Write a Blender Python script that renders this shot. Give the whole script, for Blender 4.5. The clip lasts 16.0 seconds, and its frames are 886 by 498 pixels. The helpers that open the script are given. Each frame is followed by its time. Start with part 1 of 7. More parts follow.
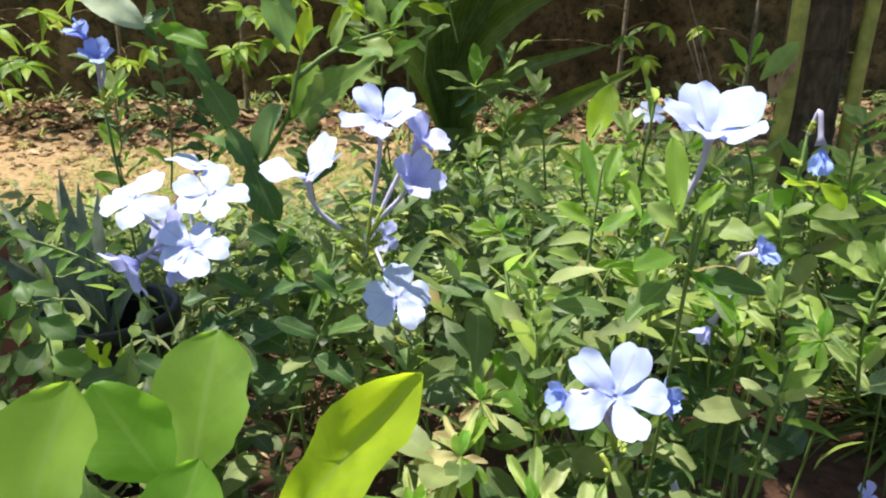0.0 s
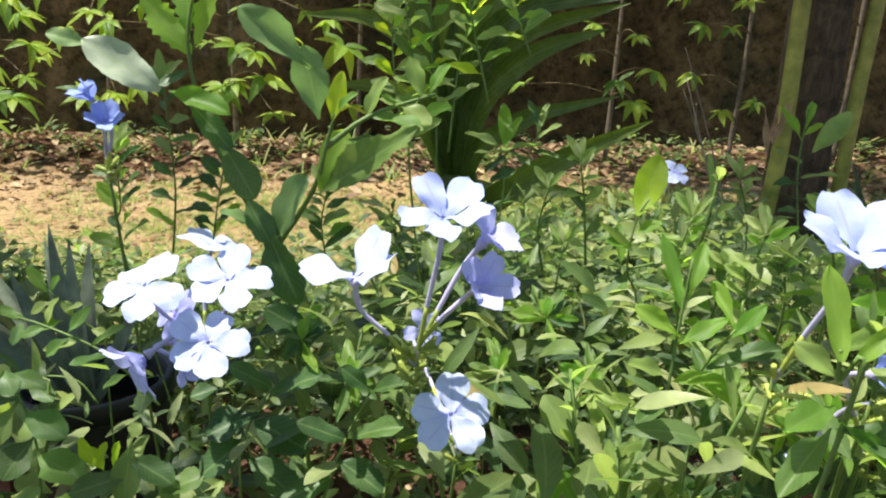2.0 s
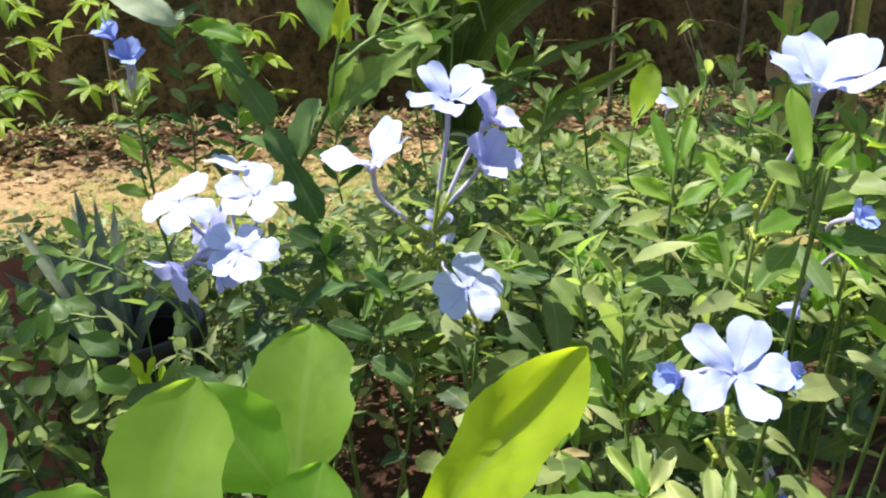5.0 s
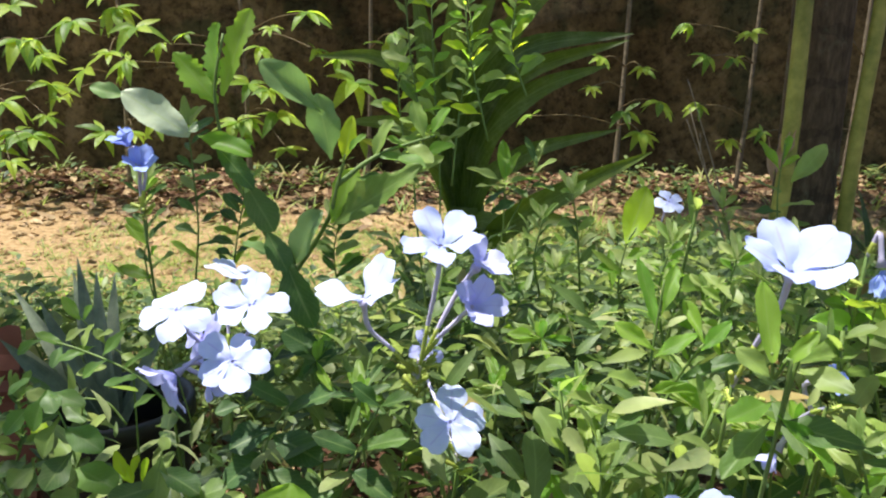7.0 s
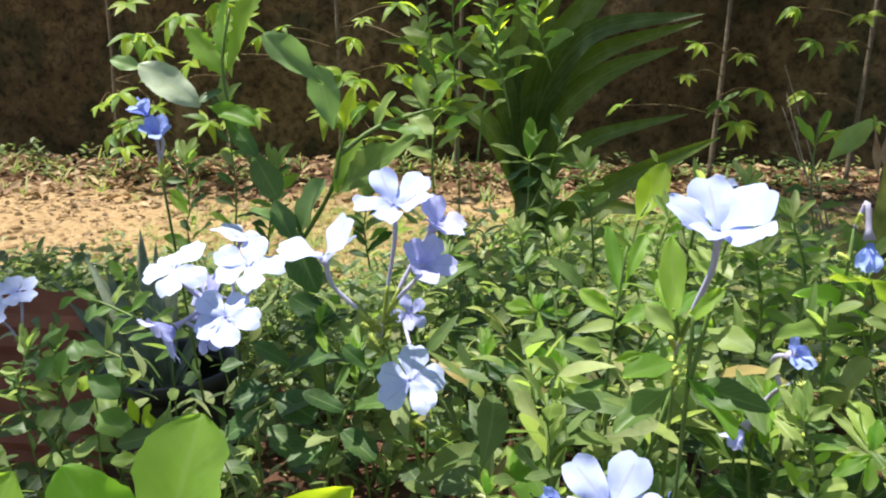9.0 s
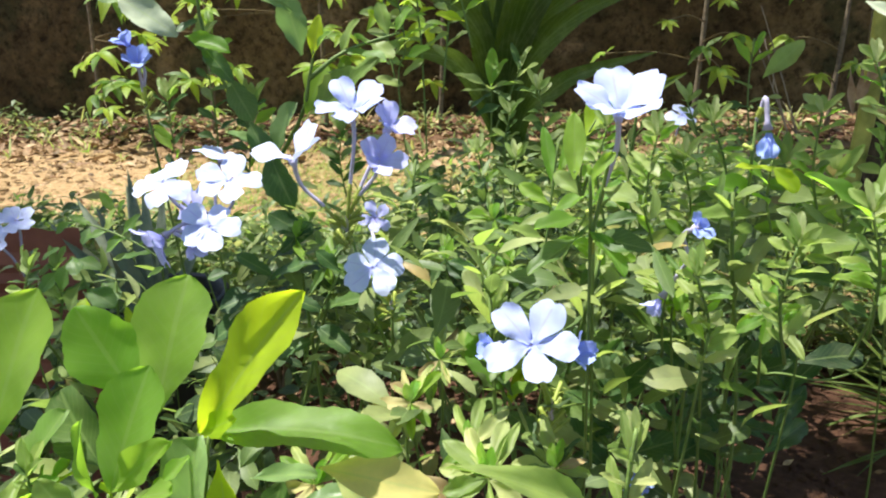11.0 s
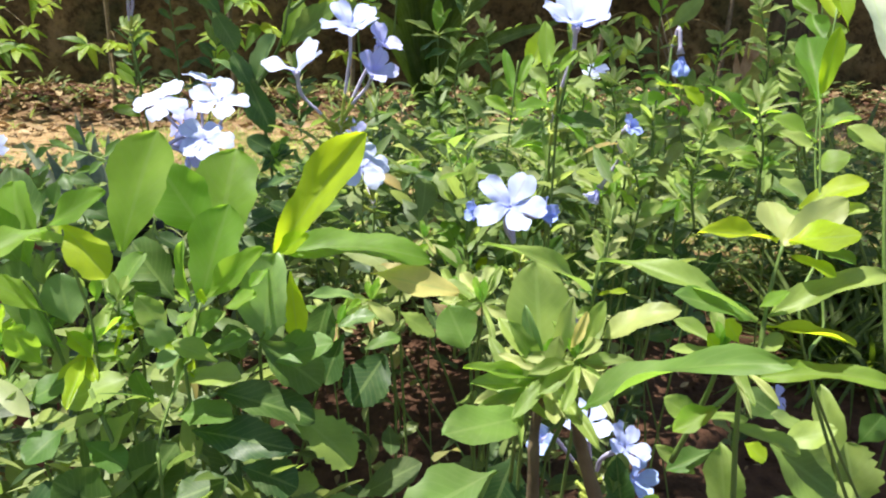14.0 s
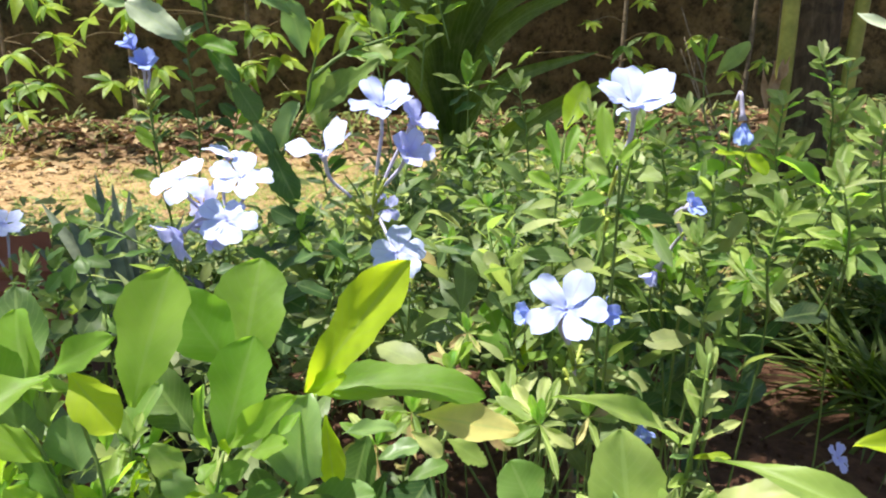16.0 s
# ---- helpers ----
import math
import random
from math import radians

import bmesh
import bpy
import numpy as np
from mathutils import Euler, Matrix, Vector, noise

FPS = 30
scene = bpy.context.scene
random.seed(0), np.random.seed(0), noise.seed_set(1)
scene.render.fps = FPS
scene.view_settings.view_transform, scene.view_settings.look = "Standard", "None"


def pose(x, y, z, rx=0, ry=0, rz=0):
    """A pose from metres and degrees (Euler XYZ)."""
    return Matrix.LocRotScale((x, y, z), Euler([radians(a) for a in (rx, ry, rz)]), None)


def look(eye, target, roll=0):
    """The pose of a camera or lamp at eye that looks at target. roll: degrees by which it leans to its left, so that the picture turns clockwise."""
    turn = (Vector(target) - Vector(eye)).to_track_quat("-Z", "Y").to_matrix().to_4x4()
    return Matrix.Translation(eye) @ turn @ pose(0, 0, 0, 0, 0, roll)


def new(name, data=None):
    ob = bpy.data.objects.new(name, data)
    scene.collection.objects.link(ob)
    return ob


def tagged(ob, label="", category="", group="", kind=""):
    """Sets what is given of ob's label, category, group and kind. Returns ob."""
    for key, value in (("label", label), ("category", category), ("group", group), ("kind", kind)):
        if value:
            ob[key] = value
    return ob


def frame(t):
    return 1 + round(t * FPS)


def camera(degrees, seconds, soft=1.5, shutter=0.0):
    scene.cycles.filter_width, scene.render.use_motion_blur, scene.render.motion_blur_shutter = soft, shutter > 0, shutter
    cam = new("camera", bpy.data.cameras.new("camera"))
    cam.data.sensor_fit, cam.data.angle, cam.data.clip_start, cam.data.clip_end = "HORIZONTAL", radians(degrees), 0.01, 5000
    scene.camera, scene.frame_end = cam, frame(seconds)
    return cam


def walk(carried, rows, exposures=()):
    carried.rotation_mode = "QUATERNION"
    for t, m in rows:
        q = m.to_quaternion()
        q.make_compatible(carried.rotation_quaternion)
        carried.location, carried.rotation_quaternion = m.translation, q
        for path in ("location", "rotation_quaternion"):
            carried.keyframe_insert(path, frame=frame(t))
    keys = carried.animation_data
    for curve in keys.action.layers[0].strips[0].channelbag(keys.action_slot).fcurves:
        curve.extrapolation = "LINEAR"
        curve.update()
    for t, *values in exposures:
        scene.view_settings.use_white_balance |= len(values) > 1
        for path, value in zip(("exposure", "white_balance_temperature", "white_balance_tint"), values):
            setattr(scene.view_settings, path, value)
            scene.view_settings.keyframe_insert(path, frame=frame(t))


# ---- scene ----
cam = camera(64.4, 16.0, soft=2.1)
METRES, EYE, TILT, LEAN, TURN = 0.37, 0.47, -19.0, 0.0, 0.0
ROWS = [
    (0.0, 0.0, 0.0, 0.0, -0.0, 0.0, 0.0),
    (0.5, -0.0189, 0.0223, 0.0192, -0.41, 1.27, -1.08),
    (1.0, -0.0289, 0.0419, 0.0223, -0.33, 0.68, -0.68),
    (1.5, -0.0547, 0.0702, 0.0385, -1.0, 1.65, -2.11),
    (2.0, -0.0626, 0.0821, 0.057, -1.37, 2.85, -0.83),
    (2.5, -0.0645, 0.0777, 0.0648, -1.96, 2.15, 1.17),
    (3.0, -0.0911, 0.0728, 0.07, -2.07, -1.22, 1.63),
    (3.5, -0.1052, 0.0633, 0.0699, -1.28, -2.9, 2.26),
    (6.0, -0.0457, 0.0242, -0.0079, 0.67, 3.77, 1.28),
    (6.5, -0.0396, 0.0164, 0.0264, 0.04, 4.85, 0.62),
    (7.0, -0.0529, 0.0121, 0.0483, -0.39, 5.37, -0.29),
    (7.5, -0.0392, 0.0109, 0.0367, -0.88, 4.95, -0.35),
    (8.0, -0.0253, 0.0169, 0.027, 0.94, 4.44, -1.15),
    (10.5, 0.1199, -0.0438, -0.0078, 8.97, 1.93, -1.53),
    (11.0, 0.109, -0.0642, -0.0381, 6.52, 1.17, -0.93),
    (11.5, 0.1048, -0.0961, -0.0551, 3.33, 0.9, 0.69),
    (12.0, 0.0809, -0.1318, -0.0602, 1.75, 1.21, 2.05),
    (12.5, 0.0704, -0.1552, -0.0927, 1.46, 0.53, 2.01),
    (13.0, 0.0671, -0.1934, -0.1215, 0.67, 0.2, 1.39),
    (13.5, 0.0588, -0.1992, -0.1507, 0.38, -0.72, 1.16),
    (14.0, 0.0376, -0.2091, -0.1352, -1.1, -0.42, -0.29),
    (14.5, 0.0149, -0.191, -0.1072, 0.94, 0.04, 0.49),
    (15.0, 0.0053, -0.1604, -0.0876, 0.95, 0.58, -0.02),
    (15.5, 0.0002, -0.1408, -0.0697, 0.91, 1.13, -0.06),
    (16.0, 0.017, -0.1381, -0.0568, 0.69, 1.19, 1.05),
]
PATH_ROWS = [(t, pose(0, 0, EYE, TILT, LEAN, TURN) @ pose(METRES * x, METRES * y, METRES * z, 90 + pitch, roll, yaw)) for t, x, y, z, yaw, pitch, roll in ROWS]
PATH_ROWS += [
    (3.7, look((-0.040, 0.027, 0.483), (0.0, 1.886, -0.256), -2.7)),
    (5.8, look((-0.016, 0.007, 0.457), (-0.037, 1.931, -0.088), -2.1)),
    (8.2, look((-0.003, 0.010, 0.475), (-0.11, 1.949, -0.016), 1.2)),
    (10.3, look((0.045, -0.012, 0.481), (-0.287, 1.880, -0.074), -1.5)),
]
walk(cam, sorted(PATH_ROWS, key=lambda row: row[0]),
     exposures=[(0.0, 1.09, 6400, 9), (8.2, 1.10, 6400, 9), (10.5, 1.17, 6400, 9), (12.0, 1.27, 6490, 9), (12.8, 1.24, 6490, 9), (13.5, 1.20, 6490, 9), (14.5, 1.23, 6490, 9), (16.0, 1.26, 6490, 9)])

# ---- world and sun ----
SUN_ELEV, SUN_AZ = 73.0, -86.0          # azimuth from +y, to the right positive
world = bpy.data.worlds.new("world")
scene.world = world
world.use_nodes = True
wn = world.node_tree
sky = wn.nodes.new("ShaderNodeTexSky")
sky.sky_type, sky.sun_disc = "NISHITA", False
sky.sun_elevation, sky.sun_rotation = radians(SUN_ELEV), radians(SUN_AZ)
wn.links.new(sky.outputs[0], wn.nodes["Background"].inputs["Color"])
wn.nodes["Background"].inputs["Strength"].default_value = 0.085
sun_way = Vector((math.sin(radians(SUN_AZ)) * math.cos(radians(SUN_ELEV)), math.cos(radians(SUN_AZ)) * math.cos(radians(SUN_ELEV)), math.sin(radians(SUN_ELEV))))
sun_data = bpy.data.lights.new("sun", "SUN")
sun_data.energy, sun_data.angle, sun_data.color = 5.0, radians(0.6), (1.0, 0.95, 0.88)
sun = new("sun", sun_data)
sun.matrix_world = look(sun_way * 20, (0, 0, 0))


# ---- materials ----
class Nodes:
    """A short hand for building one node material."""

    def __init__(self, name):
        self.mat = bpy.data.materials.new(name)
        self.mat.use_nodes = True
        self.t = self.mat.node_tree
        self.bsdf = self.t.nodes["Principled BSDF"]
        self.out = self.t.nodes["Material Output"]

    def add(self, kind, **values):
        n = self.t.nodes.new(kind)
        for k, v in values.items():
            n.inputs[k.replace("_", " ")].default_value = v
        return n

    def link(self, a, b):
        self.t.links.new(a, b)

    def noise(self, scale, detail=4.0, rough=0.55, where="Object"):
        n = self.add("ShaderNodeTexNoise", Scale=scale, Detail=detail, Roughness=rough)
        c = self.t.nodes.new("ShaderNodeTexCoord")
        self.link(c.outputs[where], n.inputs["Vector"])
        return n.outputs["Fac"]

    def world_noise(self, scale, detail=4.0, rough=0.55):
        n = self.add("ShaderNodeTexNoise", Scale=scale, Detail=detail, Roughness=rough)
        g = self.t.nodes.new("ShaderNodeNewGeometry")
        self.link(g.outputs["Position"], n.inputs["Vector"])
        return n.outputs["Fac"]

    def ramp(self, fac, stops):
        n = self.t.nodes.new("ShaderNodeValToRGB")
        e = n.color_ramp.elements
        while len(e) < len(stops):
            e.new(0.5)
        for el, (p, c) in zip(e, stops):
            el.position, el.color = p, (*c, 1)
        self.link(fac, n.inputs["Fac"])
        return n.outputs["Color"]

    def mix(self, fac, a, b, blend="MIX"):
        n = self.t.nodes.new("ShaderNodeMix")
        n.data_type, n.blend_type = "RGBA", blend
        for socket, v in ((n.inputs[0], fac), (n.inputs[6], a), (n.inputs[7], b)):
            if isinstance(v, bpy.types.NodeSocket):
                self.link(v, socket)
            else:
                socket.default_value = v if isinstance(v, float) else (*v, 1)
        return n.outputs[2]

    def math(self, op, a, b=0.0):
        n = self.t.nodes.new("ShaderNodeMath")
        n.operation = op
        for socket, v in ((n.inputs[0], a), (n.inputs[1], b)):
            if isinstance(v, bpy.types.NodeSocket):
                self.link(v, socket)
            else:
                socket.default_value = v
        return n.outputs[0]

    def bump(self, height, strength, distance):
        n = self.add("ShaderNodeBump", Strength=strength, Distance=distance)
        self.link(height, n.inputs["Height"])
        self.link(n.outputs[0], self.bsdf.inputs["Normal"])
        return n.outputs[0]

    def random(self, island):
        if island:
            return self.t.nodes.new("ShaderNodeNewGeometry").outputs["Random Per Island"]
        return self.t.nodes.new("ShaderNodeObjectInfo").outputs["Random"]

    def finish(self, colour=None, rough=0.6, spec=0.5):
        if isinstance(colour, bpy.types.NodeSocket):
            self.link(colour, self.bsdf.inputs["Base Color"])
        elif colour:
            self.bsdf.inputs["Base Color"].default_value = (*colour, 1)
        if isinstance(rough, bpy.types.NodeSocket):
            self.link(rough, self.bsdf.inputs["Roughness"])
        else:
            self.bsdf.inputs["Roughness"].default_value = rough
        self.bsdf.inputs["Specular IOR Level"].default_value = spec
        return self.mat

    def thin(self, through_colour, share):
        """Lets light through: part of the surface passes it on, as leaves and petals do."""
        tr = self.t.nodes.new("ShaderNodeBsdfTranslucent")
        if isinstance(through_colour, bpy.types.NodeSocket):
            self.link(through_colour, tr.inputs["Color"])
        else:
            tr.inputs["Color"].default_value = (*through_colour, 1)
        m = self.t.nodes.new("ShaderNodeMixShader")
        m.inputs[0].default_value = share
        self.link(self.bsdf.outputs[0], m.inputs[1])
        self.link(tr.outputs[0], m.inputs[2])
        self.link(m.outputs[0], self.out.inputs["Surface"])
        return self.mat


def leaf_material(name, stops, through_stops, share=0.4, rough=0.48, island=False, rib=0.5, spot=0.2, gloss=0.34):
    """A leaf: each one its own green, pale midrib and side veins, worn spots, light shining through."""
    k = Nodes(name)
    rnd = k.random(island)
    base, thr = k.ramp(rnd, stops), k.ramp(rnd, through_stops)
    uv = k.t.nodes.new("ShaderNodeTexCoord").outputs["UV"]
    sep = k.t.nodes.new("ShaderNodeSeparateXYZ")
    k.link(uv, sep.inputs[0])
    across = k.math("ABSOLUTE", k.math("SUBTRACT", sep.outputs[0], 0.5))
    rib_line = k.math("LESS_THAN", across, 0.035)
    vein = k.math("SINE", k.math("MULTIPLY", k.math("SUBTRACT", sep.outputs[1], k.math("MULTIPLY", across, 0.6)), 62.0))
    vein_line = k.math("MULTIPLY", k.math("GREATER_THAN", vein, 0.84), 0.18)
    lines = k.math("MAXIMUM", k.math("MULTIPLY", rib_line, rib), vein_line)
    blot = k.ramp(k.world_noise(95.0, 5.0), [(0.34, (0.62, 0.66, 0.66)), (0.66, (1.22, 1.20, 1.15))])
    base = k.mix(1.0, base, blot, "MULTIPLY")
    base = k.mix(k.math("MULTIPLY", lines, 0.6), base, (0.30, 0.42, 0.14))
    thr = k.mix(k.math("MULTIPLY", lines, 0.35), thr, (0.62, 0.75, 0.20))
    chalk = k.ramp(k.world_noise(44.0, 4.0, 0.7), [(0.48, (0, 0, 0)), (0.74, (1, 1, 1))])
    base = k.mix(k.math("MULTIPLY", chalk, 0.26), base, (0.36, 0.41, 0.20))
    marks = k.ramp(k.world_noise(210.0, 2.0), [(0.70, (0, 0, 0)), (0.76, (1, 1, 1))])
    base = k.mix(k.math("MULTIPLY", marks, spot), base, (0.22, 0.17, 0.06))
    k.bump(k.math("ADD", k.math("MULTIPLY", lines, -0.6), k.world_noise(160.0, 3.0)), 0.35, 0.0006)
    k.finish(base, k.math("ADD", k.math("MULTIPLY", k.world_noise(120.0), 0.25), rough - 0.12), gloss)
    return k.thin(thr, share)


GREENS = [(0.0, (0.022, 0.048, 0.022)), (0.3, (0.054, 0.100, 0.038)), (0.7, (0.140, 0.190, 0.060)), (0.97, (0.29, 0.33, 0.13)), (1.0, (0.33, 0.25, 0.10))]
GREENS_BROAD = [(0.0, (0.055, 0.115, 0.026)), (0.4, (0.090, 0.170, 0.036)), (0.75, (0.155, 0.240, 0.050)), (1.0, (0.27, 0.35, 0.10))]
GREENS_T = [(0.0, (0.11, 0.20, 0.05)), (0.5, (0.25, 0.37, 0.08)), (0.93, (0.48, 0.56, 0.16)), (1.0, (0.48, 0.42, 0.14))]
YOUNG = [(0.0, (0.120, 0.26, 0.036)), (1.0, (0.25, 0.38, 0.065))]
YOUNG_T = [(0.0, (0.38, 0.74, 0.05)), (1.0, (0.56, 0.84, 0.06))]
m_leaf = leaf_material("plumbago_leaf", GREENS, GREENS_T, 0.42)
m_broad = leaf_material("broad_plumbago_leaf", GREENS_BROAD, GREENS_T[:3], 0.45)
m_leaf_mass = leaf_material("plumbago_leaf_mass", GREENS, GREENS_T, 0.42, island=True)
# palest tones put whitish sunlit bits into some of the narrow leaves
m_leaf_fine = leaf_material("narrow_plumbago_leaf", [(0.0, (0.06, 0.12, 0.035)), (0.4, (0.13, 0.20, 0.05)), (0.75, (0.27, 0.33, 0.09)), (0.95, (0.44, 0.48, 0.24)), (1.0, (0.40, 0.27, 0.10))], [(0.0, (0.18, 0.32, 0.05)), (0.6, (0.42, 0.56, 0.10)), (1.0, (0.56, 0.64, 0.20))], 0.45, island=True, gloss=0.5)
m_young = leaf_material("young_leaf", YOUNG, YOUNG_T, 0.62)
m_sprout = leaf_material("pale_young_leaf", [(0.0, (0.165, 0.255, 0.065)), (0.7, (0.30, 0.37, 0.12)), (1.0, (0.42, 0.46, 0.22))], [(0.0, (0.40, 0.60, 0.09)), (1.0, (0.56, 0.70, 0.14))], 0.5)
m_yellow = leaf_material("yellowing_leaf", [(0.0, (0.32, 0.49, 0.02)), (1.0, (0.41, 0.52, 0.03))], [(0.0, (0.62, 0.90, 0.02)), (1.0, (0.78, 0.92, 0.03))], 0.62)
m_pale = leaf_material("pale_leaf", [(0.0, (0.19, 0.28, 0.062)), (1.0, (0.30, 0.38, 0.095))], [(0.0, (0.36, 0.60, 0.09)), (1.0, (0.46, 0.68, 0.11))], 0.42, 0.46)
m_dusty = leaf_material("dusty_leaf", [(0.0, (0.44, 0.50, 0.36)), (1.0, (0.52, 0.57, 0.43))], [(0.0, (0.45, 0.60, 0.28)), (1.0, (0.50, 0.62, 0.30))], 0.3, 0.42)
m_mid = leaf_material("mid_green_leaf", [(0.0, (0.085, 0.185, 0.040)), (1.0, (0.155, 0.270, 0.060))], [(0.0, (0.24, 0.48, 0.05)), (1.0, (0.36, 0.60, 0.07))], 0.5)
# dark green leaf; also puts shade into leaves below flowers and over soil
m_dark_shaded = leaf_material("dark_green_shaded_leaf", [(0.0, (0.032, 0.078, 0.026)), (1.0, (0.062, 0.125, 0.036))], [(0.0, (0.09, 0.22, 0.03)), (1.0, (0.16, 0.32, 0.05))], 0.4)
m_glaucous = leaf_material("glaucous_leaf", [(0.0, (0.15, 0.25, 0.09)), (1.0, (0.23, 0.34, 0.125))], [(0.0, (0.30, 0.52, 0.12)), (1.0, (0.38, 0.58, 0.16))], 0.42, 0.4)
m_fading = leaf_material("fading_leaf", [(0.0, (0.62, 0.55, 0.13)), (1.0, (0.74, 0.66, 0.26))], [(0.0, (0.80, 0.66, 0.14)), (1.0, (0.86, 0.74, 0.24))], 0.5, 0.5, spot=0.5)
m_cream = leaf_material("cream_green_leaf", [(0.0, (0.32, 0.37, 0.12)), (1.0, (0.44, 0.46, 0.18))], [(0.0, (0.44, 0.60, 0.16)), (1.0, (0.52, 0.64, 0.22))], 0.4)
m_dry = leaf_material("drying_leaf", [(0.0, (0.26, 0.17, 0.08)), (0.6, (0.40, 0.31, 0.14)), (1.0, (0.42, 0.40, 0.16))], [(0.0, (0.30, 0.20, 0.08)), (1.0, (0.50, 0.46, 0.14))], 0.3, 0.65)
m_cassava = leaf_material("cassava_leaf", [(0.0, (0.09, 0.18, 0.035)), (0.4, (0.20, 0.33, 0.045)), (1.0, (0.40, 0.52, 0.07))], [(0.0, (0.16, 0.36, 0.03)), (0.4, (0.48, 0.70, 0.04)), (1.0, (0.66, 0.82, 0.08))], 0.58, 0.46, rib=0.3, spot=0.0, gloss=0.25)
m_strap = leaf_material("strap_leaf", [(0.0, (0.044, 0.074, 0.010)), (1.0, (0.105, 0.145, 0.022))], [(0.0, (0.13, 0.22, 0.008)), (1.0, (0.25, 0.36, 0.016))], 0.36, 0.5, rib=0.25, spot=0.1)
m_sword = leaf_material("grey_sword_leaf", [(0.0, (0.150, 0.185, 0.125)), (1.0, (0.225, 0.260, 0.180))], [(0.0, (0.06, 0.12, 0.08)), (1.0, (0.08, 0.15, 0.10))], 0.08, 0.55, rib=0.1, spot=0.3)
m_grass = leaf_material("grass_blade", [(0.0, (0.12, 0.20, 0.04)), (0.6, (0.22, 0.28, 0.07)), (1.0, (0.42, 0.38, 0.14))], [(0.0, (0.25, 0.42, 0.05)), (1.0, (0.55, 0.55, 0.15))], 0.4, 0.55, island=True)
m_litter = leaf_material("dead_leaf", [(0.0, (0.12, 0.06, 0.030)), (0.5, (0.24, 0.13, 0.065)), (1.0, (0.44, 0.30, 0.17))], [(0.0, (0.15, 0.08, 0.03)), (1.0, (0.35, 0.22, 0.10))], 0.12, 0.7, island=True, rib=0.2)


def petal_material(name, centre, edge, through_colour, share=0.36):
    """A petal: pale blue, a mauve line down its middle, thin enough for light to pass."""
    k = Nodes(name)
    uv = k.t.nodes.new("ShaderNodeTexCoord").outputs["UV"]
    sep = k.t.nodes.new("ShaderNodeSeparateXYZ")
    k.link(uv, sep.inputs[0])
    across = k.math("ABSOLUTE", k.math("SUBTRACT", sep.outputs[0], 0.5))
    line = k.math("MULTIPLY", k.math("LESS_THAN", across, 0.03), k.math("LESS_THAN", sep.outputs[1], 0.85))
    col = k.ramp(sep.outputs[1], [(0.0, centre), (0.45, edge), (1.0, edge)])
    streak = k.ramp(k.world_noise(260.0, 3.0), [(0.3, (0.90, 0.91, 0.96)), (0.7, (1.05, 1.05, 1.02))])
    col = k.mix(1.0, col, streak, "MULTIPLY")
    col = k.mix(k.math("MULTIPLY", line, 0.45), col, (0.36, 0.30, 0.72))
    k.bump(k.world_noise(420.0, 2.0), 0.25, 0.0004)
    k.finish(col, 0.62, 0.25)
    return k.thin(through_colour, share)


# petal tones also carry light: pale for sunlit flowers, lilac for shaded ones
m_petal = petal_material("petal_pale_blue", (0.46, 0.50, 0.87), (0.61, 0.67, 0.93), (0.56, 0.62, 0.94), 0.30)
m_petal_sky = petal_material("petal_sky_blue", (0.38, 0.44, 0.84), (0.51, 0.57, 0.91), (0.48, 0.55, 0.93), 0.34)
m_petal_soft = petal_material("petal_soft_blue", (0.34, 0.42, 0.86), (0.42, 0.54, 0.92), (0.42, 0.54, 0.93))
m_petal_lilac_shaded = petal_material("petal_lilac_shaded", (0.48, 0.47, 0.88), (0.57, 0.58, 0.94), (0.50, 0.52, 0.93))
m_petal_blue = petal_material("petal_blue", (0.26, 0.32, 0.80), (0.36, 0.46, 0.92), (0.34, 0.42, 0.92))


def plain(name, dark, light, scale, rough=0.7, bump=0.4, distance=0.002, spec=0.3):
    k = Nodes(name)
    col = k.ramp(k.world_noise(scale, 6.0, 0.6), [(0.3, dark), (0.7, light)])
    big = k.ramp(k.world_noise(scale * 0.13, 3.0), [(0.3, (0.8, 0.8, 0.8)), (0.7, (1.12, 1.12, 1.12))])
    col = k.mix(1.0, col, big, "MULTIPLY")
    k.bump(k.world_noise(scale * 1.7, 6.0, 0.65), bump, distance)
    return k.finish(col, rough, spec)


m_stem = plain("green_stem", (0.10, 0.17, 0.04), (0.17, 0.24, 0.06), 60.0, 0.55)
m_woody = plain("woody_stem", (0.09, 0.065, 0.035), (0.19, 0.14, 0.08), 80.0, 0.8)
m_tube = plain("flower_tube", (0.36, 0.34, 0.48), (0.50, 0.46, 0.62), 120.0, 0.6, 0.2, 0.0004)
m_calyx = plain("sticky_calyx", (0.26, 0.34, 0.06), (0.42, 0.46, 0.09), 150.0, 0.45, 0.5, 0.0006)
m_terracotta = plain("terracotta", (0.17, 0.060, 0.038), (0.27, 0.105, 0.065), 26.0, 0.85, 0.5, 0.003)
m_blackpot = plain("black_plastic", (0.012, 0.012, 0.013), (0.03, 0.028, 0.027), 40.0, 0.5, 0.2, 0.001, 0.5)
m_potsoil = plain("pot_soil", (0.03, 0.018, 0.011), (0.07, 0.04, 0.025), 90.0, 0.95, 1.0, 0.006)
m_petiole = plain("palm_petiole", (0.16, 0.18, 0.030), (0.42, 0.38, 0.085), 22.0, 0.5, 0.3, 0.004)
m_husk = plain("dry_husk", (0.36, 0.21, 0.11), (0.62, 0.42, 0.26), 30.0, 0.8, 0.8, 0.006)
m_twig = plain("pale_twig", (0.16, 0.12, 0.08), (0.34, 0.27, 0.19), 60.0, 0.85, 0.6, 0.002)
m_cstem = plain("cassava_stem", (0.08, 0.062, 0.038), (0.22, 0.17, 0.11), 45.0, 0.75)
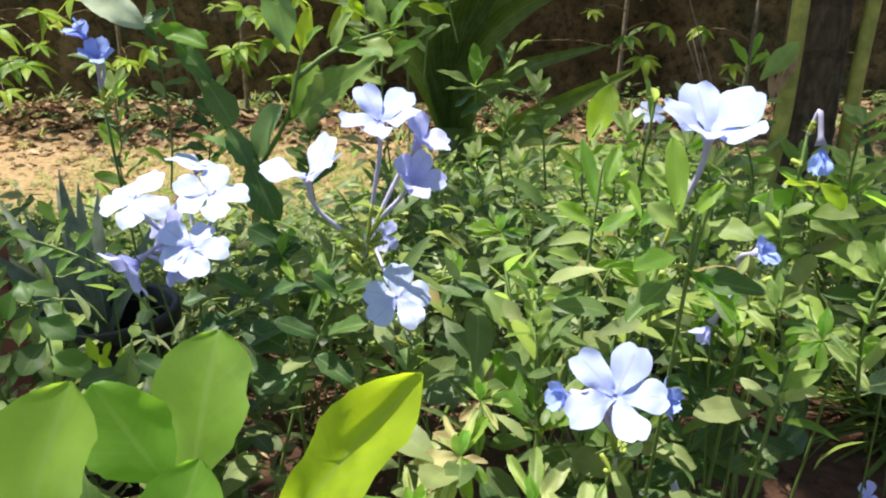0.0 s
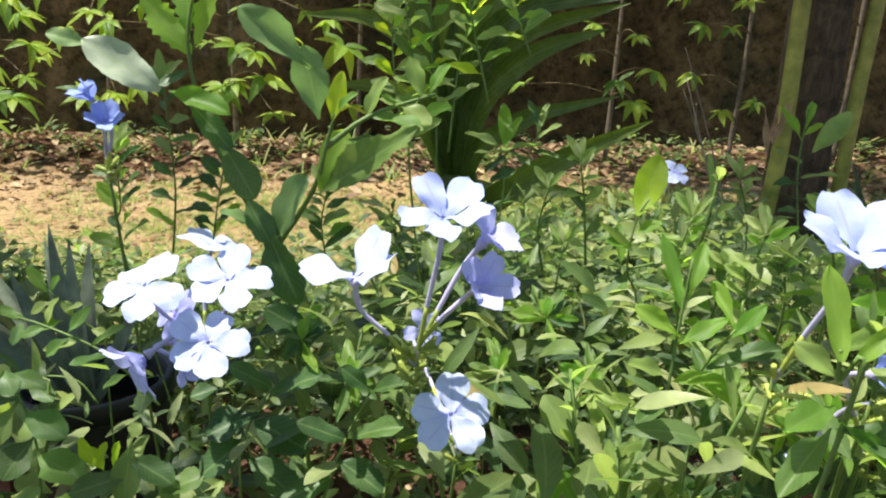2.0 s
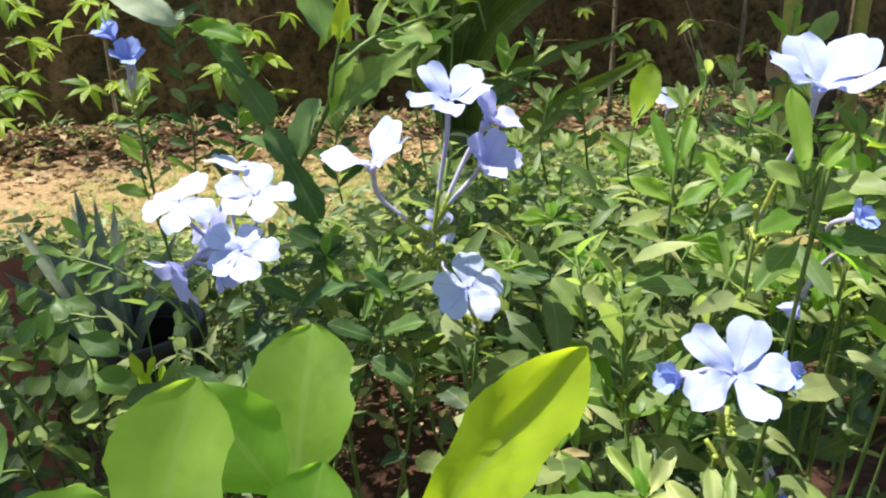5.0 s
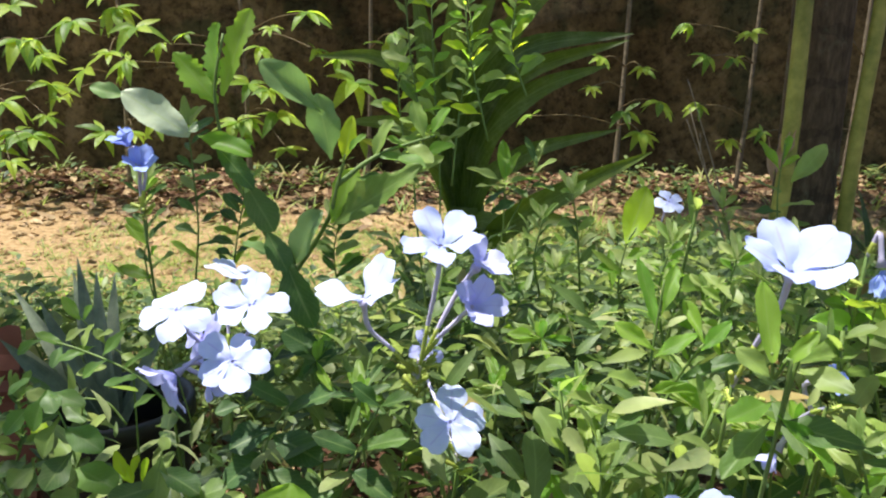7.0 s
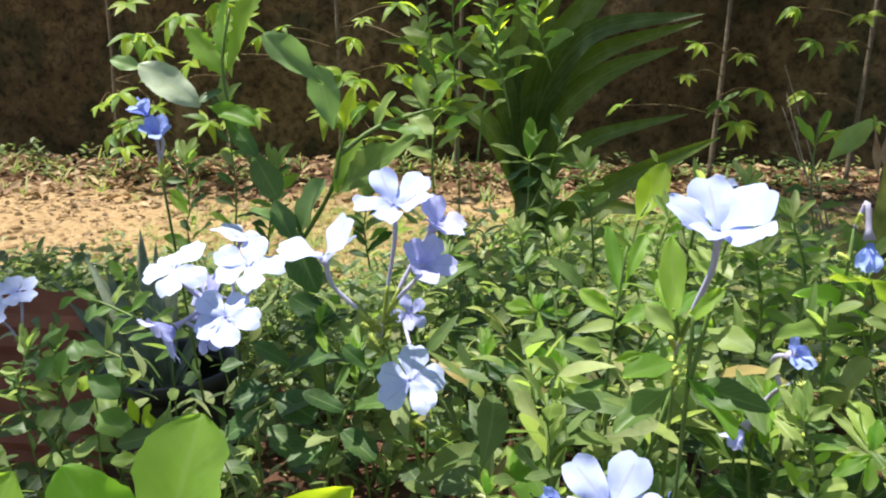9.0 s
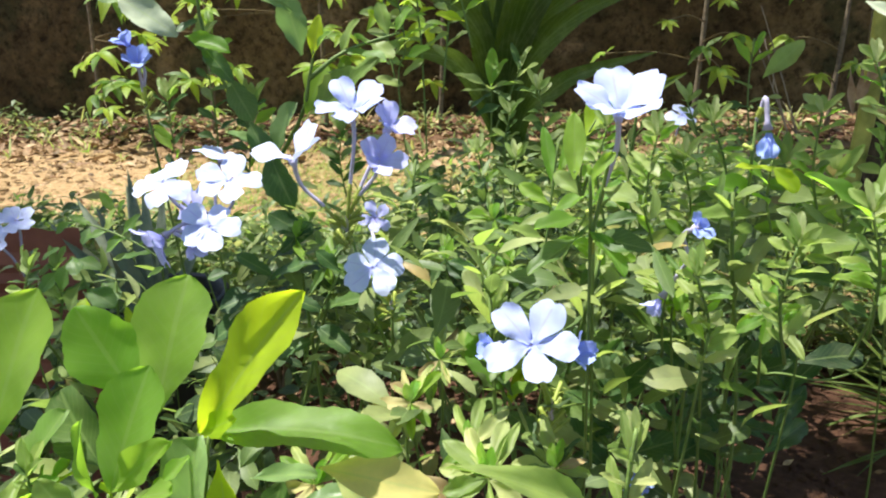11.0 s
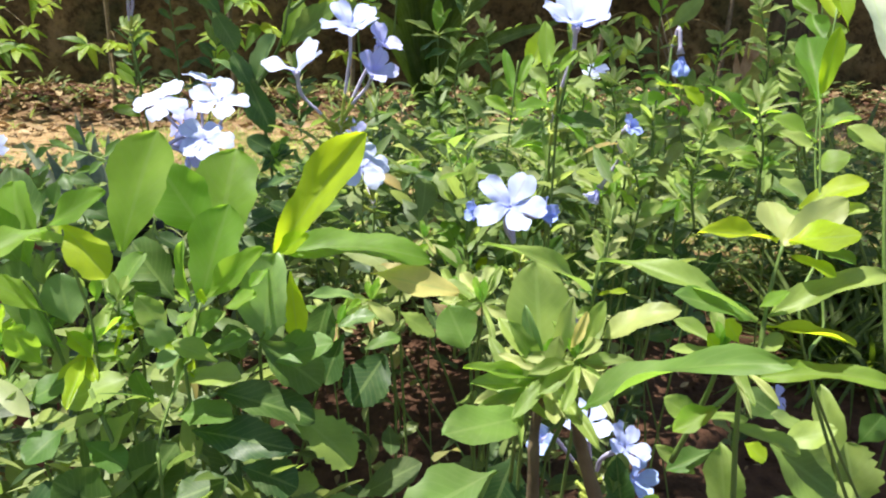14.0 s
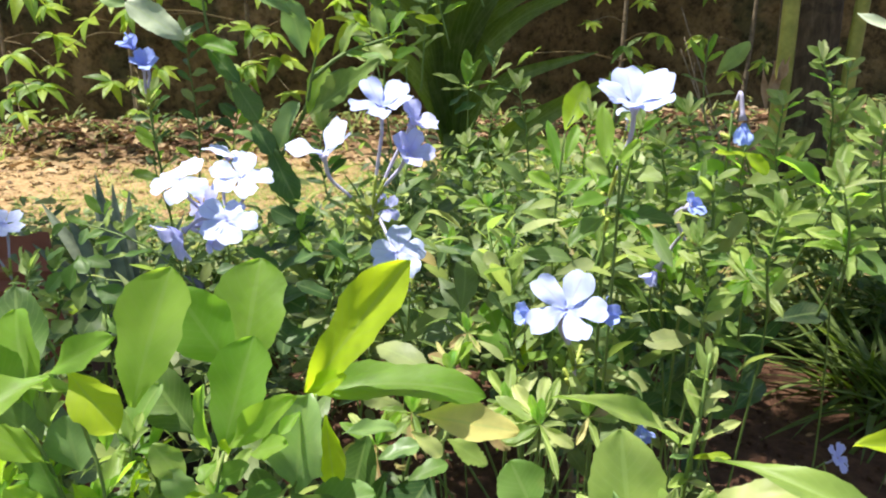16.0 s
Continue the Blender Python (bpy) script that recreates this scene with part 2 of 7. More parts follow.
m_cpetiole = plain("cassava_petiole", (0.10, 0.075, 0.035), (0.18, 0.13, 0.055), 45.0, 0.55)


def ground_material():
    k = Nodes("sandy_soil")
    fine = k.world_noise(48.0, 8.0, 0.7)
    sand = k.ramp(fine, [(0.28, (0.19, 0.112, 0.050)), (0.5, (0.38, 0.255, 0.125)), (0.75, (0.54, 0.41, 0.225))])
    earth = k.ramp(fine, [(0.3, (0.055, 0.027, 0.016)), (0.7, (0.145, 0.074, 0.044))])
    g = k.t.nodes.new("ShaderNodeNewGeometry")
    sep = k.t.nodes.new("ShaderNodeSeparateXYZ")
    k.link(g.outputs["Position"], sep.inputs[0])
    wob = k.math("MULTIPLY", k.math("SUBTRACT", k.world_noise(2.2, 5.0), 0.5), 1.1)
    far = k.t.nodes.new("ShaderNodeMapRange")
    k.link(k.math("ADD", sep.outputs[1], wob), far.inputs[0])
    far.inputs[1].default_value, far.inputs[2].default_value = 2.45, 2.95
    near = k.t.nodes.new("ShaderNodeMapRange")
    k.link(k.math("ADD", sep.outputs[1], wob), near.inputs[0])
    near.inputs[1].default_value, near.inputs[2].default_value = 1.35, 0.95
    patch = k.ramp(k.world_noise(0.55, 7.0, 0.62), [(0.36, (0, 0, 0)), (0.52, (1, 1, 1))])
    away = k.t.nodes.new("ShaderNodeMapRange")
    dist = k.t.nodes.new("ShaderNodeVectorMath")
    dist.operation = "DISTANCE"
    k.link(g.outputs["Position"], dist.inputs[0])
    dist.inputs[1].default_value = (0, 2.0, 0)
    k.link(dist.outputs["Value"], away.inputs[0])
    away.inputs[1].default_value, away.inputs[2].default_value = 2.6, 4.0
    col = k.mix(k.mix(away.outputs[0], k.math("MAXIMUM", far.outputs[0], near.outputs[0]), patch), sand, earth)
    k.bump(k.math("ADD", fine, k.world_noise(9.0, 4.0)), 0.9, 0.02)
    return k.finish(col, 0.95, 0.15)


def wall_material():
    k = Nodes("earth_wall")
    col = k.ramp(k.world_noise(6.0, 10.0, 0.72), [(0.32, (0.060, 0.042, 0.021)), (0.5, (0.170, 0.122, 0.056)), (0.68, (0.275, 0.198, 0.100))])
    moss = k.ramp(k.world_noise(3.4, 7.0, 0.65), [(0.5, (0, 0, 0)), (0.60, (1, 1, 1))])
    col = k.mix(k.math("MULTIPLY", moss, 0.7), col, (0.050, 0.060, 0.026))
    # broad darker and lighter patches spread at random over the wall
    broad_mottle = k.ramp(k.world_noise(0.9, 6.0, 0.6), [(0.42, (0.60, 0.55, 0.50)), (0.60, (1.15, 1.12, 1.1))])
    col = k.mix(1.0, col, broad_mottle, "MULTIPLY")
    pits = k.ramp(k.world_noise(26.0, 6.0, 0.7), [(0.38, (0.35, 0.33, 0.30)), (0.50, (1.0, 1.0, 1.0)), (0.70, (1.35, 1.3, 1.2))])
    col = k.mix(0.8, col, pits, "MULTIPLY")
    k.bump(k.world_noise(13.0, 10.0, 0.75), 1.0, 0.06)
    return k.finish(col, 0.95, 0.15)


def bark_material():
    """Palm bark: upright fibres, dark ring scars and pale lichen."""
    k = Nodes("palm_bark")
    g = k.t.nodes.new("ShaderNodeNewGeometry")
    mp = k.t.nodes.new("ShaderNodeMapping")
    mp.inputs["Scale"].default_value = (1.0, 1.0, 0.30)
    k.link(g.outputs["Position"], mp.inputs["Vector"])
    fib = k.add("ShaderNodeTexNoise", Scale=75.0, Detail=6.0, Roughness=0.6)
    k.link(mp.outputs[0], fib.inputs["Vector"])
    col = k.ramp(fib.outputs["Fac"], [(0.30, (0.052, 0.036, 0.021)), (0.52, (0.098, 0.068, 0.040)), (0.74, (0.170, 0.122, 0.074))])
    sep = k.t.nodes.new("ShaderNodeSeparateXYZ")
    k.link(g.outputs["Position"], sep.inputs[0])
    ring = k.math("SINE", k.math("MULTIPLY", k.math("ADD", sep.outputs[2], k.math("MULTIPLY", k.world_noise(4.0, 5.0), 0.16)), 48.0))
    col = k.mix(k.math("MULTIPLY", k.math("GREATER_THAN", k.math("ADD", ring, k.world_noise(30.0)), 1.35), 0.4), col, (0.030, 0.022, 0.014))
    lichen = k.ramp(k.world_noise(16.0, 6.0, 0.7), [(0.56, (0, 0, 0)), (0.66, (1, 1, 1))])
    col = k.mix(k.math("MULTIPLY", lichen, 0.4), col, (0.16, 0.16, 0.10))
    k.bump(k.math("ADD", fib.outputs["Fac"], k.math("MULTIPLY", ring, 0.12)), 0.7, 0.006)
    return k.finish(col, 0.9, 0.2)


m_bark = bark_material()
m_ground, m_wall = ground_material(), wall_material()


# ---- mesh helpers ----
def mesh_from(name, verts, faces, uvs=None, material=None, smooth=True):
    me = bpy.data.meshes.new(name)
    me.from_pydata(verts, [], faces)
    if uvs is not None:
        layer = me.uv_layers.new(name="UVMap")
        loops = np.empty(len(me.loops), dtype=np.int32)
        me.loops.foreach_get("vertex_index", loops)
        layer.data.foreach_set("uv", np.asarray(uvs, dtype=np.float32)[loops].ravel())
    if smooth:
        me.polygons.foreach_set("use_smooth", np.ones(len(me.polygons), dtype=bool))
    if material:
        me.materials.append(material)
    return me


def part(name, mesh, parent=None, m=None, label=""):
    ob = new(name, mesh)
    if parent:
        ob.parent = parent
    if m is not None:
        ob.matrix_basis = m
    if label:
        ob["label"] = label
    return ob


def thing(name, place, label, category, group=""):
    ob = new(name)
    ob.matrix_basis = Matrix.Translation(place)
    ob.empty_display_size = 0.05
    return tagged(ob, label, category, group)


def smooth_path(points, steps=5):
    """Points of a soft curve through the given ones."""
    pts = [Vector(p) for p in points]
    if len(pts) < 3:
        return [pts[0].lerp(pts[-1], i / steps) for i in range(steps + 1)]
    ext = [pts[0] * 2 - pts[1]] + pts + [pts[-1] * 2 - pts[-2]]
    out = []
    for i in range(1, len(ext) - 2):
        a, b, c, d = ext[i - 1:i + 3]
        for s in range(steps):
            u = s / steps
            out.append(0.5 * (2 * b + (c - a) * u + (2 * a - 5 * b + 4 * c - d) * u * u + (3 * b - a - 3 * c + d) * u ** 3))
    out.append(pts[-1])
    return out


def tube_data(points, r0, r1, sides=6, bulge=None):
    """Vertices and faces of a tapered tube along a path."""
    n = len(points)
    verts, faces = [], []
    ref = Vector((0.31, 0.17, 0.93))
    for i, p in enumerate(points):
        d = (points[min(i + 1, n - 1)] - points[max(i - 1, 0)]).normalized()
        a = d.cross(ref)
        if a.length < 0.1:
            a = d.cross(Vector((1, 0, 0)))
        a.normalize()
        b = d.cross(a)
        u = i / (n - 1)
        r = r0 + (r1 - r0) * u
        if bulge:
            r *= bulge(u)
        for s in range(sides):
            w = 2 * math.pi * s / sides
            verts.append(p + a * (r * math.cos(w)) + b * (r * math.sin(w)))
    for i in range(n - 1):
        for s in range(sides):
            t = (s + 1) % sides
            faces.append((i * sides + s, i * sides + t, (i + 1) * sides + t, (i + 1) * sides + s))
    faces.append(tuple(range(sides))[::-1])
    faces.append(tuple((n - 1) * sides + s for s in range(sides)))
    return verts, faces


def tube(name, points, r0, r1, material, sides=6, bulge=None):
    v, f = tube_data(points, r0, r1, sides, bulge)
    return mesh_from(name, v, f, None, material)


def blade_data(length, width, shape, rows=7, cols=4, fold=0.18, droop=0.25, wave=0.0, teeth=0.0, bites=(), seed=0, twist=0.0, ragged=0.0, tight=1.0):
    """A leaf blade along +y, its face to +z. shape(u) gives the half width from foot (0) to tip (1)."""
    rng = random.Random(seed)
    verts, faces, uvs = [], [], []
    ph = rng.random() * 6
    for i in range(rows + 1):
        u = 1 - (1 - i / rows) ** tight
        for j in range(cols + 1):
            s = 2 * j / cols - 1
            w = shape(u) * width * 0.5
            if ragged:
                w *= 1 + ragged * (math.sin(u * 11 + ph + s * 2) + 0.7 * math.sin(u * 23 + ph * 2 - s * 3))
            if abs(s) == 1:
                w *= 1 + teeth * (1 if i % 2 else -1) * (0.5 + rng.random())
                for at, side, deep in bites:
                    if side * s > 0 and abs(u - at) < 0.12:
                        w *= 1 - deep * (1 - abs(u - at) / 0.12)
            x = s * w
            z = abs(x) * fold - droop * length * u * u + wave * width * math.sin(u * 9 + ph + s * 1.7) * abs(s)
            y = length * u * (1 - 0.12 * droop * u)
            c, sn = math.cos(twist * u), math.sin(twist * u)
            verts.append((x * c - z * sn * 0.0, y, z + x * sn))
            uvs.append((0.5 + 0.5 * s, u))
    k = cols + 1
    for i in range(rows):
        for j in range(cols):
            faces.append((i * k + j, i * k + j + 1, (i + 1) * k + j + 1, (i + 1) * k + j))
    return verts, faces, uvs


def spoon(u):
    """Plumbago leaf: a wedge-shaped foot, broadest past the middle, a blunt tip."""
    if u < 0.62:
        a = max(0.0, (u - 0.02) / 0.60)
        return 0.08 + 0.92 * math.sin(a * math.pi / 2) ** 1.25
    return max(0.05, (1 - ((u - 0.62) / 0.381) ** 2.0) ** 0.62)


def oval(u):
    """A broad elliptic leaf narrowed to its stalk, with a rounded point."""
    return 0.07 * (1 - u) + 0.95 * math.sin(math.pi * min(1.0, max(0.0, (u - 0.03) / 0.97)) ** 1.15) ** 0.62 + 0.02


def lance(u):
    return max(0.03, math.sin(math.pi * u ** 0.75) ** 0.9)


def strap(u):
    return max(0.03, min(1.0, 0.55 + u * 1.2) * (1 - max(0.0, u - 0.62) / 0.38) ** 0.7)


def sword(u):
    return max(0.02, (0.8 + 0.5 * u) * (1 - u ** 2.2))


def leaf_mesh(name, material, ratio=0.4, shape=spoon, **kw):
    v, f, uv = blade_data(1.0, ratio, shape, **kw)
    return mesh_from(name, v, f, uv, material)


def aim(foot, way, face, size=1.0, wide=1.0):
    """The matrix that lays a +y blade from its foot along way, its face turned to face."""
    y = Vector(way).normalized()
    z = Vector(face)
    z = z - y * z.dot(y)
    if z.length < 1e-4:
        z = y.orthogonal()
    z.normalize()
    x = y.cross(z)
    m = Matrix(((x.x, y.x, z.x), (x.y, y.y, z.y), (x.z, y.z, z.z))).to_4x4()
    return Matrix.Translation(foot) @ m @ Matrix.Diagonal((size * wide, size, size, 1))


# leaf library
LEAVES = [leaf_mesh("leaf", m_leaf, 0.34 + 0.045 * (i % 4), (spoon, oval, spoon)[i % 3], fold=(-0.15, 0.12, 0.35)[i % 3], droop=-0.05 + 0.11 * (i % 5), wave=(0.10, 0.20, 0.15)[i % 3], seed=i, rows=20, tight=1.25, ragged=(0.05, 0.08, 0.06)[i % 3], twist=(-0.5, 0.0, 0.6, 0.25)[i % 4],
                    teeth=(0.10, 0.03, 0.06)[i % 3], bites=((0.62, 1, 0.45),) if i == 5 else ((0.45, -1, 0.5), (0.8, 1, 0.3)) if i == 7 else ()) for i in range(12)]
YOUNGS = [leaf_mesh("leaf", m_sprout, 0.30 + 0.05 * i, fold=0.25, droop=0.02 + 0.06 * i, seed=20 + i, rows=9, tight=1.25, ragged=0.03) for i in range(4)]


# ---- setting: ground and back wall ----
def ground():
    xs = np.concatenate([np.linspace(-60, -4.2, 12), np.linspace(-4, 4, 129), np.linspace(4.2, 60, 12)])
    ys = np.concatenate([np.linspace(-60, -1.2, 12), np.linspace(-1, 4.2, 95), np.linspace(4.4, 60, 12)])
    verts, faces = [], []
    for y in ys:
        for x in xs:
            near = abs(x) < 4.1 and -1.1 < y < 4.3
            z = 0.0
            if near:
                z = 0.022 * noise.noise((x * 2.1, y * 2.1, 0)) + 0.012 * noise.noise((x * 7, y * 7, 3)) + 0.006 * noise.noise((x * 17, y * 17, 5))
                z += 0.05 * max(0.0, min(1.0, (y - 2.75) / 0.5))
            verts.append((x, y, z))
    w = len(xs)
    for j in range(len(ys) - 1):
        for i in range(w - 1):
            a = j * w + i
            faces.append((a, a + 1, a + w + 1, a + w))
    tagged(new("ground", mesh_from("ground", verts, faces, None, m_ground)), "sandy garden soil, reddish brown under plants and walls", "ground", kind="structure")


def ground_z(x, y):
    return 0.022 * noise.noise((x * 2.1, y * 2.1, 0)) + 0.012 * noise.noise((x * 7, y * 7, 3)) + 0.05 * max(0.0, min(1.0, (y - 2.75) / 0.5))


WALL_Y = 3.35


def back_wall():
    rng = random.Random(4)
    verts, faces = [], []
    nx, nz, x0, x1, h = 120, 16, -9.0, 9.0, 1.35
    for k in range(nz + 1):
        for i in range(nx + 1):
            x, z = x0 + (x1 - x0) * i / nx, h * k / nz - 0.05
            d = 0.05 * noise.noise((x * 1.3, z * 1.7, 2)) + 0.025 * noise.noise((x * 5, z * 5, 7))
            top = 0.04 * noise.noise((x * 1.1, 0, 9)) if k == nz else 0
            verts.append((x, WALL_Y + d, z + top))
    for k in range(nz):
        for i in range(nx):
            a = k * (nx + 1) + i
            faces.append((a, a + 1, a + nx + 2, a + nx + 1))
    b = len(verts)
    for i in range(nx + 1):
        v = verts[nz * (nx + 1) + i]
        verts.append((v[0], WALL_Y + 0.28, v[2]))
        verts.append((v[0], WALL_Y + 0.28, -0.05))
    for i in range(nx):
        t = nz * (nx + 1) + i
        faces.append((t, t + 1, b + 2 * i + 2, b + 2 * i))
        faces.append((b + 2 * i, b + 2 * i + 2, b + 2 * i + 3, b + 2 * i + 1))
    tagged(new("wall_back", mesh_from("wall_back", verts, faces, None, m_wall)), "dark brown weathered earth wall, mossy and shaded", "wall", kind="structure")


ground()
back_wall()


# ---- flowers ----
def petal_shape(u):
    """Tapered to the throat, broad and round beyond the middle."""
    if u < 0.66:
        a = u / 0.66
        return 0.20 + 0.80 * (a * a * (3 - 2 * a)) ** 0.85
    return math.sqrt(max(0.22, 1 - ((u - 0.66) / 0.37) ** 2))


def petal_mesh(material, seed, curl):
    v, f, uv = blade_data(1.0, 0.70, petal_shape, rows=10, cols=8, fold=0.05, droop=curl, wave=0.09, ragged=0.022, seed=seed)
    # a shallow notch at the tip, its edge a little frilled
    v = [(x, y - (0.045 * max(0.0, 1 - abs(x) / 0.10) if y > 0.82 else 0.0), z + 0.018 * math.sin(x * 24 + seed) * max(0.0, y - 0.4)) for x, y, z in v]
    return mesh_from("petal", v, f, uv, material)


PETALS = [petal_mesh(m_petal, i, (0.02, 0.16, -0.12, 0.26)[i]) for i in range(4)]
PETALS_SOFT = [petal_mesh(m_petal_soft, i + 15, (0.05, -0.1, 0.12)[i]) for i in range(3)]
PETALS_SKY = [petal_mesh(m_petal_sky, i + 25, (0.05, -0.08, 0.14)[i]) for i in range(3)]
PETALS_LILAC_SHADED = [petal_mesh(m_petal_lilac_shaded, i + 5, (0.3, 0.1, 0.5)[i]) for i in range(3)]
PETALS_BLUE = [petal_mesh(m_petal_blue, i + 9, (0.25, -0.2, 0.45)[i]) for i in range(3)]


def calyx_mesh(foot, tip):
    """A green, glandular calyx: a ribbed tube with short sticky hairs."""
    foot, tip = Vector(foot), Vector(tip)
    v, f = tube_data(smooth_path([foot, foot.lerp(tip, 0.5), tip], 4), 0.00045, 0.0007, 6, lambda u: 1 + 0.3 * math.sin(u * 3.1))
    rng = random.Random(int(abs(foot.x) * 9999))
    axis = (tip - foot).normalized()
    for i in range(26):
        p = foot.lerp(tip, 0.1 + 0.88 * i / 26)
        side = axis.orthogonal()
        side.rotate(Matrix.Rotation(i * 2.4 + rng.random(), 3, axis))
        b = len(v)
        w = axis * 0.00016
        v += [p + side * 0.0005 - w, p + side * 0.0005 + w, p + side * rng.uniform(0.0012, 0.0022)]
        f.append((b, b + 1, b + 2))
    return mesh_from("calyx", v, f, None, m_calyx)


def flower(plant, centre, facing, foot, cup=12, spin=0, size=0.0138, blue=False, petals=5, seed=0):
    """One plumbago flower: calyx and slender tube from foot to centre, five petals about facing."""
    rng = random.Random(seed)
    o = plant.matrix_basis.translation
    c, ft, n = Vector(centre) - o, Vector(foot) - o, Vector(facing).normalized()
    back = c - n * 0.012
    path = smooth_path([ft, ft.lerp(back, 0.5) + Vector((0, 0, 0.001)), back, c - n * 0.001], 4)
    fl = part("flower", tube("flower", path, 0.0006, 0.0009, m_tube, 6, lambda u: 1.0 + (1.1 if u > 0.93 else 0)), plant, None)
    cut = max(2, int(len(path) * 0.36))
    part("calyx", calyx_mesh(path[0], path[cut]), fl)
    x = Vector((-1, 0, 0)) - n * (-n.x)
    x.normalize()
    for i in (range(petals) if isinstance(petals, int) else petals):
        a = radians(spin) + 2 * math.pi * i / 5 + rng.uniform(-0.10, 0.10)
        out = x.copy()
        out.rotate(Matrix.Rotation(a, 3, n))
        k = radians(cup + rng.uniform(-9, 9))
        way = out * math.cos(k) + n * math.sin(k)
        face = n * math.cos(k) - out * math.sin(k)
        lib = PETALS_SOFT if blue == 3 else PETALS_SKY if blue == 4 else PETALS_LILAC_SHADED if blue == 2 else PETALS_BLUE if blue else PETALS
        part("petal", lib[rng.randrange(len(lib))], fl, aim(c + out * 0.0006, way, face, size * rng.uniform(0.94, 1.06), rng.uniform(0.98, 1.12) if blue and size < 0.0135 else rng.uniform(1.12, 1.28)))
    return fl


# ---- plumbago shrubs ----
def leaf_on(plant, foot, way, face, size, young=False, wide=1.0, lib=None, rng=random):
    o = plant.matrix_basis.translation
    lib = lib or (YOUNGS if young else LEAVES)
    return part("leaf", lib[rng.randrange(len(lib))], plant, aim(Vector(foot) - o, way, face, size, wide))


def shoot(plant, points, leaves, rng, r0=0.0016, r1=0.0007, length=0.032, start=0.35, young_tip=True, tuft=0.55, narrow=False):
    """One shoot: a thin stem along the points and leaves set spirally up it, small ones in the axils, a tuft at the tip."""
    o = plant.matrix_basis.translation
    path = smooth_path(points, 5)
    part("stem", tube("stem", [p - o for p in path], r0, r1, m_stem, 5), plant)
    n = len(path)
    turn = rng.random() * 6
    made = 0
    for i in range(leaves):
        u = start + (1 - start) * (i + rng.random() * 0.5) / leaves
        f = u * (n - 1)
        k = min(int(f), n - 2)
        p = path[k].lerp(path[k + 1], f - k)
        axis = (path[k + 1] - path[k]).normalized()
        turn += 2.4 + rng.uniform(-0.4, 0.4)
        side = axis.orthogonal().normalized()
        side.rotate(Matrix.Rotation(turn, 3, axis))
        lift = rng.uniform(-0.1, 0.9) + 0.5 * u + (0.9 * u if narrow else 0)
        way = side + axis * lift
        if way.z < -0.25:
            way.z *= 0.3
        face = axis * 0.8 + Vector((0, 0, 0.5)) - side * 0.3 + Vector((rng.uniform(-0.9, 0.9), rng.uniform(-0.9, 0.9), rng.uniform(-0.3, 0.3)))
        size = length * rng.uniform(0.4, 1.2) * (1.0 - 0.4 * max(0, u - 0.7) / 0.3)
        leaf_on(plant, p, way, face, size, young_tip and u > 0.9 and rng.random() < 0.6 or narrow and rng.random() < 0.4, rng.uniform(0.74, 1.08) * (0.66 if narrow else 1.0), rng=rng)
        made += 1
        if rng.random() < tuft:
            for _ in range(2):
                w2 = way + Vector((rng.uniform(-0.8, 0.8), rng.uniform(-0.8, 0.8), rng.uniform(0.1, 0.9)))
                leaf_on(plant, p, w2, face, size * rng.uniform(0.3, 0.5), rng.random() < 0.35, 0.9, rng=rng)
                made += 1
    return made


def crown_height(x, y):
    h = 0.385 - 0.17 * max(0.0, y - 0.36) - 0.20 * max(0.0, y - 0.70) - 0.35 * max(0.0, 0.22 - y) + 0.03 * noise.noise((x * 6, y * 6, 1.0))
    return h - 0.075 * max(0.0, min(1.0, (-0.02 - x) / 0.12)) * (1.0 if y < 0.6 else 0.6)


def free_of_camera(x, y):
    return y > 0.13 + 0.05 * noise.noise((x * 8, 0, 4))


def open_soil(x, y):
    """Where the soil between the plants lies bare, or another plant stands."""
    if 0.36 < y < 0.84 and 0.40 * y < x < 0.40 * y + 0.36:
        return True
    if (x + 0.240) ** 2 + (y - 0.462) ** 2 < 0.0052:
        return True
    if x < -0.15 - 0.3 * (y - 0.4) and 0.455 < y < 0.62 or x < -0.27 and 0.38 < y < 0.62:
        return True
    return False


def thinned(x, y, rng):
    """Gaps in the bed: few shoots below the open flowers, some missing elsewhere."""
    if -0.10 < x < 0.0 and 0.165 < y < 0.27:
        return rng.random() < 0.75
    return x > 0.0 and y < 0.42 and rng.random() < (0.55 if x > 0.08 and y < 0.34 else 0.25)


def bare_below(x, y):
    """Leggy shrubs, leafless below, beside the open soil."""
    return x > 0.34 * y + 0.02 and y < 0.5 or -0.07 - 0.09 * y < x < 0.06 and y < 0.50


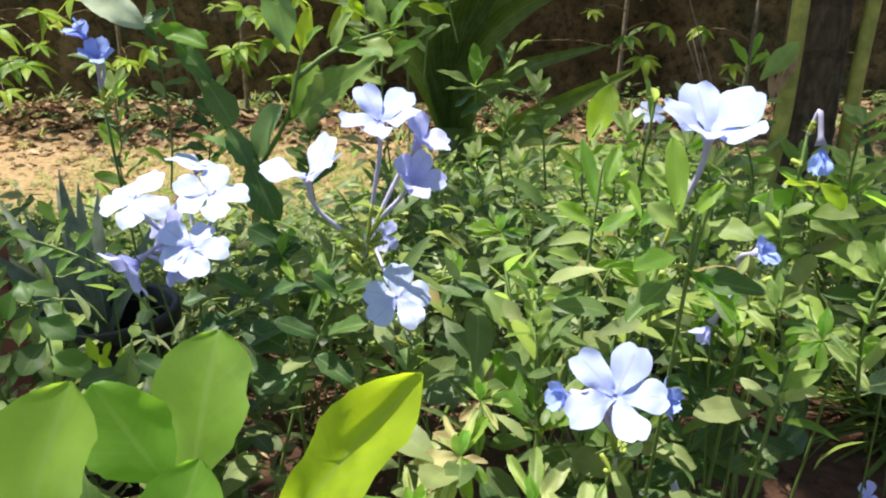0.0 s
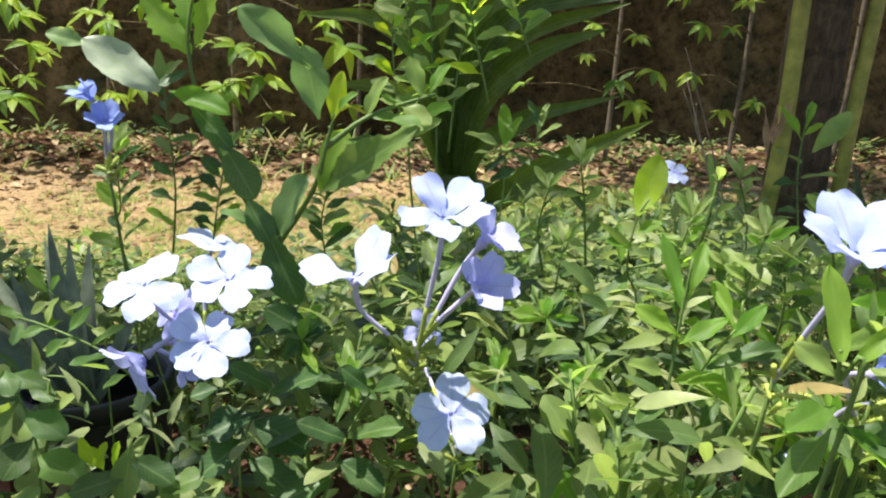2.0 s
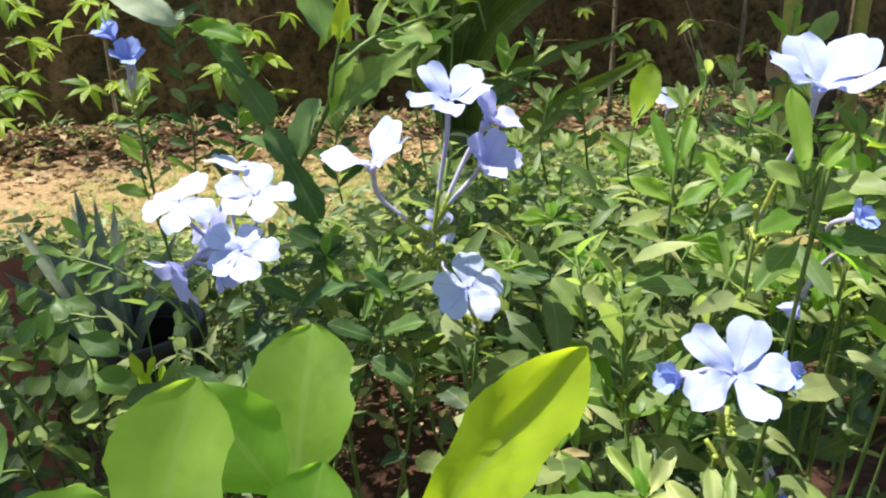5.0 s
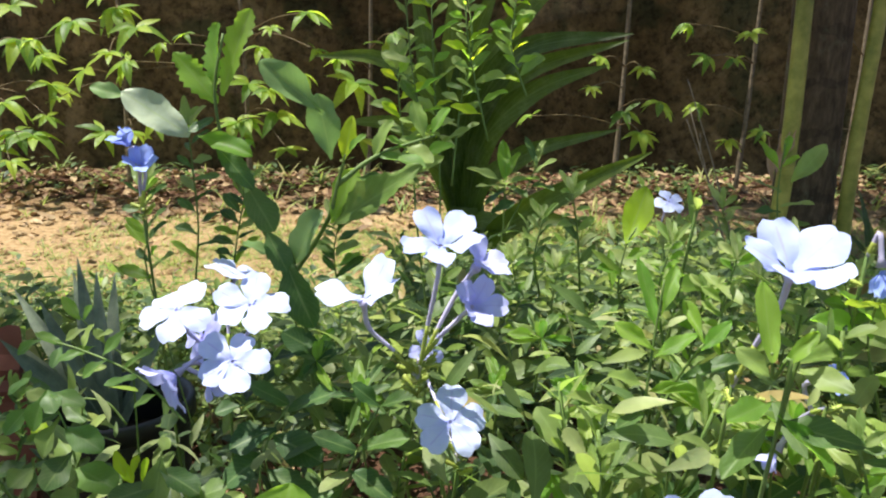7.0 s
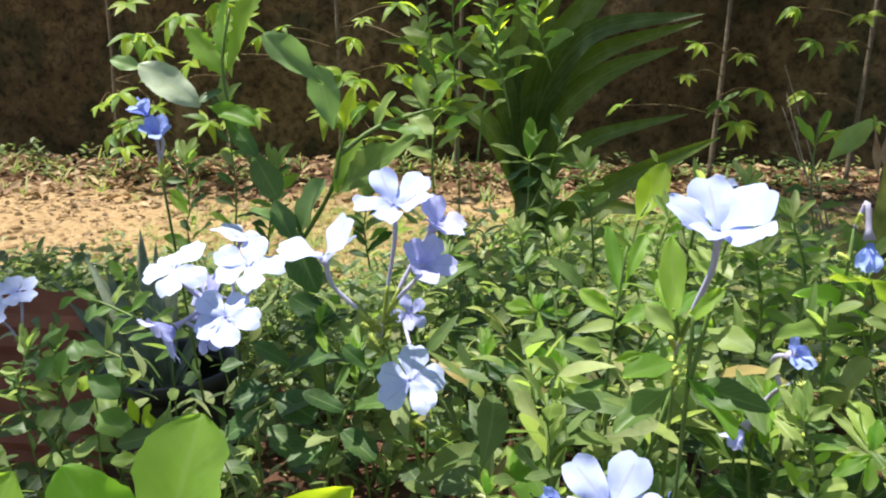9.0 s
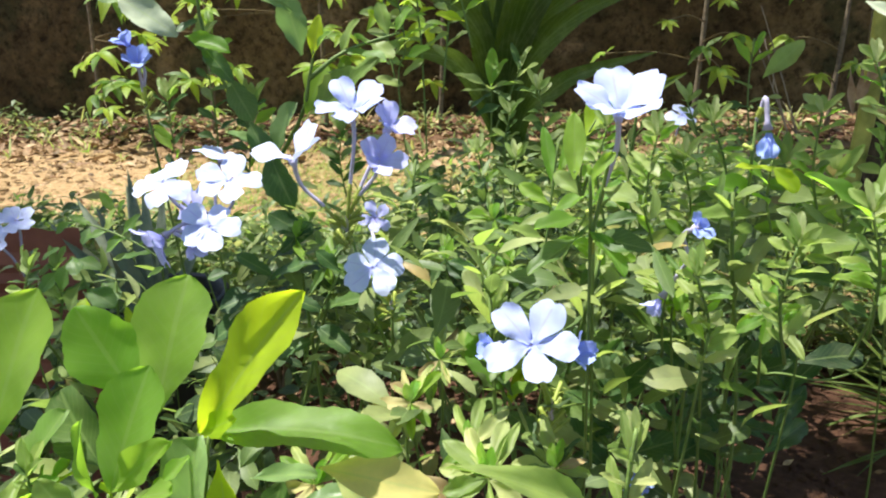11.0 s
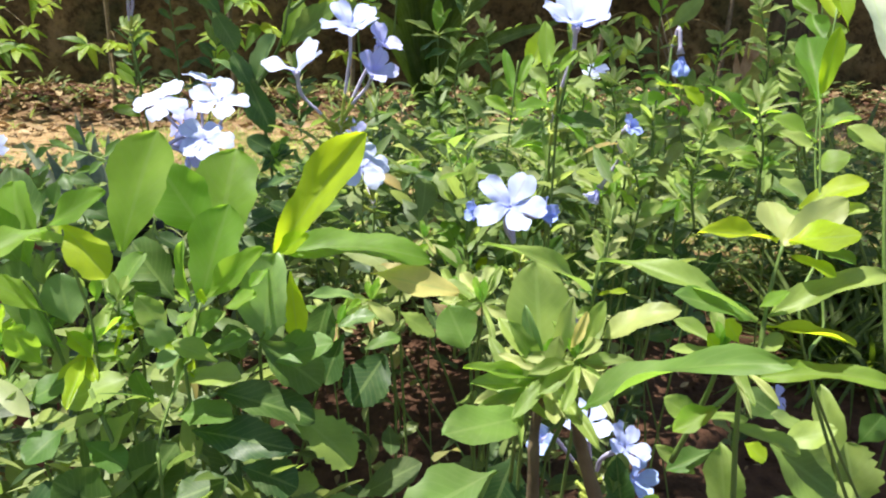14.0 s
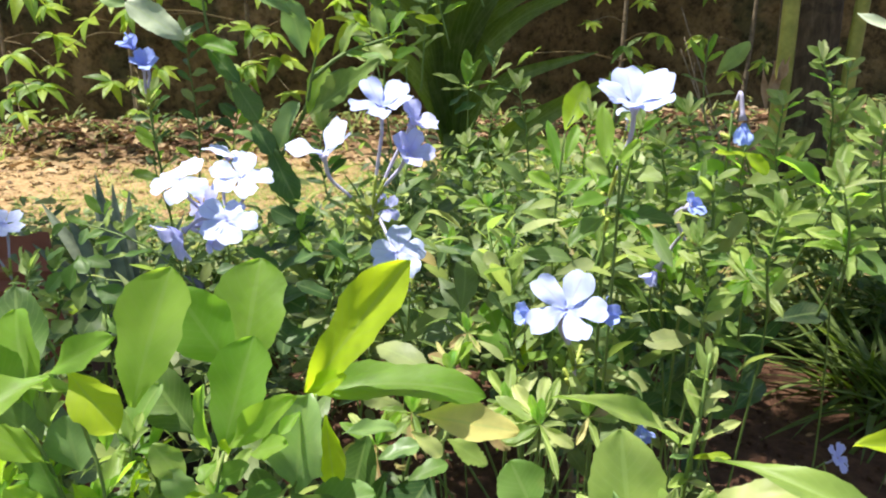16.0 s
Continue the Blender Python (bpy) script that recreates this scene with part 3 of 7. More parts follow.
def shrubs():
    rng = random.Random(11)
    spots = {}
    step = 0.060
    y = 0.14
    while y < 1.06:
        half = 0.66 * y + 0.16
        x = -half
        while x < half:
            px, py = x + rng.uniform(-0.03, 0.03), y + rng.uniform(-0.03, 0.03)
            x += step
            if open_soil(px, py) or not free_of_camera(px, py) or px > -0.048 and py < 0.195 or thinned(px, py, rng):
                continue
            key = (int((px + 3) / 0.27), int(py / 0.27))
            spots.setdefault(key, []).append((px, py))
        y += step
    # low shoots at the near edge of the bed, with a gap in them
    x = -0.24
    while x < -0.035:
        for py in (0.075, 0.12):
            spots.setdefault((int((x + 3) / 0.2), -1), []).append((x + rng.uniform(-0.012, 0.012), py + rng.uniform(-0.012, 0.012)))
        x += 0.032
    for key, tips in spots.items():
        cx, cy = sum(p[0] for p in tips) / len(tips), sum(p[1] for p in tips) / len(tips)
        foot = Vector((cx, cy + 0.03, ground_z(cx, cy)))
        bush = thing("plumbago_shrub", foot, "leafy green plumbago shrub growing in brown garden soil", "shrub", "plumbago shrubs")
        total = 0
        if cy < 0.6:
            for _ in range(2):
                top = foot + Vector((rng.uniform(-0.05, 0.05), rng.uniform(-0.05, 0.05), rng.uniform(0.16, 0.24)))
                part("woody_stem", tube("woody_stem", smooth_path([foot + Vector((0, 0, -0.01)), foot.lerp(top, 0.5) + Vector((rng.uniform(-0.015, 0.015), rng.uniform(-0.015, 0.015), 0)), top], 5), 0.0042, 0.0018, m_woody, 7, lambda u: 1 + 0.12 * math.sin(u * 31)), bush)
        for px, py in tips:
            spike = rng.random() < (0.36 if px > 0 and py > 0.2 else 0.12)
            h = (0.338 if py < 0.16 else crown_height(px, py)) * (rng.uniform(0.74, 1.03) if not spike else rng.uniform(1.0, 1.15 if px > 0 else 1.05))
            tip = Vector((px, py, h))
            mid = foot.lerp(tip, 0.55) + Vector(((px - cx) * 0.3 + rng.uniform(-0.03, 0.03), (py - cy) * 0.3 + rng.uniform(-0.03, 0.03), 0.02))
            if total < 235:
                total += shoot(bush, [foot + Vector((rng.uniform(-0.02, 0.02), rng.uniform(-0.02, 0.02), -0.01)), mid, tip], 15 if spike else 11, rng, 0.0012, 0.0007, (0.027 if px > 0 else 0.031) if py < 0.5 else 0.035, 0.84 if bare_below(px, py) and py < 0.4 else 0.72 if bare_below(px, py) else 0.55 if spike else 0.40, narrow=spike)
        mass(bush, tips, rng)


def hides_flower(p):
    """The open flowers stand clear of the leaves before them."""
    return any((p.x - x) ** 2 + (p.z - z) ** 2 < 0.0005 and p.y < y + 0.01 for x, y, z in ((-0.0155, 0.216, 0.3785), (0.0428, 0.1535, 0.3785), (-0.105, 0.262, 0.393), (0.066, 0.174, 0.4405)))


def mass(bush, tips, rng):
    """The many lower leaves inside a shrub, joined."""
    o = bush.matrix_basis.translation
    V, F, U = [], [], []
    shapes = [blade_data(1.0, 0.42, spoon, rows=9, cols=2, tight=1.2, fold=0.2, droop=0.1 + 0.15 * i, seed=40 + i, teeth=0.05) for i in range(3)]
    for px, py in tips:
        h = 0.325 if py < 0.16 else crown_height(px, py)
        low = (0.86 if py < 0.3 else 0.74) if bare_below(px, py) else 0.25
        for _ in range(16 if low > 0.5 else 48):
            z = h * (low + (0.95 - low) * rng.random() ** 0.8)
            a = rng.random() * 6.28
            way = Vector((math.cos(a), math.sin(a), rng.uniform(-0.5, 1.0)))
            m = aim(Vector((px + rng.uniform(-0.04, 0.04), py + rng.uniform(-0.04, 0.04), z)) - o, way, (rng.uniform(-0.9, 0.9), rng.uniform(-0.9, 0.9), 1), rng.uniform(0.010, 0.029))
            v, f, uv = shapes[rng.randrange(3)]
            b = len(V)
            V += [m @ Vector(q) for q in v]
            F += [tuple(b + i for i in q) for q in f]
            U += uv
    fine = [blade_data(1.0, 0.25 + 0.05 * i, lance, rows=5, cols=2, fold=0.25, droop=0.1 + 0.2 * i, twist=0.3 * i, seed=50 + i, ragged=0.05) for i in range(3)]
    FV, FF, FU = [], [], []
    for px, py in tips:
        h = 0.335 if py < 0.16 else crown_height(px, py)
        for _ in range((30 if py < 0.35 else 44) if px > -0.02 else 14):
            a = rng.random() * 6.28
            way = Vector((math.cos(a), math.sin(a), rng.uniform(-0.1, 1.3)))
            z = h * rng.uniform(0.84, 1.03)
            at = Vector((px + rng.uniform(-0.04, 0.04), py + rng.uniform(-0.04, 0.04), z))
            m = aim(at - o, way, (rng.uniform(-0.9, 0.9), rng.uniform(-0.9, 0.9), 1), rng.uniform(0.008, 0.024))
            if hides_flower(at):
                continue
            v, f, uv = fine[rng.randrange(3)]
            b = len(FV)
            FV += [m @ Vector(q) for q in v]
            FF += [tuple(b + i for i in q) for q in f]
            FU += uv
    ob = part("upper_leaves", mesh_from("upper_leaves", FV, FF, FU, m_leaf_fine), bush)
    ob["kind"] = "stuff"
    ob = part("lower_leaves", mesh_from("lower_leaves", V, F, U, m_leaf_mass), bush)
    ob["kind"] = "stuff"


shrubs()


# ---- flowering stems ----
def raceme(label, hub, foot, blooms, bracts=5, seed=0):
    """A flowering stem: a thin axis, sticky bracts round its head, and flowers.
    blooms: (centre, facing, cup, spin, size, blue)."""
    rng = random.Random(seed)
    plant = thing("plumbago_flower_stem", foot, label, "flower", "plumbago flower stems")
    o = Vector(foot)
    hub = Vector(hub)
    mid = o.lerp(hub, 0.55) + Vector((rng.uniform(-0.02, 0.02), 0.015, 0.01))
    path = smooth_path([o, mid, hub], 8)
    part("stem", tube("stem", [p - o for p in path], 0.0010, 0.0006, m_stem, 6), plant)
    for i in range(bracts):
        a = rng.random() * 6.28
        d = Vector((math.cos(a) * 0.7, math.sin(a) * 0.7, rng.uniform(0.1, 1.0)))
        p = hub - Vector((0, 0, rng.uniform(0, 0.012)))
        part("calyx", calyx_mesh(p - o, p - o + d.normalized() * rng.uniform(0.004, 0.009)), plant)
    for k in range(9):
        u = 0.40 + 0.40 * k / 9
        p = path[int(u * (len(path) - 1))]
        a = k * 2.4 + seed
        leaf_on(plant, p, (math.cos(a), math.sin(a), 0.5), (0.4 * math.sin(k * 3.1), -0.5, 1), rng.uniform(0.013, 0.025), rng=rng)
    for i, (c, n, cup, spin, size, blue, *few) in enumerate(blooms):
        flower(plant, c, n, hub - Vector((0, 0, rng.uniform(0, 0.006))), cup, spin, size, blue, few[0] if few else 5, seed * 7 + i)
    return plant


raceme("cluster of open pale blue plumbago flowers in full sun", (-0.106, 0.282, 0.372), (-0.11, 0.36, 0.0), [
    ((-0.1165, 0.2580, 0.4015), (-0.08, -0.50, 0.86), 5, 20, 0.0136, False),
    ((-0.0930, 0.2715, 0.3990), (0.06, -0.48, 0.87), 5, 50, 0.0142, False),
    ((-0.0960, 0.2550, 0.3825), (0.10, -0.66, 0.72), 5, 36, 0.0130, False),
    ((-0.1120, 0.2700, 0.3860), (-0.30, -0.70, 0.30), 8, 0, 0.0112, 2),
    ((-0.1030, 0.2900, 0.4060), (0.30, 0.10, 0.90), 18, 33, 0.0125, False),
    ((-0.1165, 0.2515, 0.3785), (-0.55, -0.58, -0.30), 50, 15, 0.0132, 2),
    ((-0.1060, 0.2560, 0.3755), (0.80, -0.40, -0.20), 66, 15, 0.0085, 2),
], 6, 1)
raceme("pale lilac blue plumbago flowers opening on a sticky stalk", (-0.026, 0.222, 0.396), (-0.02, 0.28, 0.0), [
    ((-0.0425, 0.2150, 0.4200), (-0.10, -0.36, 0.90), 26, 8, 0.0146, False, (0, 2, 3)),
    ((-0.0190, 0.2120, 0.4375), (0.06, -0.40, 0.90), 30, 18, 0.0128, 4),
    # lilac petals put the shade on these two flowers into their colour
    ((-0.0075, 0.2180, 0.4300), (0.45, -0.35, 0.75), 52, 0, 0.0096, 2),
    ((-0.0095, 0.2080, 0.4200), (0.20, -0.55, 0.40), 56, 30, 0.0092, 2),
], 16, 2)
raceme("single pale blue plumbago flower facing outward", (-0.012, 0.232, 0.360), (-0.01, 0.27, 0.0), [
    # palest petals make up for the shade cast by the flowers above
    ((-0.0155, 0.2160, 0.3785), (0.02, -0.78, 0.62), 6, 54, 0.0116, False),
    ((-0.024, 0.262, 0.385), (0.3, -0.7, 0.4), 30, 10, 0.0070, 2),
], 4, 3)
raceme("large pale blue plumbago flower low on its stalk", (0.050, 0.172, 0.350), (0.06, 0.24, 0.0), [
    ((0.0428, 0.1535, 0.3785), (0.06, -0.62, 0.78), 14, 30, 0.0132, 4),
    ((0.054, 0.159, 0.374), (0.7, -0.3, 0.2), 62, 10, 0.0070, True),
    ((0.033, 0.161, 0.374), (-0.7, -0.3, 0.1), 66, 10, 0.0062, True),
], 8, 4)
raceme("large cup-shaped pale blue plumbago flower on a tall stalk", (0.062, 0.190, 0.405), (0.07, 0.26, 0.0), [
    ((0.0660, 0.1740, 0.4405), (-0.05, -0.42, 0.90), 36, 54, 0.0137, 4),
], 4, 5)
raceme("wilted blue plumbago flowers hanging on thin stalks", (0.104, 0.212, 0.372), (0.11, 0.27, 0.0), [
    ((0.097, 0.203, 0.399), (0.1, -0.5, 0.3), 64, 0, 0.0054, True),
], 3, 6)
raceme("closed blue plumbago bud hanging on a pale tube", (0.0985, 0.206, 0.389), (0.10, 0.26, 0.0), [
    ((0.089, 0.214, 0.369), (-0.5, -0.1, -0.8), 78, 0, 0.0062, 2),
], 2, 19)
raceme("half closed blue plumbago flower on a tall leafy shoot", (-0.146, 0.306, 0.432), (-0.15, 0.37, 0.0), [
    ((-0.1415, 0.2970, 0.4500), (0.25, -0.5, 0.60), 60, 36, 0.0085, True),
    ((-0.1455, 0.2985, 0.4580), (-0.3, -0.3, 0.85), 72, 0, 0.0078, True),
], 5, 7)
raceme("small open pale blue plumbago flower beyond the shrubs", (0.166, 0.59, 0.36), (0.17, 0.62, 0.0), [
    ((0.168, 0.575, 0.389), (0.05, -0.60, 0.80), 4, 0, 0.0128, False),
], 3, 8)
raceme("drooping closed blue plumbago flower on a bent stalk", (0.121, 0.233, 0.430), (0.15, 0.28, 0.0), [
    ((0.124, 0.229, 0.426), (0.1, -0.15, -0.95), 78, 0, 0.0088, 3),
], 1, 9)
raceme("pale blue plumbago flowers half hidden in leaves", (-0.258, 0.34, 0.33), (-0.26, 0.38, 0.0), [
    ((-0.262, 0.328, 0.350), (-0.1, -0.6, 0.75), 14, 0, 0.0112, False),
    ((-0.251, 0.334, 0.362), (0.3, -0.5, 0.8), 16, 20, 0.0108, False),
], 4, 10)
raceme("pale blue plumbago flowers low among the leaves", (0.074, 0.125, 0.285), (0.08, 0.17, 0.0), [
    ((0.065, 0.105, 0.320), (-0.2, -0.5, 0.8), 20, 0, 0.0078, 4),
    ((0.078, 0.105, 0.311), (0.4, -0.5, 0.7), 20, 20, 0.0080, 4),
    ((0.082, 0.105, 0.299), (0.2, -0.7, 0.6), 24, 40, 0.0074, 3),
    ((0.051, 0.105, 0.314), (-0.4, -0.7, 0.4), 50, 40, 0.0060, 3),
], 4, 12)


raceme("small blue plumbago bud under a larger flower", (0.083, 0.205, 0.300), (0.09, 0.24, 0.0), [
    ((0.082, 0.198, 0.308), (0.2, -0.4, -0.6), 72, 0, 0.0075, True),
], 2, 13)
raceme("blue plumbago flowers low over dark shaded soil", (0.300, 0.425, 0.130), (0.31, 0.45, 0.0), [
    ((0.304, 0.418, 0.138), (0.3, -0.5, 0.7), 20, 30, 0.0115, 2),
], 3, 14)



# ---- strap-leaved plant beyond the shrubs ----
def strap_plant():
    foot = Vector((0.02, 1.0, 0.0))
    plant = thing("strap_leaf_plant", foot, "clump of long dark green arching strap leaves on sandy soil", "plant")
    part("stem", tube("stem", smooth_path([(0, 0, -0.02), (0.0, 0, 0.14), (0.0, 0, 0.31)], 5), 0.034, 0.026, m_strap, 10), plant)

    def one(points, width):
        """A leaf along a curved middle line, given in metres from the plant's foot; it starts at the stem."""
        path = smooth_path([(0.0, 0.0, points[0][2] - 0.10)] + points, 5)
        v, f, uv = [], [], []
        n = len(path) - 1
        for i, p in enumerate(path):
            d = (path[min(i + 1, n)] - path[max(i - 1, 0)]).normalized()
            side = d.cross(Vector((0.1, -0.9, 0.35))).normalized()
            up = side.cross(d)
            w = 0.5 * width * strap(i / n)
            for k, (a2, lift) in enumerate(((-1, 0.35), (-0.5, 0.12), (0, 0), (0.5, 0.12), (1, 0.35))):
                v.append(p + side * (w * a2) + up * (w * lift))
                uv.append((k / 4, i / n))
        for i in range(n):
            for k in range(4):
                f.append((i * 5 + k, i * 5 + k + 1, i * 5 + k + 6, i * 5 + k + 5))
        part("leaf", mesh_from("leaf", v, f, uv, m_strap), plant)

    # leaves arching outward to both sides and upright ones behind
    one([(-0.004, -0.020, 0.364), (0.008, -0.050, 0.442), (0.062, -0.100, 0.518), (0.179, -0.160, 0.536)], 0.040)
    one([(0.002, -0.010, 0.355), (0.016, -0.030, 0.430), (0.069, -0.070, 0.493), (0.185, -0.120, 0.531)], 0.036)
    one([(0.006, -0.020, 0.348), (0.028, -0.050, 0.420), (0.085, -0.090, 0.473), (0.160, -0.130, 0.502)], 0.034)
    one([(0.017, -0.030, 0.338), (0.055, -0.070, 0.378), (0.090, -0.100, 0.401), (0.171, -0.160, 0.429)], 0.026)
    one([(0.029, -0.030, 0.254), (0.054, -0.100, 0.305), (0.117, -0.160, 0.358), (0.193, -0.220, 0.409)], 0.034)
    one([(-0.009, 0.000, 0.361), (-0.001, -0.020, 0.448), (0.028, -0.040, 0.521), (0.097, -0.070, 0.607)], 0.040)
    one([(-0.015, 0.000, 0.361), (-0.010, 0.000, 0.447), (0.006, 0.000, 0.530), (0.042, -0.020, 0.627)], 0.038)
    one([(-0.021, 0.000, 0.361), (-0.024, 0.000, 0.447), (-0.023, 0.000, 0.537), (-0.015, 0.000, 0.637)], 0.036)
    one([(-0.028, 0.000, 0.361), (-0.042, 0.000, 0.447), (-0.060, 0.000, 0.529), (-0.076, 0.000, 0.629)], 0.036)
    one([(-0.025, -0.010, 0.354), (-0.045, -0.030, 0.455), (-0.109, -0.080, 0.506), (-0.189, -0.120, 0.511)], 0.030)
    one([(-0.029, -0.010, 0.338), (-0.064, -0.030, 0.403), (-0.105, -0.050, 0.426), (-0.160, -0.080, 0.431)], 0.030)
    one([(-0.011, 0.020, 0.350), (0.018, 0.030, 0.454), (0.062, 0.050, 0.548), (0.142, 0.050, 0.631)], 0.036)
    one([(0.009, -0.020, 0.284), (0.046, -0.070, 0.295), (0.091, -0.120, 0.313), (0.147, -0.160, 0.314)], 0.028)


strap_plant()


# ---- palm stem with leaf stalks ----
def frond_mesh(length, seed):
    """A feather leaf: an arching midrib with narrow leaflets along both sides."""
    rng = random.Random(seed)
    path = smooth_path([(0, 0, 0), (0, length * 0.4, length * 0.16), (0, length * 0.75, length * 0.10), (0, length, -length * 0.12)], 8)
    V, F = tube_data(path, 0.012, 0.003, 5)
    U = [(0.5, 0.5)] * len(V)
    blade = blade_data(1.0, 0.085, lance, rows=4, cols=2, fold=0.3, droop=0.3, seed=seed)
    n = len(path)
    for i in range(46):
        u = 0.16 + 0.82 * i / 46
        p = path[int(u * (n - 1))].lerp(path[min(n - 1, int(u * (n - 1)) + 1)], (u * (n - 1)) % 1)
        for sgn in (-1, 1):
            m = aim(p, (sgn, 0.55, rng.uniform(-0.1, 0.25)), (0, 0, 1), (0.34 - 0.22 * abs(u - 0.45)) * rng.uniform(0.9, 1.1))
            b = len(V)
            V += [m @ Vector(q) for q in blade[0]]
            F += [tuple(b + k for k in q) for q in blade[1]]
            U += blade[2]
    return mesh_from("frond", V, F, U, m_strap)


def palm():
    foot = Vector((0.915, 1.80, 0.0))
    tree = thing("palm_tree", foot, "brown palm trunk with yellow-green leaf stalks, flared foot on soil", "tree")
    part("trunk", tube("trunk", smooth_path([(0.01, 0, -0.03), (0.005, 0, 0.1), (0.0, 0.0, 0.4), (-0.005, 0, 0.9), (0.0, 0, 1.9)], 10), 0.076, 0.066, m_bark, 20,
                       lambda u: 1.0 + 0.55 * math.exp(-u * 12) + 0.02 * math.sin(u * 120)), tree)

    def stalk(points, r0, r1):
        part("leaf_stalk", tube("leaf_stalk", smooth_path(points, 8), r0, r1, m_petiole, 10), tree, None, "smooth yellow-green leaf stalk")
    stalk([(-0.105, -0.075, 0.03), (-0.090, -0.085, 0.3), (-0.098, -0.085, 0.9), (-0.09, -0.03, 2.0)], 0.021, 0.017)
    stalk([(0.078, -0.075, 0.02), (0.070, -0.085, 0.3), (0.086, -0.085, 0.9), (0.09, -0.03, 2.0)], 0.018, 0.015)
    for k in range(4):
        v, f, uv = blade_data(0.12 - 0.02 * k, 0.016, lance, rows=7, cols=4, fold=0.5, droop=-0.1, wave=0.3, seed=60 + k)
        part("dry_husk", mesh_from("dry_husk", v, f, uv, m_husk), tree, aim((-0.132 + 0.006 * k, -0.110 - 0.004 * k, 0.24 + 0.025 * k), (-0.25 + 0.16 * k, -0.05, 1), (0, -1, 0.1)), "torn dry orange-brown leaf sheath")
    shapes = [frond_mesh(1.35, 3), frond_mesh(1.2, 4)]
    for k, (a, lift) in enumerate(((-100, 0.5), (-82, 0.35), (-66, 0.6), (-118, 0.7), (-45, 0.4), (-20, 0.6), (10, 0.5), (40, 0.4), (70, 0.6), (95, 0.8), (-135, 1.1))):
        way = Vector((math.sin(radians(a)), math.cos(radians(a)), lift))
        part("frond", shapes[k % 2], tree, aim((0.0, 0, 1.86), way, (0, 0, 1)))


palm()


# ---- cassava plants by the wall ----
LEAFLETS = [leaf_mesh("leaflet", m_cassava, 0.31 + 0.04 * i, lance, rows=6, fold=0.15 + 0.1 * i, droop=(0.15, 0.35, 0.6)[i], twist=(-0.4, 0.0, 0.5)[i], seed=i) for i in range(3)]


def cassava_leaf(plant, hub, size, rng, out=None):
    """A palmate leaf: five to seven leaflets hanging about the end of its stalk."""
    o = plant.matrix_basis.translation
    h = Vector(hub) - o
    out = out or Vector((rng.uniform(-0.6, 0.6), rng.uniform(-1, 0), 0))
    up = Vector((out.x * 0.5 + rng.uniform(-0.5, 0.5), out.y * 0.5 - 0.3 + rng.uniform(-0.4, 0.3), 1)).normalized()
    x = Vector((out.x, out.y, 0.0)).normalized()
    n = rng.choice((5, 6, 7))
    fan = radians(230)
    for i in range(n):
        a = -fan / 2 + fan * i / (n - 1)
        d = x.copy()
        d.rotate(Matrix.Rotation(a, 3, up))
        d.z -= 0.10 + rng.uniform(0, 0.55)
        part("leaflet", rng.choice(LEAFLETS), plant, aim(h, d, up, size * (0.65 + 0.35 * math.cos(a * 0.7)) * rng.uniform(0.9, 1.1)))


def cassava(foot, height, hubs, lean=0.0, seed=0, crown=2):
    rng = random.Random(seed)
    foot = Vector((foot[0], foot[1], ground_z(foot[0], foot[1]) - 0.01))
    plant = thing("cassava_plant", foot, "thin-stemmed cassava plant with drooping palmate leaves by the wall", "plant", "cassava plants")
    path = smooth_path([(0, 0, 0), (lean * 0.4 + 0.01, 0.01, height * 0.4), (lean, 0.02, height)], 8)
    part("stem", tube("stem", path, 0.011, 0.006, m_cstem, 8, lambda u: 1 + 0.12 * math.sin(u * 70)), plant)
    top = [(rng.uniform(-0.35, 0.35) + foot.x + lean, foot.y + rng.uniform(-0.3, 0.2), foot.z + height + rng.uniform(-0.1, 0.25)) for _ in range(crown)]
    for hub in list(hubs) + top:
        h = Vector(hub) - foot
        k = min(range(len(path)), key=lambda i: abs(path[i].z - (h.z - 0.03)))
        p = path[k]
        st = smooth_path([p, p.lerp(h, 0.5) + Vector((0, 0, 0.02)), h], 4)
        part("leaf_stalk", tube("leaf_stalk", st, 0.0032, 0.002, m_cpetiole, 5), plant)
        size = rng.uniform(0.09, 0.15) * (0.88 if foot.x < 0 else 0.66)
        cassava_leaf(plant, hub, size, rng, (h - p) if (h - p).xy.length > 0.02 else None)
        for _ in range(1 if hub not in top and foot.x < -0.6 else 0):
            g = h + Vector((rng.uniform(-0.15, 0.15), rng.uniform(-0.12, 0.05), rng.uniform(-0.14, 0.08)))
            part("leaf_stalk", tube("leaf_stalk", smooth_path([p, p.lerp(g, 0.5) + Vector((0, 0, 0.03)), g], 4), 0.0022, 0.0014, m_cpetiole, 5), plant)
            cassava_leaf(plant, g + foot, size * rng.uniform(0.5, 0.85), rng, g - p if (g - p).xy.length > 0.02 else None)


cassava((-1.91, 3.06), 1.45, [(-1.63, 2.80, 0.74), (-1.53, 2.66, 0.61), (-1.59, 2.94, 0.45), (-1.61, 2.80, 0.26), (-1.62, 2.66, 0.39), (-1.76, 2.94, 0.26)], 0.03, 1)
cassava((-1.33, 2.98), 1.55, [(-1.30, 2.58, 0.67), (-1.26, 2.86, 0.74), (-1.34, 2.72, 0.51), (-1.08, 2.58, 0.65), (-1.36, 2.86, 0.27), (-1.10, 2.72, 0.32)], 0.02, 2)
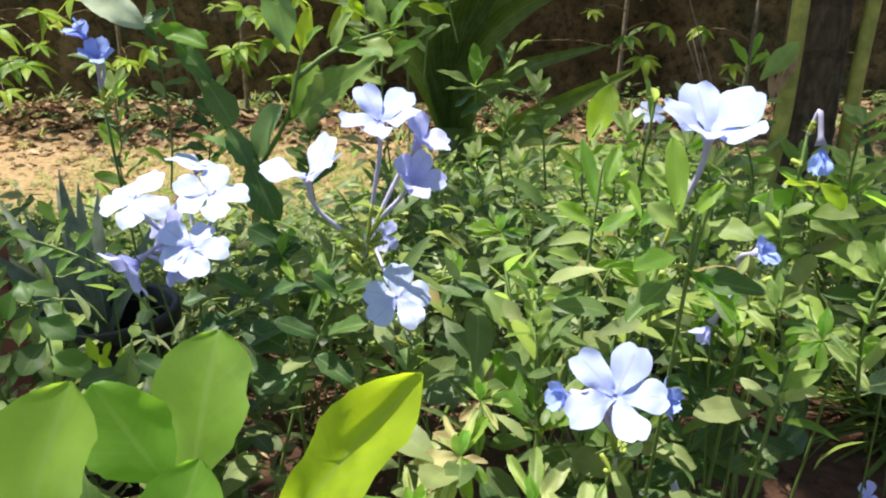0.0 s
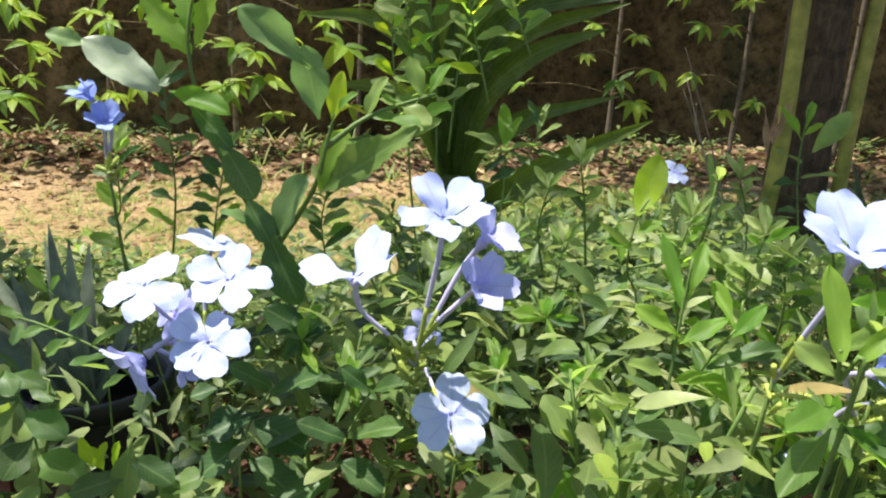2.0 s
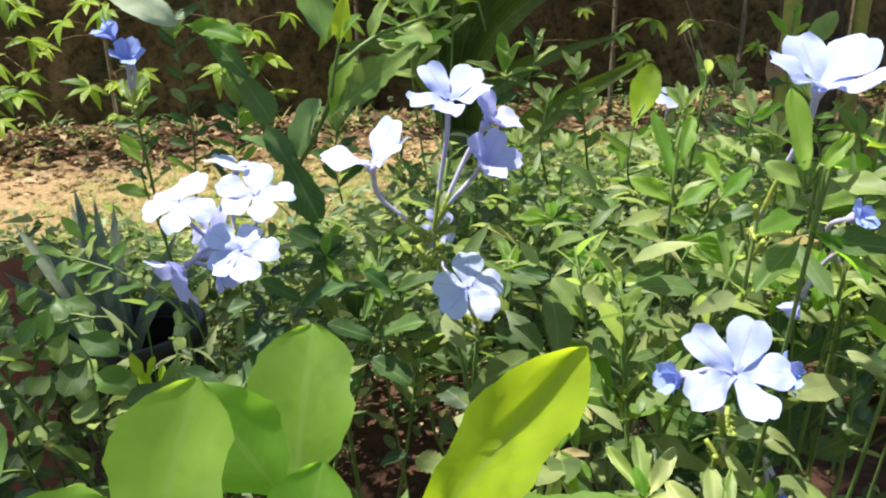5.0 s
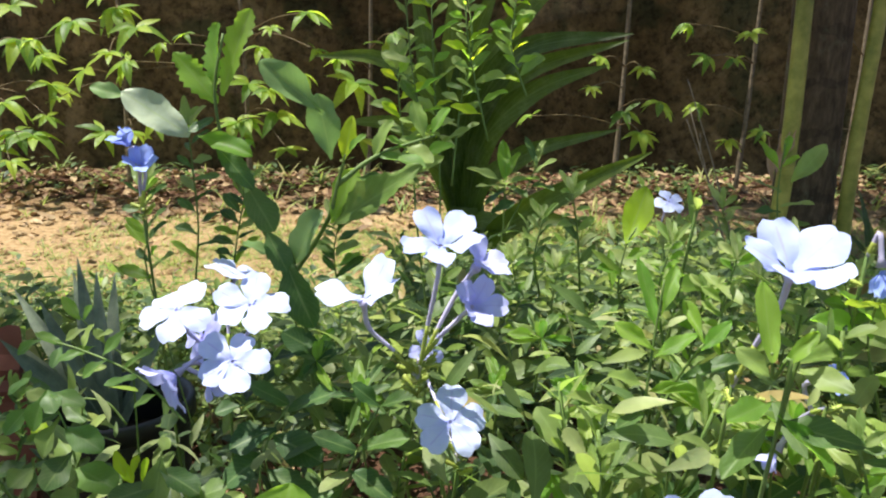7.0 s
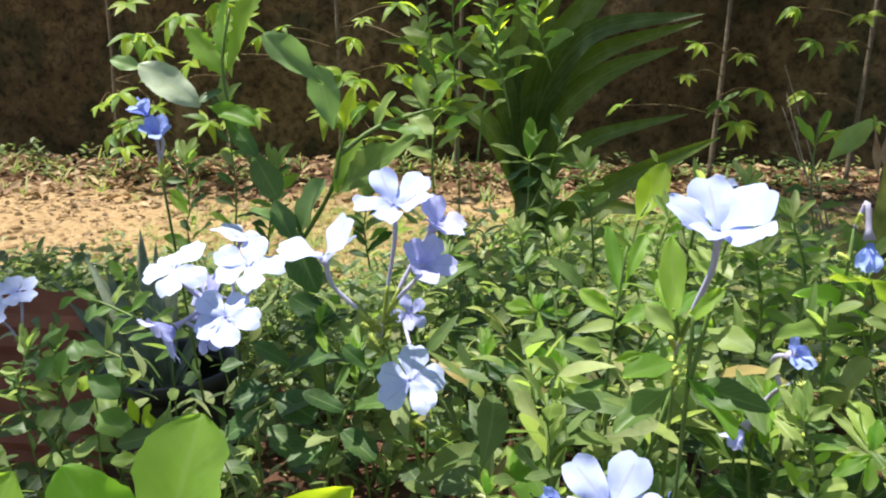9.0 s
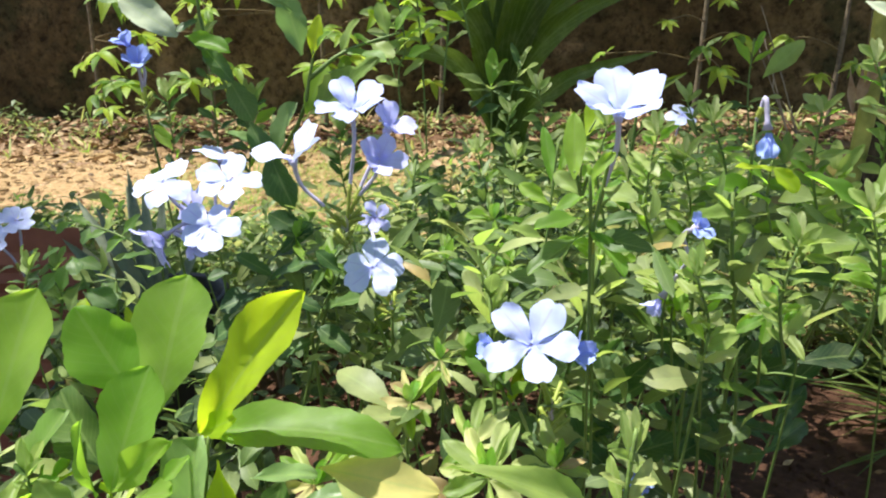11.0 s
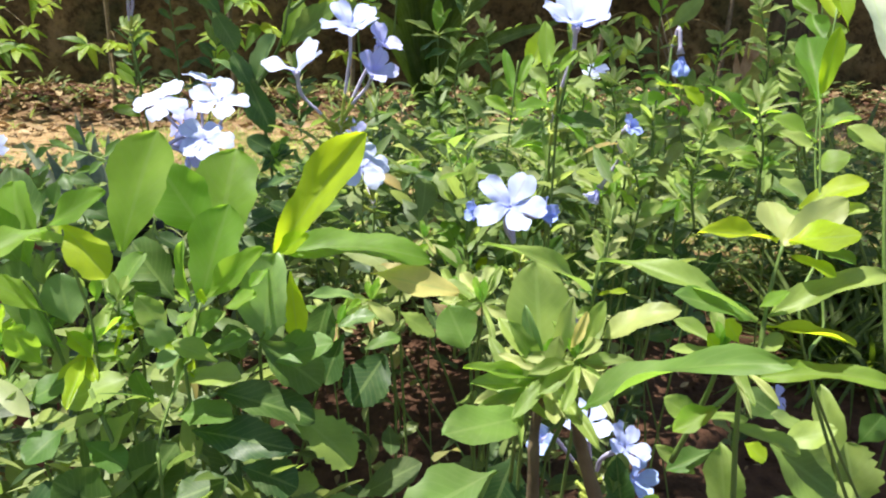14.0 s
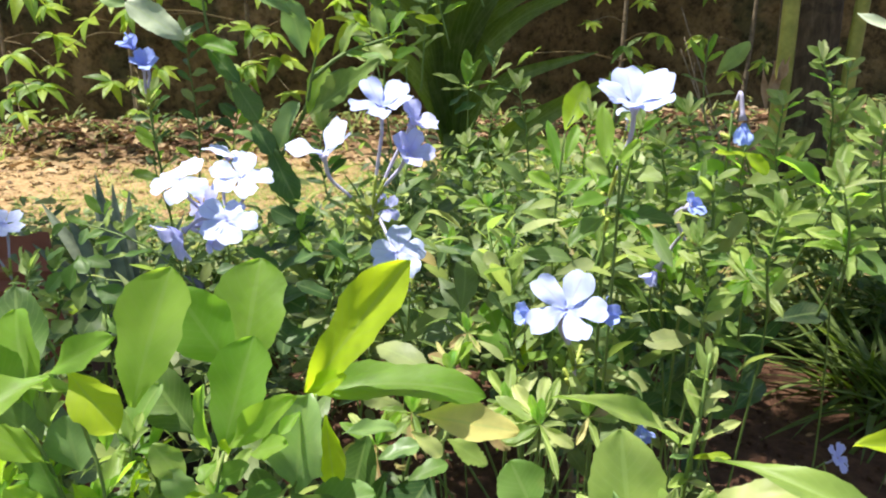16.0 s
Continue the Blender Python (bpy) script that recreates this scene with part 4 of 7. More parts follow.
cassava((-0.83, 3.02), 1.35, [(-1.12, 2.90, 0.61), (-1.19, 2.76, 0.54), (-0.66, 2.62, 0.59), (-0.78, 2.90, 0.46), (-0.67, 2.76, 0.44), (-0.49, 2.62, 0.71), (-0.84, 2.90, 0.31), (-0.64, 2.76, 0.35)], -0.02, 3)
cassava((-0.33, 3.06), 1.45, [(-0.23, 2.80, 0.61), (-0.33, 2.66, 0.47), (-0.20, 2.94, 0.66), (-0.40, 2.80, 0.56), (-0.31, 2.66, 0.26)], 0.03, 4)
cassava((0.72, 2.98), 1.55, [(0.52, 2.58, 0.46), (0.72, 2.86, 0.36), (0.74, 2.72, 0.53), (0.71, 2.58, 0.30), (0.62, 2.86, 0.57), (0.33, 2.72, 0.35), (0.77, 2.58, 0.41)], 0.03, 5)
cassava((1.26, 3.02), 1.35, [(1.03, 2.90, 0.39), (1.10, 2.76, 0.26), (1.04, 2.62, 0.56), (0.96, 2.90, 0.70), (1.15, 2.76, 0.66), (0.94, 2.62, 0.57)], 0.04, 6)
cassava((1.74, 3.06), 1.45, [(1.25, 2.80, 0.29), (1.42, 2.66, 0.65)], 0.03, 7)


# ---- unseen tree, added to shade the garden from high above ----
def unseen_shade_tree():
    rng = random.Random(77)
    foot = Vector((-1.1, -2.4, 0.0))
    tree = thing("unseen_shade_tree", foot, "unseen tree added so that its leafy crown shades the plants", "tree")
    crotch = Vector((0.05, 0.1, 1.7))
    part("trunk", tube("trunk", smooth_path([(0, 0, -0.05), (0.03, 0.02, 0.8), crotch], 8), 0.11, 0.075, m_bark, 12), tree)
    shapes = [blade_data(1.0, 0.45, lance, rows=4, cols=2, fold=0.2, droop=0.2 + 0.2 * i, seed=i) for i in range(2)]
    # lower places chosen to be shaded, and how wide each cluster of leaves is
    shaded = list(((-0.33, 0.44, 0.11, 30), (-0.50, 0.28, 0.10, 40), (-0.05, 0.40, 0.06, 16), (0.0, 0.50, 0.06, 30), (-0.23, 0.47, 0.09, 45), (-0.28, 0.38, 0.05, 18), (-0.45, 0.62, 0.13, 60), (-0.62, 0.80, 0.13, 45), (0.24, 1.00, 0.15, 60), (0.12, 0.95, 0.14, 50), (0.75, 2.6, 0.22, 90), (1.3, 2.6, 0.22, 70), (-0.14, 0.52, 0.08, 30), (0.02, 1.00, 0.18, 100), (0.14, 1.12, 0.16, 80), (0.46, 0.62, 0.17, 120), (0.36, 0.48, 0.12, 75), (0.52, 0.48, 0.13, 90), (0.34, 0.64, 0.12, 45), (0.24, 0.36, 0.06, 24), (0.27, 0.41, 0.07, 50), (0.20, 0.33, 0.05, 22),
                             (0.62, 0.85, 0.17, 90), (-0.80, 0.80, 0.13, 40), (0.0, 0.60, 0.06, 14), (0.35, 1.9, 0.2, 50), (-1.3, 1.2, 0.16, 40), (1.1, 2.7, 0.3, 110), (0.4, 2.9, 0.25, 80), (-0.19, 0.27, 0.06, 14)))
    more = random.Random(5)
    shaded += [(more.uniform(-1.7, 0.7), more.uniform(-3.6, -0.45), more.uniform(0.3, 0.5), 150) for _ in range(34)]
    boughs = []
    for bx, by, bz in ((-0.9, 0.9, 0.5), (0.0, 1.5, 0.7), (0.8, 1.3, 0.6), (-0.9, -0.6, 0.6), (0.6, -0.8, 0.7), (-0.2, 2.1, 0.75), (-0.3, 0.3, 1.0), (1.2, 2.9, 0.8)):
        end = crotch + Vector((bx, by, bz))
        line = smooth_path([crotch, crotch.lerp(end, 0.5) + Vector((0, 0, 0.12)), end], 6)
        part("bough", tube("bough", line, 0.045, 0.012, m_bark, 8), tree)
        boughs.append(line)
    for x, y, wide, many in shaded:
        h = rng.uniform(2.3, 3.0)
        c = Vector((x, y, 0.3)) + sun_way * ((h - 0.3) / sun_way.z) - foot
        start = min((p for line in boughs for p in line), key=lambda p: (p - c).length)
        limb = smooth_path([start, start.lerp(c, 0.5) + Vector((0, 0, 0.06)), c], 6)
        part("limb", tube("limb", limb, 0.008, 0.003, m_bark, 6), tree)
        V, F, U = [], [], []
        for _ in range(many):
            d = Vector((rng.gauss(0, 0.5), rng.gauss(0, 0.5), rng.gauss(0, 0.4))) * wide
            m = aim(c + d, (rng.uniform(-1, 1), rng.uniform(-1, 1), rng.uniform(-0.6, 0.3)), (rng.uniform(-0.4, 0.4), rng.uniform(-0.4, 0.4), 1), rng.uniform(0.06, 0.11))
            v, f, uv = rng.choice(shapes)
            b = len(V)
            V += [m @ Vector(q) for q in v]
            F += [tuple(b + i for i in q) for q in f]
            U += uv
        ob = part("leaf_cluster", mesh_from("leaf_cluster", V, F, U, m_leaf_mass), tree)
        ob["kind"] = "stuff"


unseen_shade_tree()


# ---- clay tile, small pot and the grey sword-leaved plant ----
def clay_tile():
    """A grooved clay tile stood upright, its edges rounded and chipped."""
    tile = thing("clay_tile", (-0.386, 0.470, 0.0), "weathered brick-red clay tile standing upright in the soil", "tile")
    bm = bmesh.new()
    bmesh.ops.create_grid(bm, x_segments=26, y_segments=34, size=0.5)
    rng = random.Random(3)
    for v in bm.verts:
        x, z = v.co.x * 0.16, (v.co.y + 0.5) * 0.33 - 0.012
        groove = -0.004 if abs(z - 0.290) < 0.006 or abs(z - 0.19) < 0.006 else 0.0
        chip = 0.004 * noise.noise((x * 60, z * 60, 1))
        v.co = Vector((x + (chip if abs(v.co.x) > 0.49 else 0), -0.010 - groove * -1 + 0.0015 * noise.noise((x * 30, z * 30, 5)) + 0.06 * (z - 0.1) * 0.4, z + (chip if v.co.y > 0.49 else 0)))
    bmesh.ops.solidify(bm, geom=bm.faces[:], thickness=0.016)
    me = bpy.data.meshes.new("clay_tile")
    bm.to_mesh(me)
    bm.free()
    me.materials.append(m_terracotta)
    part("slab", me, tile)


def lathe(profile, sides=36):
    v, f = [], []
    for r, z in profile:
        for s in range(sides):
            a = 2 * math.pi * s / sides
            v.append((r * math.cos(a), r * math.sin(a), z))
    for i in range(len(profile) - 1):
        for s in range(sides):
            t = (s + 1) % sides
            f.append((i * sides + s, i * sides + t, (i + 1) * sides + t, (i + 1) * sides + s))
    return v, f


def sword_plant():
    top = 0.268
    bl = thing("nursery_pot", (-0.240, 0.462, 0.0), "tall black plastic nursery pot in the shade of leaves", "pot")
    v, f = lathe([(0.0, 0.0), (0.036, 0.0), (0.044, top - 0.02), (0.044, top - 0.012), (0.038, top - 0.012)])
    part("body", mesh_from("body", v, f, None, m_blackpot), bl)
    v, f = lathe([(0.044, top - 0.016), (0.049, top - 0.014), (0.049, top - 0.002), (0.047, top), (0.043, top - 0.003), (0.040, top - 0.040)])
    part("rim", mesh_from("rim", v, f, None, m_blackpot), bl)
    v, f = lathe([(0.0, top - 0.034), (0.042, top - 0.037)])
    part("soil", mesh_from("soil", v, f, None, m_potsoil), bl, None, "dark potting soil")
    crown = Vector((-0.250, 0.472, top - 0.036))
    sw = thing("sword_leaf_plant", crown, "stiff grey-green sword-leaved plant in a black pot", "plant")
    rng = random.Random(9)
    for tip, w in (((-0.284, 0.505, 0.356), 0.017), ((-0.268, 0.498, 0.348), 0.016), ((-0.296, 0.520, 0.342), 0.016), ((-0.328, 0.500, 0.334), 0.016), ((-0.300, 0.482, 0.330), 0.017), ((-0.345, 0.485, 0.318), 0.016), ((-0.312, 0.455, 0.312), 0.017),
                   ((-0.262, 0.430, 0.308), 0.017), ((-0.205, 0.440, 0.300), 0.014), ((-0.275, 0.540, 0.335), 0.016), ((-0.222, 0.520, 0.318), 0.014)):
        d = Vector(tip) - crown
        vv, ff, uu = blade_data(d.length, w, sword, rows=8, cols=4, fold=0.5, droop=0.04, seed=rng.randrange(99))
        part("leaf", mesh_from("leaf", vv, ff, uu, m_sword), sw, aim(d * 0.02, d, (-0.2, -0.6, 0.75)))


clay_tile()
sword_plant()


# ---- clumps of narrow dark blades ----
def blade_clump(foot, count, length, seed, label, spread=0.03):
    rng = random.Random(seed)
    plant = thing("grassy_clump", (foot[0], foot[1], ground_z(foot[0], foot[1])), label, "plant", "grassy clumps")
    shapes = []
    for d in (0.25, 0.5, 0.8, 1.0):
        v, f, uv = blade_data(1.0, 0.035, lance, rows=8, cols=2, fold=0.4, droop=d, seed=int(d * 10))
        shapes.append(mesh_from("blade", v, f, uv, m_strap))
    for _ in range(count):
        a = rng.random() * 6.28
        part("blade", rng.choice(shapes), plant, aim((rng.uniform(-1, 1) * spread, rng.uniform(-1, 1) * spread, -0.004), (math.cos(a), math.sin(a), rng.uniform(0.5, 1.6)), (0, 0, 1), length * rng.uniform(0.6, 1.2)))


blade_clump((0.56, 0.74), 150, 0.20, 1, "clump of narrow dark green blades on shaded soil", 0.05)
blade_clump((0.72, 0.92), 110, 0.22, 2, "clump of narrow dark green blades on shaded soil", 0.05)
blade_clump((0.78, 0.66), 90, 0.22, 4, "clump of narrow dark green blades on shaded soil", 0.05)
blade_clump((0.86, 1.52), 110, 0.18, 3, "clump of narrow blades at the foot of the palm", 0.05)
blade_clump((1.06, 1.66), 26, 0.42, 6, "tall green blades rising beside the palm", 0.03)
blade_clump((0.62, 1.75), 40, 0.24, 5, "tall thin reedy blades beside the palm", 0.05)


# ---- dry twigs by the palm ----
def dry_twigs(foot, seed, count):
    rng = random.Random(seed)
    plant = thing("dry_twigs", (foot[0], foot[1], ground_z(foot[0], foot[1])), "thin pale dry twigs standing beside the palm trunk", "twigs", "dry twigs")
    for _ in range(count):
        a = rng.uniform(2.2, 4.0)
        top = Vector((math.cos(a) * rng.uniform(0.02, 0.22), math.sin(a) * 0.08, rng.uniform(0.15, 0.52)))
        mid = top * 0.5 + Vector((rng.uniform(-0.03, 0.03), 0, rng.uniform(0.0, 0.06)))
        line = smooth_path([(rng.uniform(-0.05, 0.05), rng.uniform(-0.03, 0.03), -0.01), mid, top], 5)
        twig = part("twig", tube("twig", line, 0.0026, 0.0011, m_twig, 5), plant)
        for k in range(rng.randint(1, 3)):
            p = line[rng.randrange(4, len(line))]
            q = p + Vector((rng.uniform(-0.09, 0.05), rng.uniform(-0.03, 0.03), rng.uniform(-0.02, 0.08)))
            part("side_twig", tube("side_twig", smooth_path([p, p.lerp(q, 0.5) + Vector((0, 0, 0.008)), q], 3), 0.0014, 0.0007, m_twig, 4), twig)


dry_twigs((0.72, 1.66), 1, 3)


# ---- grasses and litter ----
def scatter(name, label, category, material, count, area, size, build, seed):
    rng = random.Random(seed)
    V, F, U = [], [], []
    for _ in range(count):
        x, y = area(rng)
        z = ground_z(x, y)
        for m, (v, f, uv) in build(rng, x, y, z, size):
            b = len(V)
            V += [m @ Vector(q) for q in v]
            F += [tuple(b + i for i in q) for q in f]
            U += uv
    tagged(new(name, mesh_from(name, V, F, U, material)), label, category, kind="stuff")


BLADES = [blade_data(1.0, 0.07, lance, rows=5, cols=2, fold=0.3, droop=d, seed=i) for i, d in enumerate((0.15, 0.4, 0.7))]
DEAD = [blade_data(1.0, 0.45, lance, rows=4, cols=2, fold=0.5, droop=d, wave=0.12, seed=i) for i, d in enumerate((-0.3, 0.2, 0.5))]
WEED = [blade_data(1.0, 0.42, spoon, rows=4, cols=2, fold=0.2, droop=d, seed=i) for i, d in enumerate((0.1, 0.3))]


def tuft(rng, x, y, z, size):
    for _ in range(rng.randint(4, 8)):
        a = rng.random() * 6.28
        yield aim((x + rng.uniform(-0.015, 0.015), y + rng.uniform(-0.015, 0.015), z - 0.003), (math.cos(a) * 0.6, math.sin(a) * 0.6, rng.uniform(0.4, 1.2)), (0, 0, 1), size * rng.uniform(0.5, 1.4)), rng.choice(BLADES)


def fallen(rng, x, y, z, size):
    a = rng.random() * 6.28
    yield aim((x, y, z + rng.uniform(0.002, 0.012)), (math.cos(a), math.sin(a), rng.uniform(-0.1, 0.25)), (rng.uniform(-0.5, 0.5), rng.uniform(-0.5, 0.5), 1), size * rng.uniform(0.5, 1.5)), rng.choice(DEAD)


def weed(rng, x, y, z, size):
    h = rng.uniform(0.01, 0.10)
    for _ in range(rng.randint(5, 9)):
        a = rng.random() * 6.28
        yield aim((x + rng.uniform(-0.02, 0.02), y + rng.uniform(-0.02, 0.02), z + h * rng.random()), (math.cos(a), math.sin(a), rng.uniform(0.0, 0.8)), (0, 0, 1), size * rng.uniform(0.5, 1.3)), rng.choice(WEED)


scatter("grass", "short pale green grass tufts on sunny sandy soil", "grass", m_grass, 6000, lambda r: (-1.25 + 3.2 * r.random() ** 0.8, 0.95 + 1.5 * r.random() ** 1.35), 0.034, tuft, 31)
scatter("lawn_grass", "fine bright yellow-green grass over sandy soil", "grass", m_grass, 2600, lambda r: (-0.95 + 1.3 * r.random() ** 0.7, 1.1 + 1.2 * r.random() ** 1.2), 0.022, tuft, 43)
scatter("wall_grass", "sparse grass tufts along the foot of the wall", "grass", m_grass, 130, lambda r: (r.uniform(-2.6, 2.6), r.uniform(2.5, 3.25)), 0.09, tuft, 32)
scatter("sunny_grass", "taller yellow-green grass tufts in the sun", "grass", m_grass, 700, lambda r: (0.02 + 0.80 * r.random(), 1.25 + 1.1 * r.random() ** 1.3), 0.075, tuft, 41)
scatter("leaf_litter", "dry brown fallen leaves on the soil", "leaf litter", m_litter, 2600, lambda r: (r.uniform(-3.2, 2.6), 2.2 + 1.1 * r.random() ** 0.6), 0.05, fallen, 33)
scatter("garden_litter", "small dry leaves strewn over the sandy strip", "leaf litter", m_litter, 1700, lambda r: (r.uniform(-1.9, 1.4), r.uniform(0.95, 2.5)), 0.022, fallen, 34)
scatter("bed_litter", "dry leaves and bits of twig on dark soil between shrubs", "leaf litter", m_litter, 600, lambda r: (r.uniform(-0.3, 0.7), r.uniform(0.1, 0.9)), 0.009, fallen, 38)
scatter("low_weeds", "low green weeds at the edge of the shrubs", "weeds", m_leaf_mass, 800, lambda r: (r.uniform(-1.3, 1.3), 0.85 + 0.7 * r.random() ** 1.4), 0.032, weed, 35)


def clod(rng, x, y, z, size):
    """A crumb of soil: a squashed, dented ball."""
    k = size * rng.uniform(0.3, 1.0) ** 1.6
    v, f = [], []
    for i, zz in enumerate((-0.5, 0.1, 0.55)):
        for j in range(6):
            a = j * 1.047 + i * 0.5
            r = (1.0, 0.95, 0.45)[i] * rng.uniform(0.75, 1.2)
            v.append((r * math.cos(a), r * math.sin(a), zz))
    for i in range(2):
        for j in range(6):
            f.append((i * 6 + j, i * 6 + (j + 1) % 6, i * 6 + 6 + (j + 1) % 6, i * 6 + 6 + j))
    f.append((12, 13, 14, 15, 16, 17))
    yield Matrix.Translation((x, y, z + k * 0.2)) @ Matrix.Rotation(rng.random() * 6.28, 4, "Z") @ Matrix.Diagonal((k, k * rng.uniform(0.6, 1), k * rng.uniform(0.5, 0.9), 1)), (v, f, [(0.5, 0.5)] * len(v))


scatter("bed_clods", "small crumbs of dark soil under the shrubs", "soil", m_ground, 1800, lambda r: (r.uniform(-0.35, 0.75), r.uniform(0.1, 0.95)), 0.007, clod, 39)
scatter("soil_clods", "crumbs and clods of sandy brown soil", "soil", m_ground, 2600, lambda r: (-2.8 + 4.6 * r.random() ** 1.4, r.uniform(1.1, 3.2)), 0.022, clod, 36)
scatter("wall_weeds", "small dark weeds along the foot of the wall", "weeds", m_leaf_mass, 260, lambda r: (r.uniform(-2.8, 2.6), r.uniform(2.85, 3.28)), 0.045, weed, 37)


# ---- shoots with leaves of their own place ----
SPRIG_MAT = {"g": m_broad, "k": m_dark_shaded, "b": m_broad, "l": m_young, "y": m_yellow, "L": m_mid, "d": m_pale, "p": m_glaucous, "t": m_pale, "v": m_fading, "w": m_dusty, "c": m_cream, "x": m_dry, "s": m_sprout, "j": m_young}
SPRIG_LEAF = {}
for key, m_key in SPRIG_MAT.items():
    SPRIG_LEAF[key] = [leaf_mesh("leaf", m_key, 1.0, (oval, spoon, spoon)[i], rows=18, cols=6, tight=1.3, ragged=0.035 + 0.014 * i, fold=0.10 + 0.06 * i, droop=0.02 + 0.07 * i, wave=0.04, twist=(-0.12, 0.06, 0.12)[i], seed=70 + i, teeth=0.16 if key == "j" else 0.10 if key in "bt" else 0.05 if key == "k" else 0.02,
                                 bites=((0.55, 1, 0.3), (0.8, -1, 0.35)) if key in "bj" else ((0.7, 1, 0.12),) if i == 1 else ()) for i in range(3)]


SPRIG_ARCH = {key: leaf_mesh("leaf", m_key, 1.0, oval, rows=20, cols=6, ragged=0.045, fold=0.10, droop=0.36, wave=0.04, twist=0.0, seed=90, teeth=0.03) for key, m_key in SPRIG_MAT.items() if key in "ldLcgp"}


def sprig(label, foot, stems, leaves, woody=0.0):
    """A shoot: stems through the given points, leaves from foot to tip with their width, kind and facing."""
    plant = thing("plumbago_shoot", (foot[0], foot[1], 0.0), label, "plant", "plumbago shoots")
    o = plant.matrix_basis.translation
    rng = random.Random(int(foot[0] * 500 + foot[1] * 900) + len(leaves))
    for i, pts in enumerate(stems):
        pts = [Vector(p) for p in pts]
        if pts[0].z < 0.32 and i == 0 or pts[0].z > 0.02 and i == 0:
            base = Vector((foot[0], foot[1], -0.005))
            pts = [base, base.lerp(pts[0], 0.5) + Vector((rng.uniform(-0.012, 0.012), rng.uniform(-0.012, 0.012), 0))] + pts
        if woody:
            part("stem", tube("stem", [p - o for p in smooth_path(pts, 6)], woody * 1.4, woody * 0.6, m_woody if woody > 0.001 else m_stem, 8, lambda u: 1 + 0.10 * math.sin(u * 40)), plant)
        else:
            part("stem", tube("stem", [p - o for p in smooth_path(pts, 6)], 0.00065, 0.0004, m_stem, 6), plant)
    add_leaves(plant, leaves)
    return plant


def add_leaves(plant, leaves, first=0):
    o = plant.matrix_basis.translation
    for i, (bx, by, bz, tx, ty, tz, w, kind, face) in enumerate(leaves, first):
        b, t = Vector((bx, by, bz)), Vector((tx, ty, tz))
        n = Vector((0.2 * math.sin(i * 2.1) - 0.1, -0.75, 0.65)) if face == "c" else Vector((0.25 * math.sin(i * 1.7) - 0.1, -0.42, 0.9))
        size = (t - b).length
        if face == "a":
            # an arching leaf: it rises from its foot and bends down to the tip
            part("leaf", SPRIG_ARCH[kind], plant, aim(b - o, t - b + Vector((0, 0, 0.42 * size)), (0.1, -0.35, 0.93), size * 1.1, w / size / 1.1))
        else:
            part("leaf", SPRIG_LEAF[kind][i % 3], plant, aim(b - o, t - b, n, size, w / size))


def lean_of(i, face, length):
    """How far the tip of an upright leaf leans away."""
    return length * (0.55, 0.35, 0.6, -0.25)[i % 4] if face == "c" else 0.0


def leafy_stems(label, foot, stems, size, seed, count, kinds, heart="s"):
    """Upright shoots with small leaves to both sides and a tuft at the tip."""
    leaves = []
    for k, pts in enumerate(stems):
        rng = random.Random(seed + k)
        pts = [Vector(p) for p in pts]
        for i in range(count):
            u = 0.15 + 0.85 * i / (count - 1)
            f = u * (len(pts) - 1)
            j = min(int(f), len(pts) - 2)
            p = pts[j].lerp(pts[j + 1], f - j)
            long = size * rng.uniform(0.6, 1.2) * (1 - 0.35 * u)
            rise = rng.uniform(0.1, 0.9)
            back = rng.uniform(-0.006, 0.012)
            wide, kind, face = long * rng.uniform(0.30, 0.43), rng.choice(kinds), "c" if rng.random() < 0.6 else "u"
            tip = p + Vector(((1 if i % 2 else -1) * long * (1 - 0.45 * rise), lean_of(len(leaves), face, long) - back, long * rise))
            leaves.append((*p, *tip, wide, kind, face))
        for i in range(4):
            p = pts[-1]
            leaves.append((*p, *(p + Vector(((i - 1.5) * size * 0.3, lean_of(i, "c", size * 0.7), size * rng.uniform(0.5, 0.9)))), size * 0.25, heart, "c"))
    return sprig(label, foot, stems, leaves)


def rosettes(label, foot, hearts, seed, kinds):
    """Whorls of leaves, each on a short stem."""
    rng = random.Random(seed)
    leaves, stems = [], []
    for x, y, z, size, count in hearts:
        h = Vector((x, y, z))
        stems.append([h + Vector((rng.uniform(-0.004, 0.004), 0.01, -0.032)), h + Vector((0, 0.004, -0.012)), h])
        for i in range(count):
            a = 6.283 * i / count + rng.uniform(-0.5, 0.5)
            long = size * rng.uniform(0.45, 0.95)
            up = math.sin(a)
            face = "u" if up > -0.2 else "c"
            tip = h + Vector((long * math.cos(a), 0.018 * up + lean_of(len(leaves), face, long), long * (0.55 * up + 0.12)))
            leaves.append((*h, *tip, long * rng.uniform(0.23, 0.37), rng.choice(kinds), face))
        for i in range(3):
            leaves.append((*h, *(h + Vector((rng.uniform(-0.003, 0.003), lean_of(i, "c", size * 0.4), size * rng.uniform(0.3, 0.55)))), size * 0.19, "l", "c"))
    return sprig(label, foot, stems, leaves)


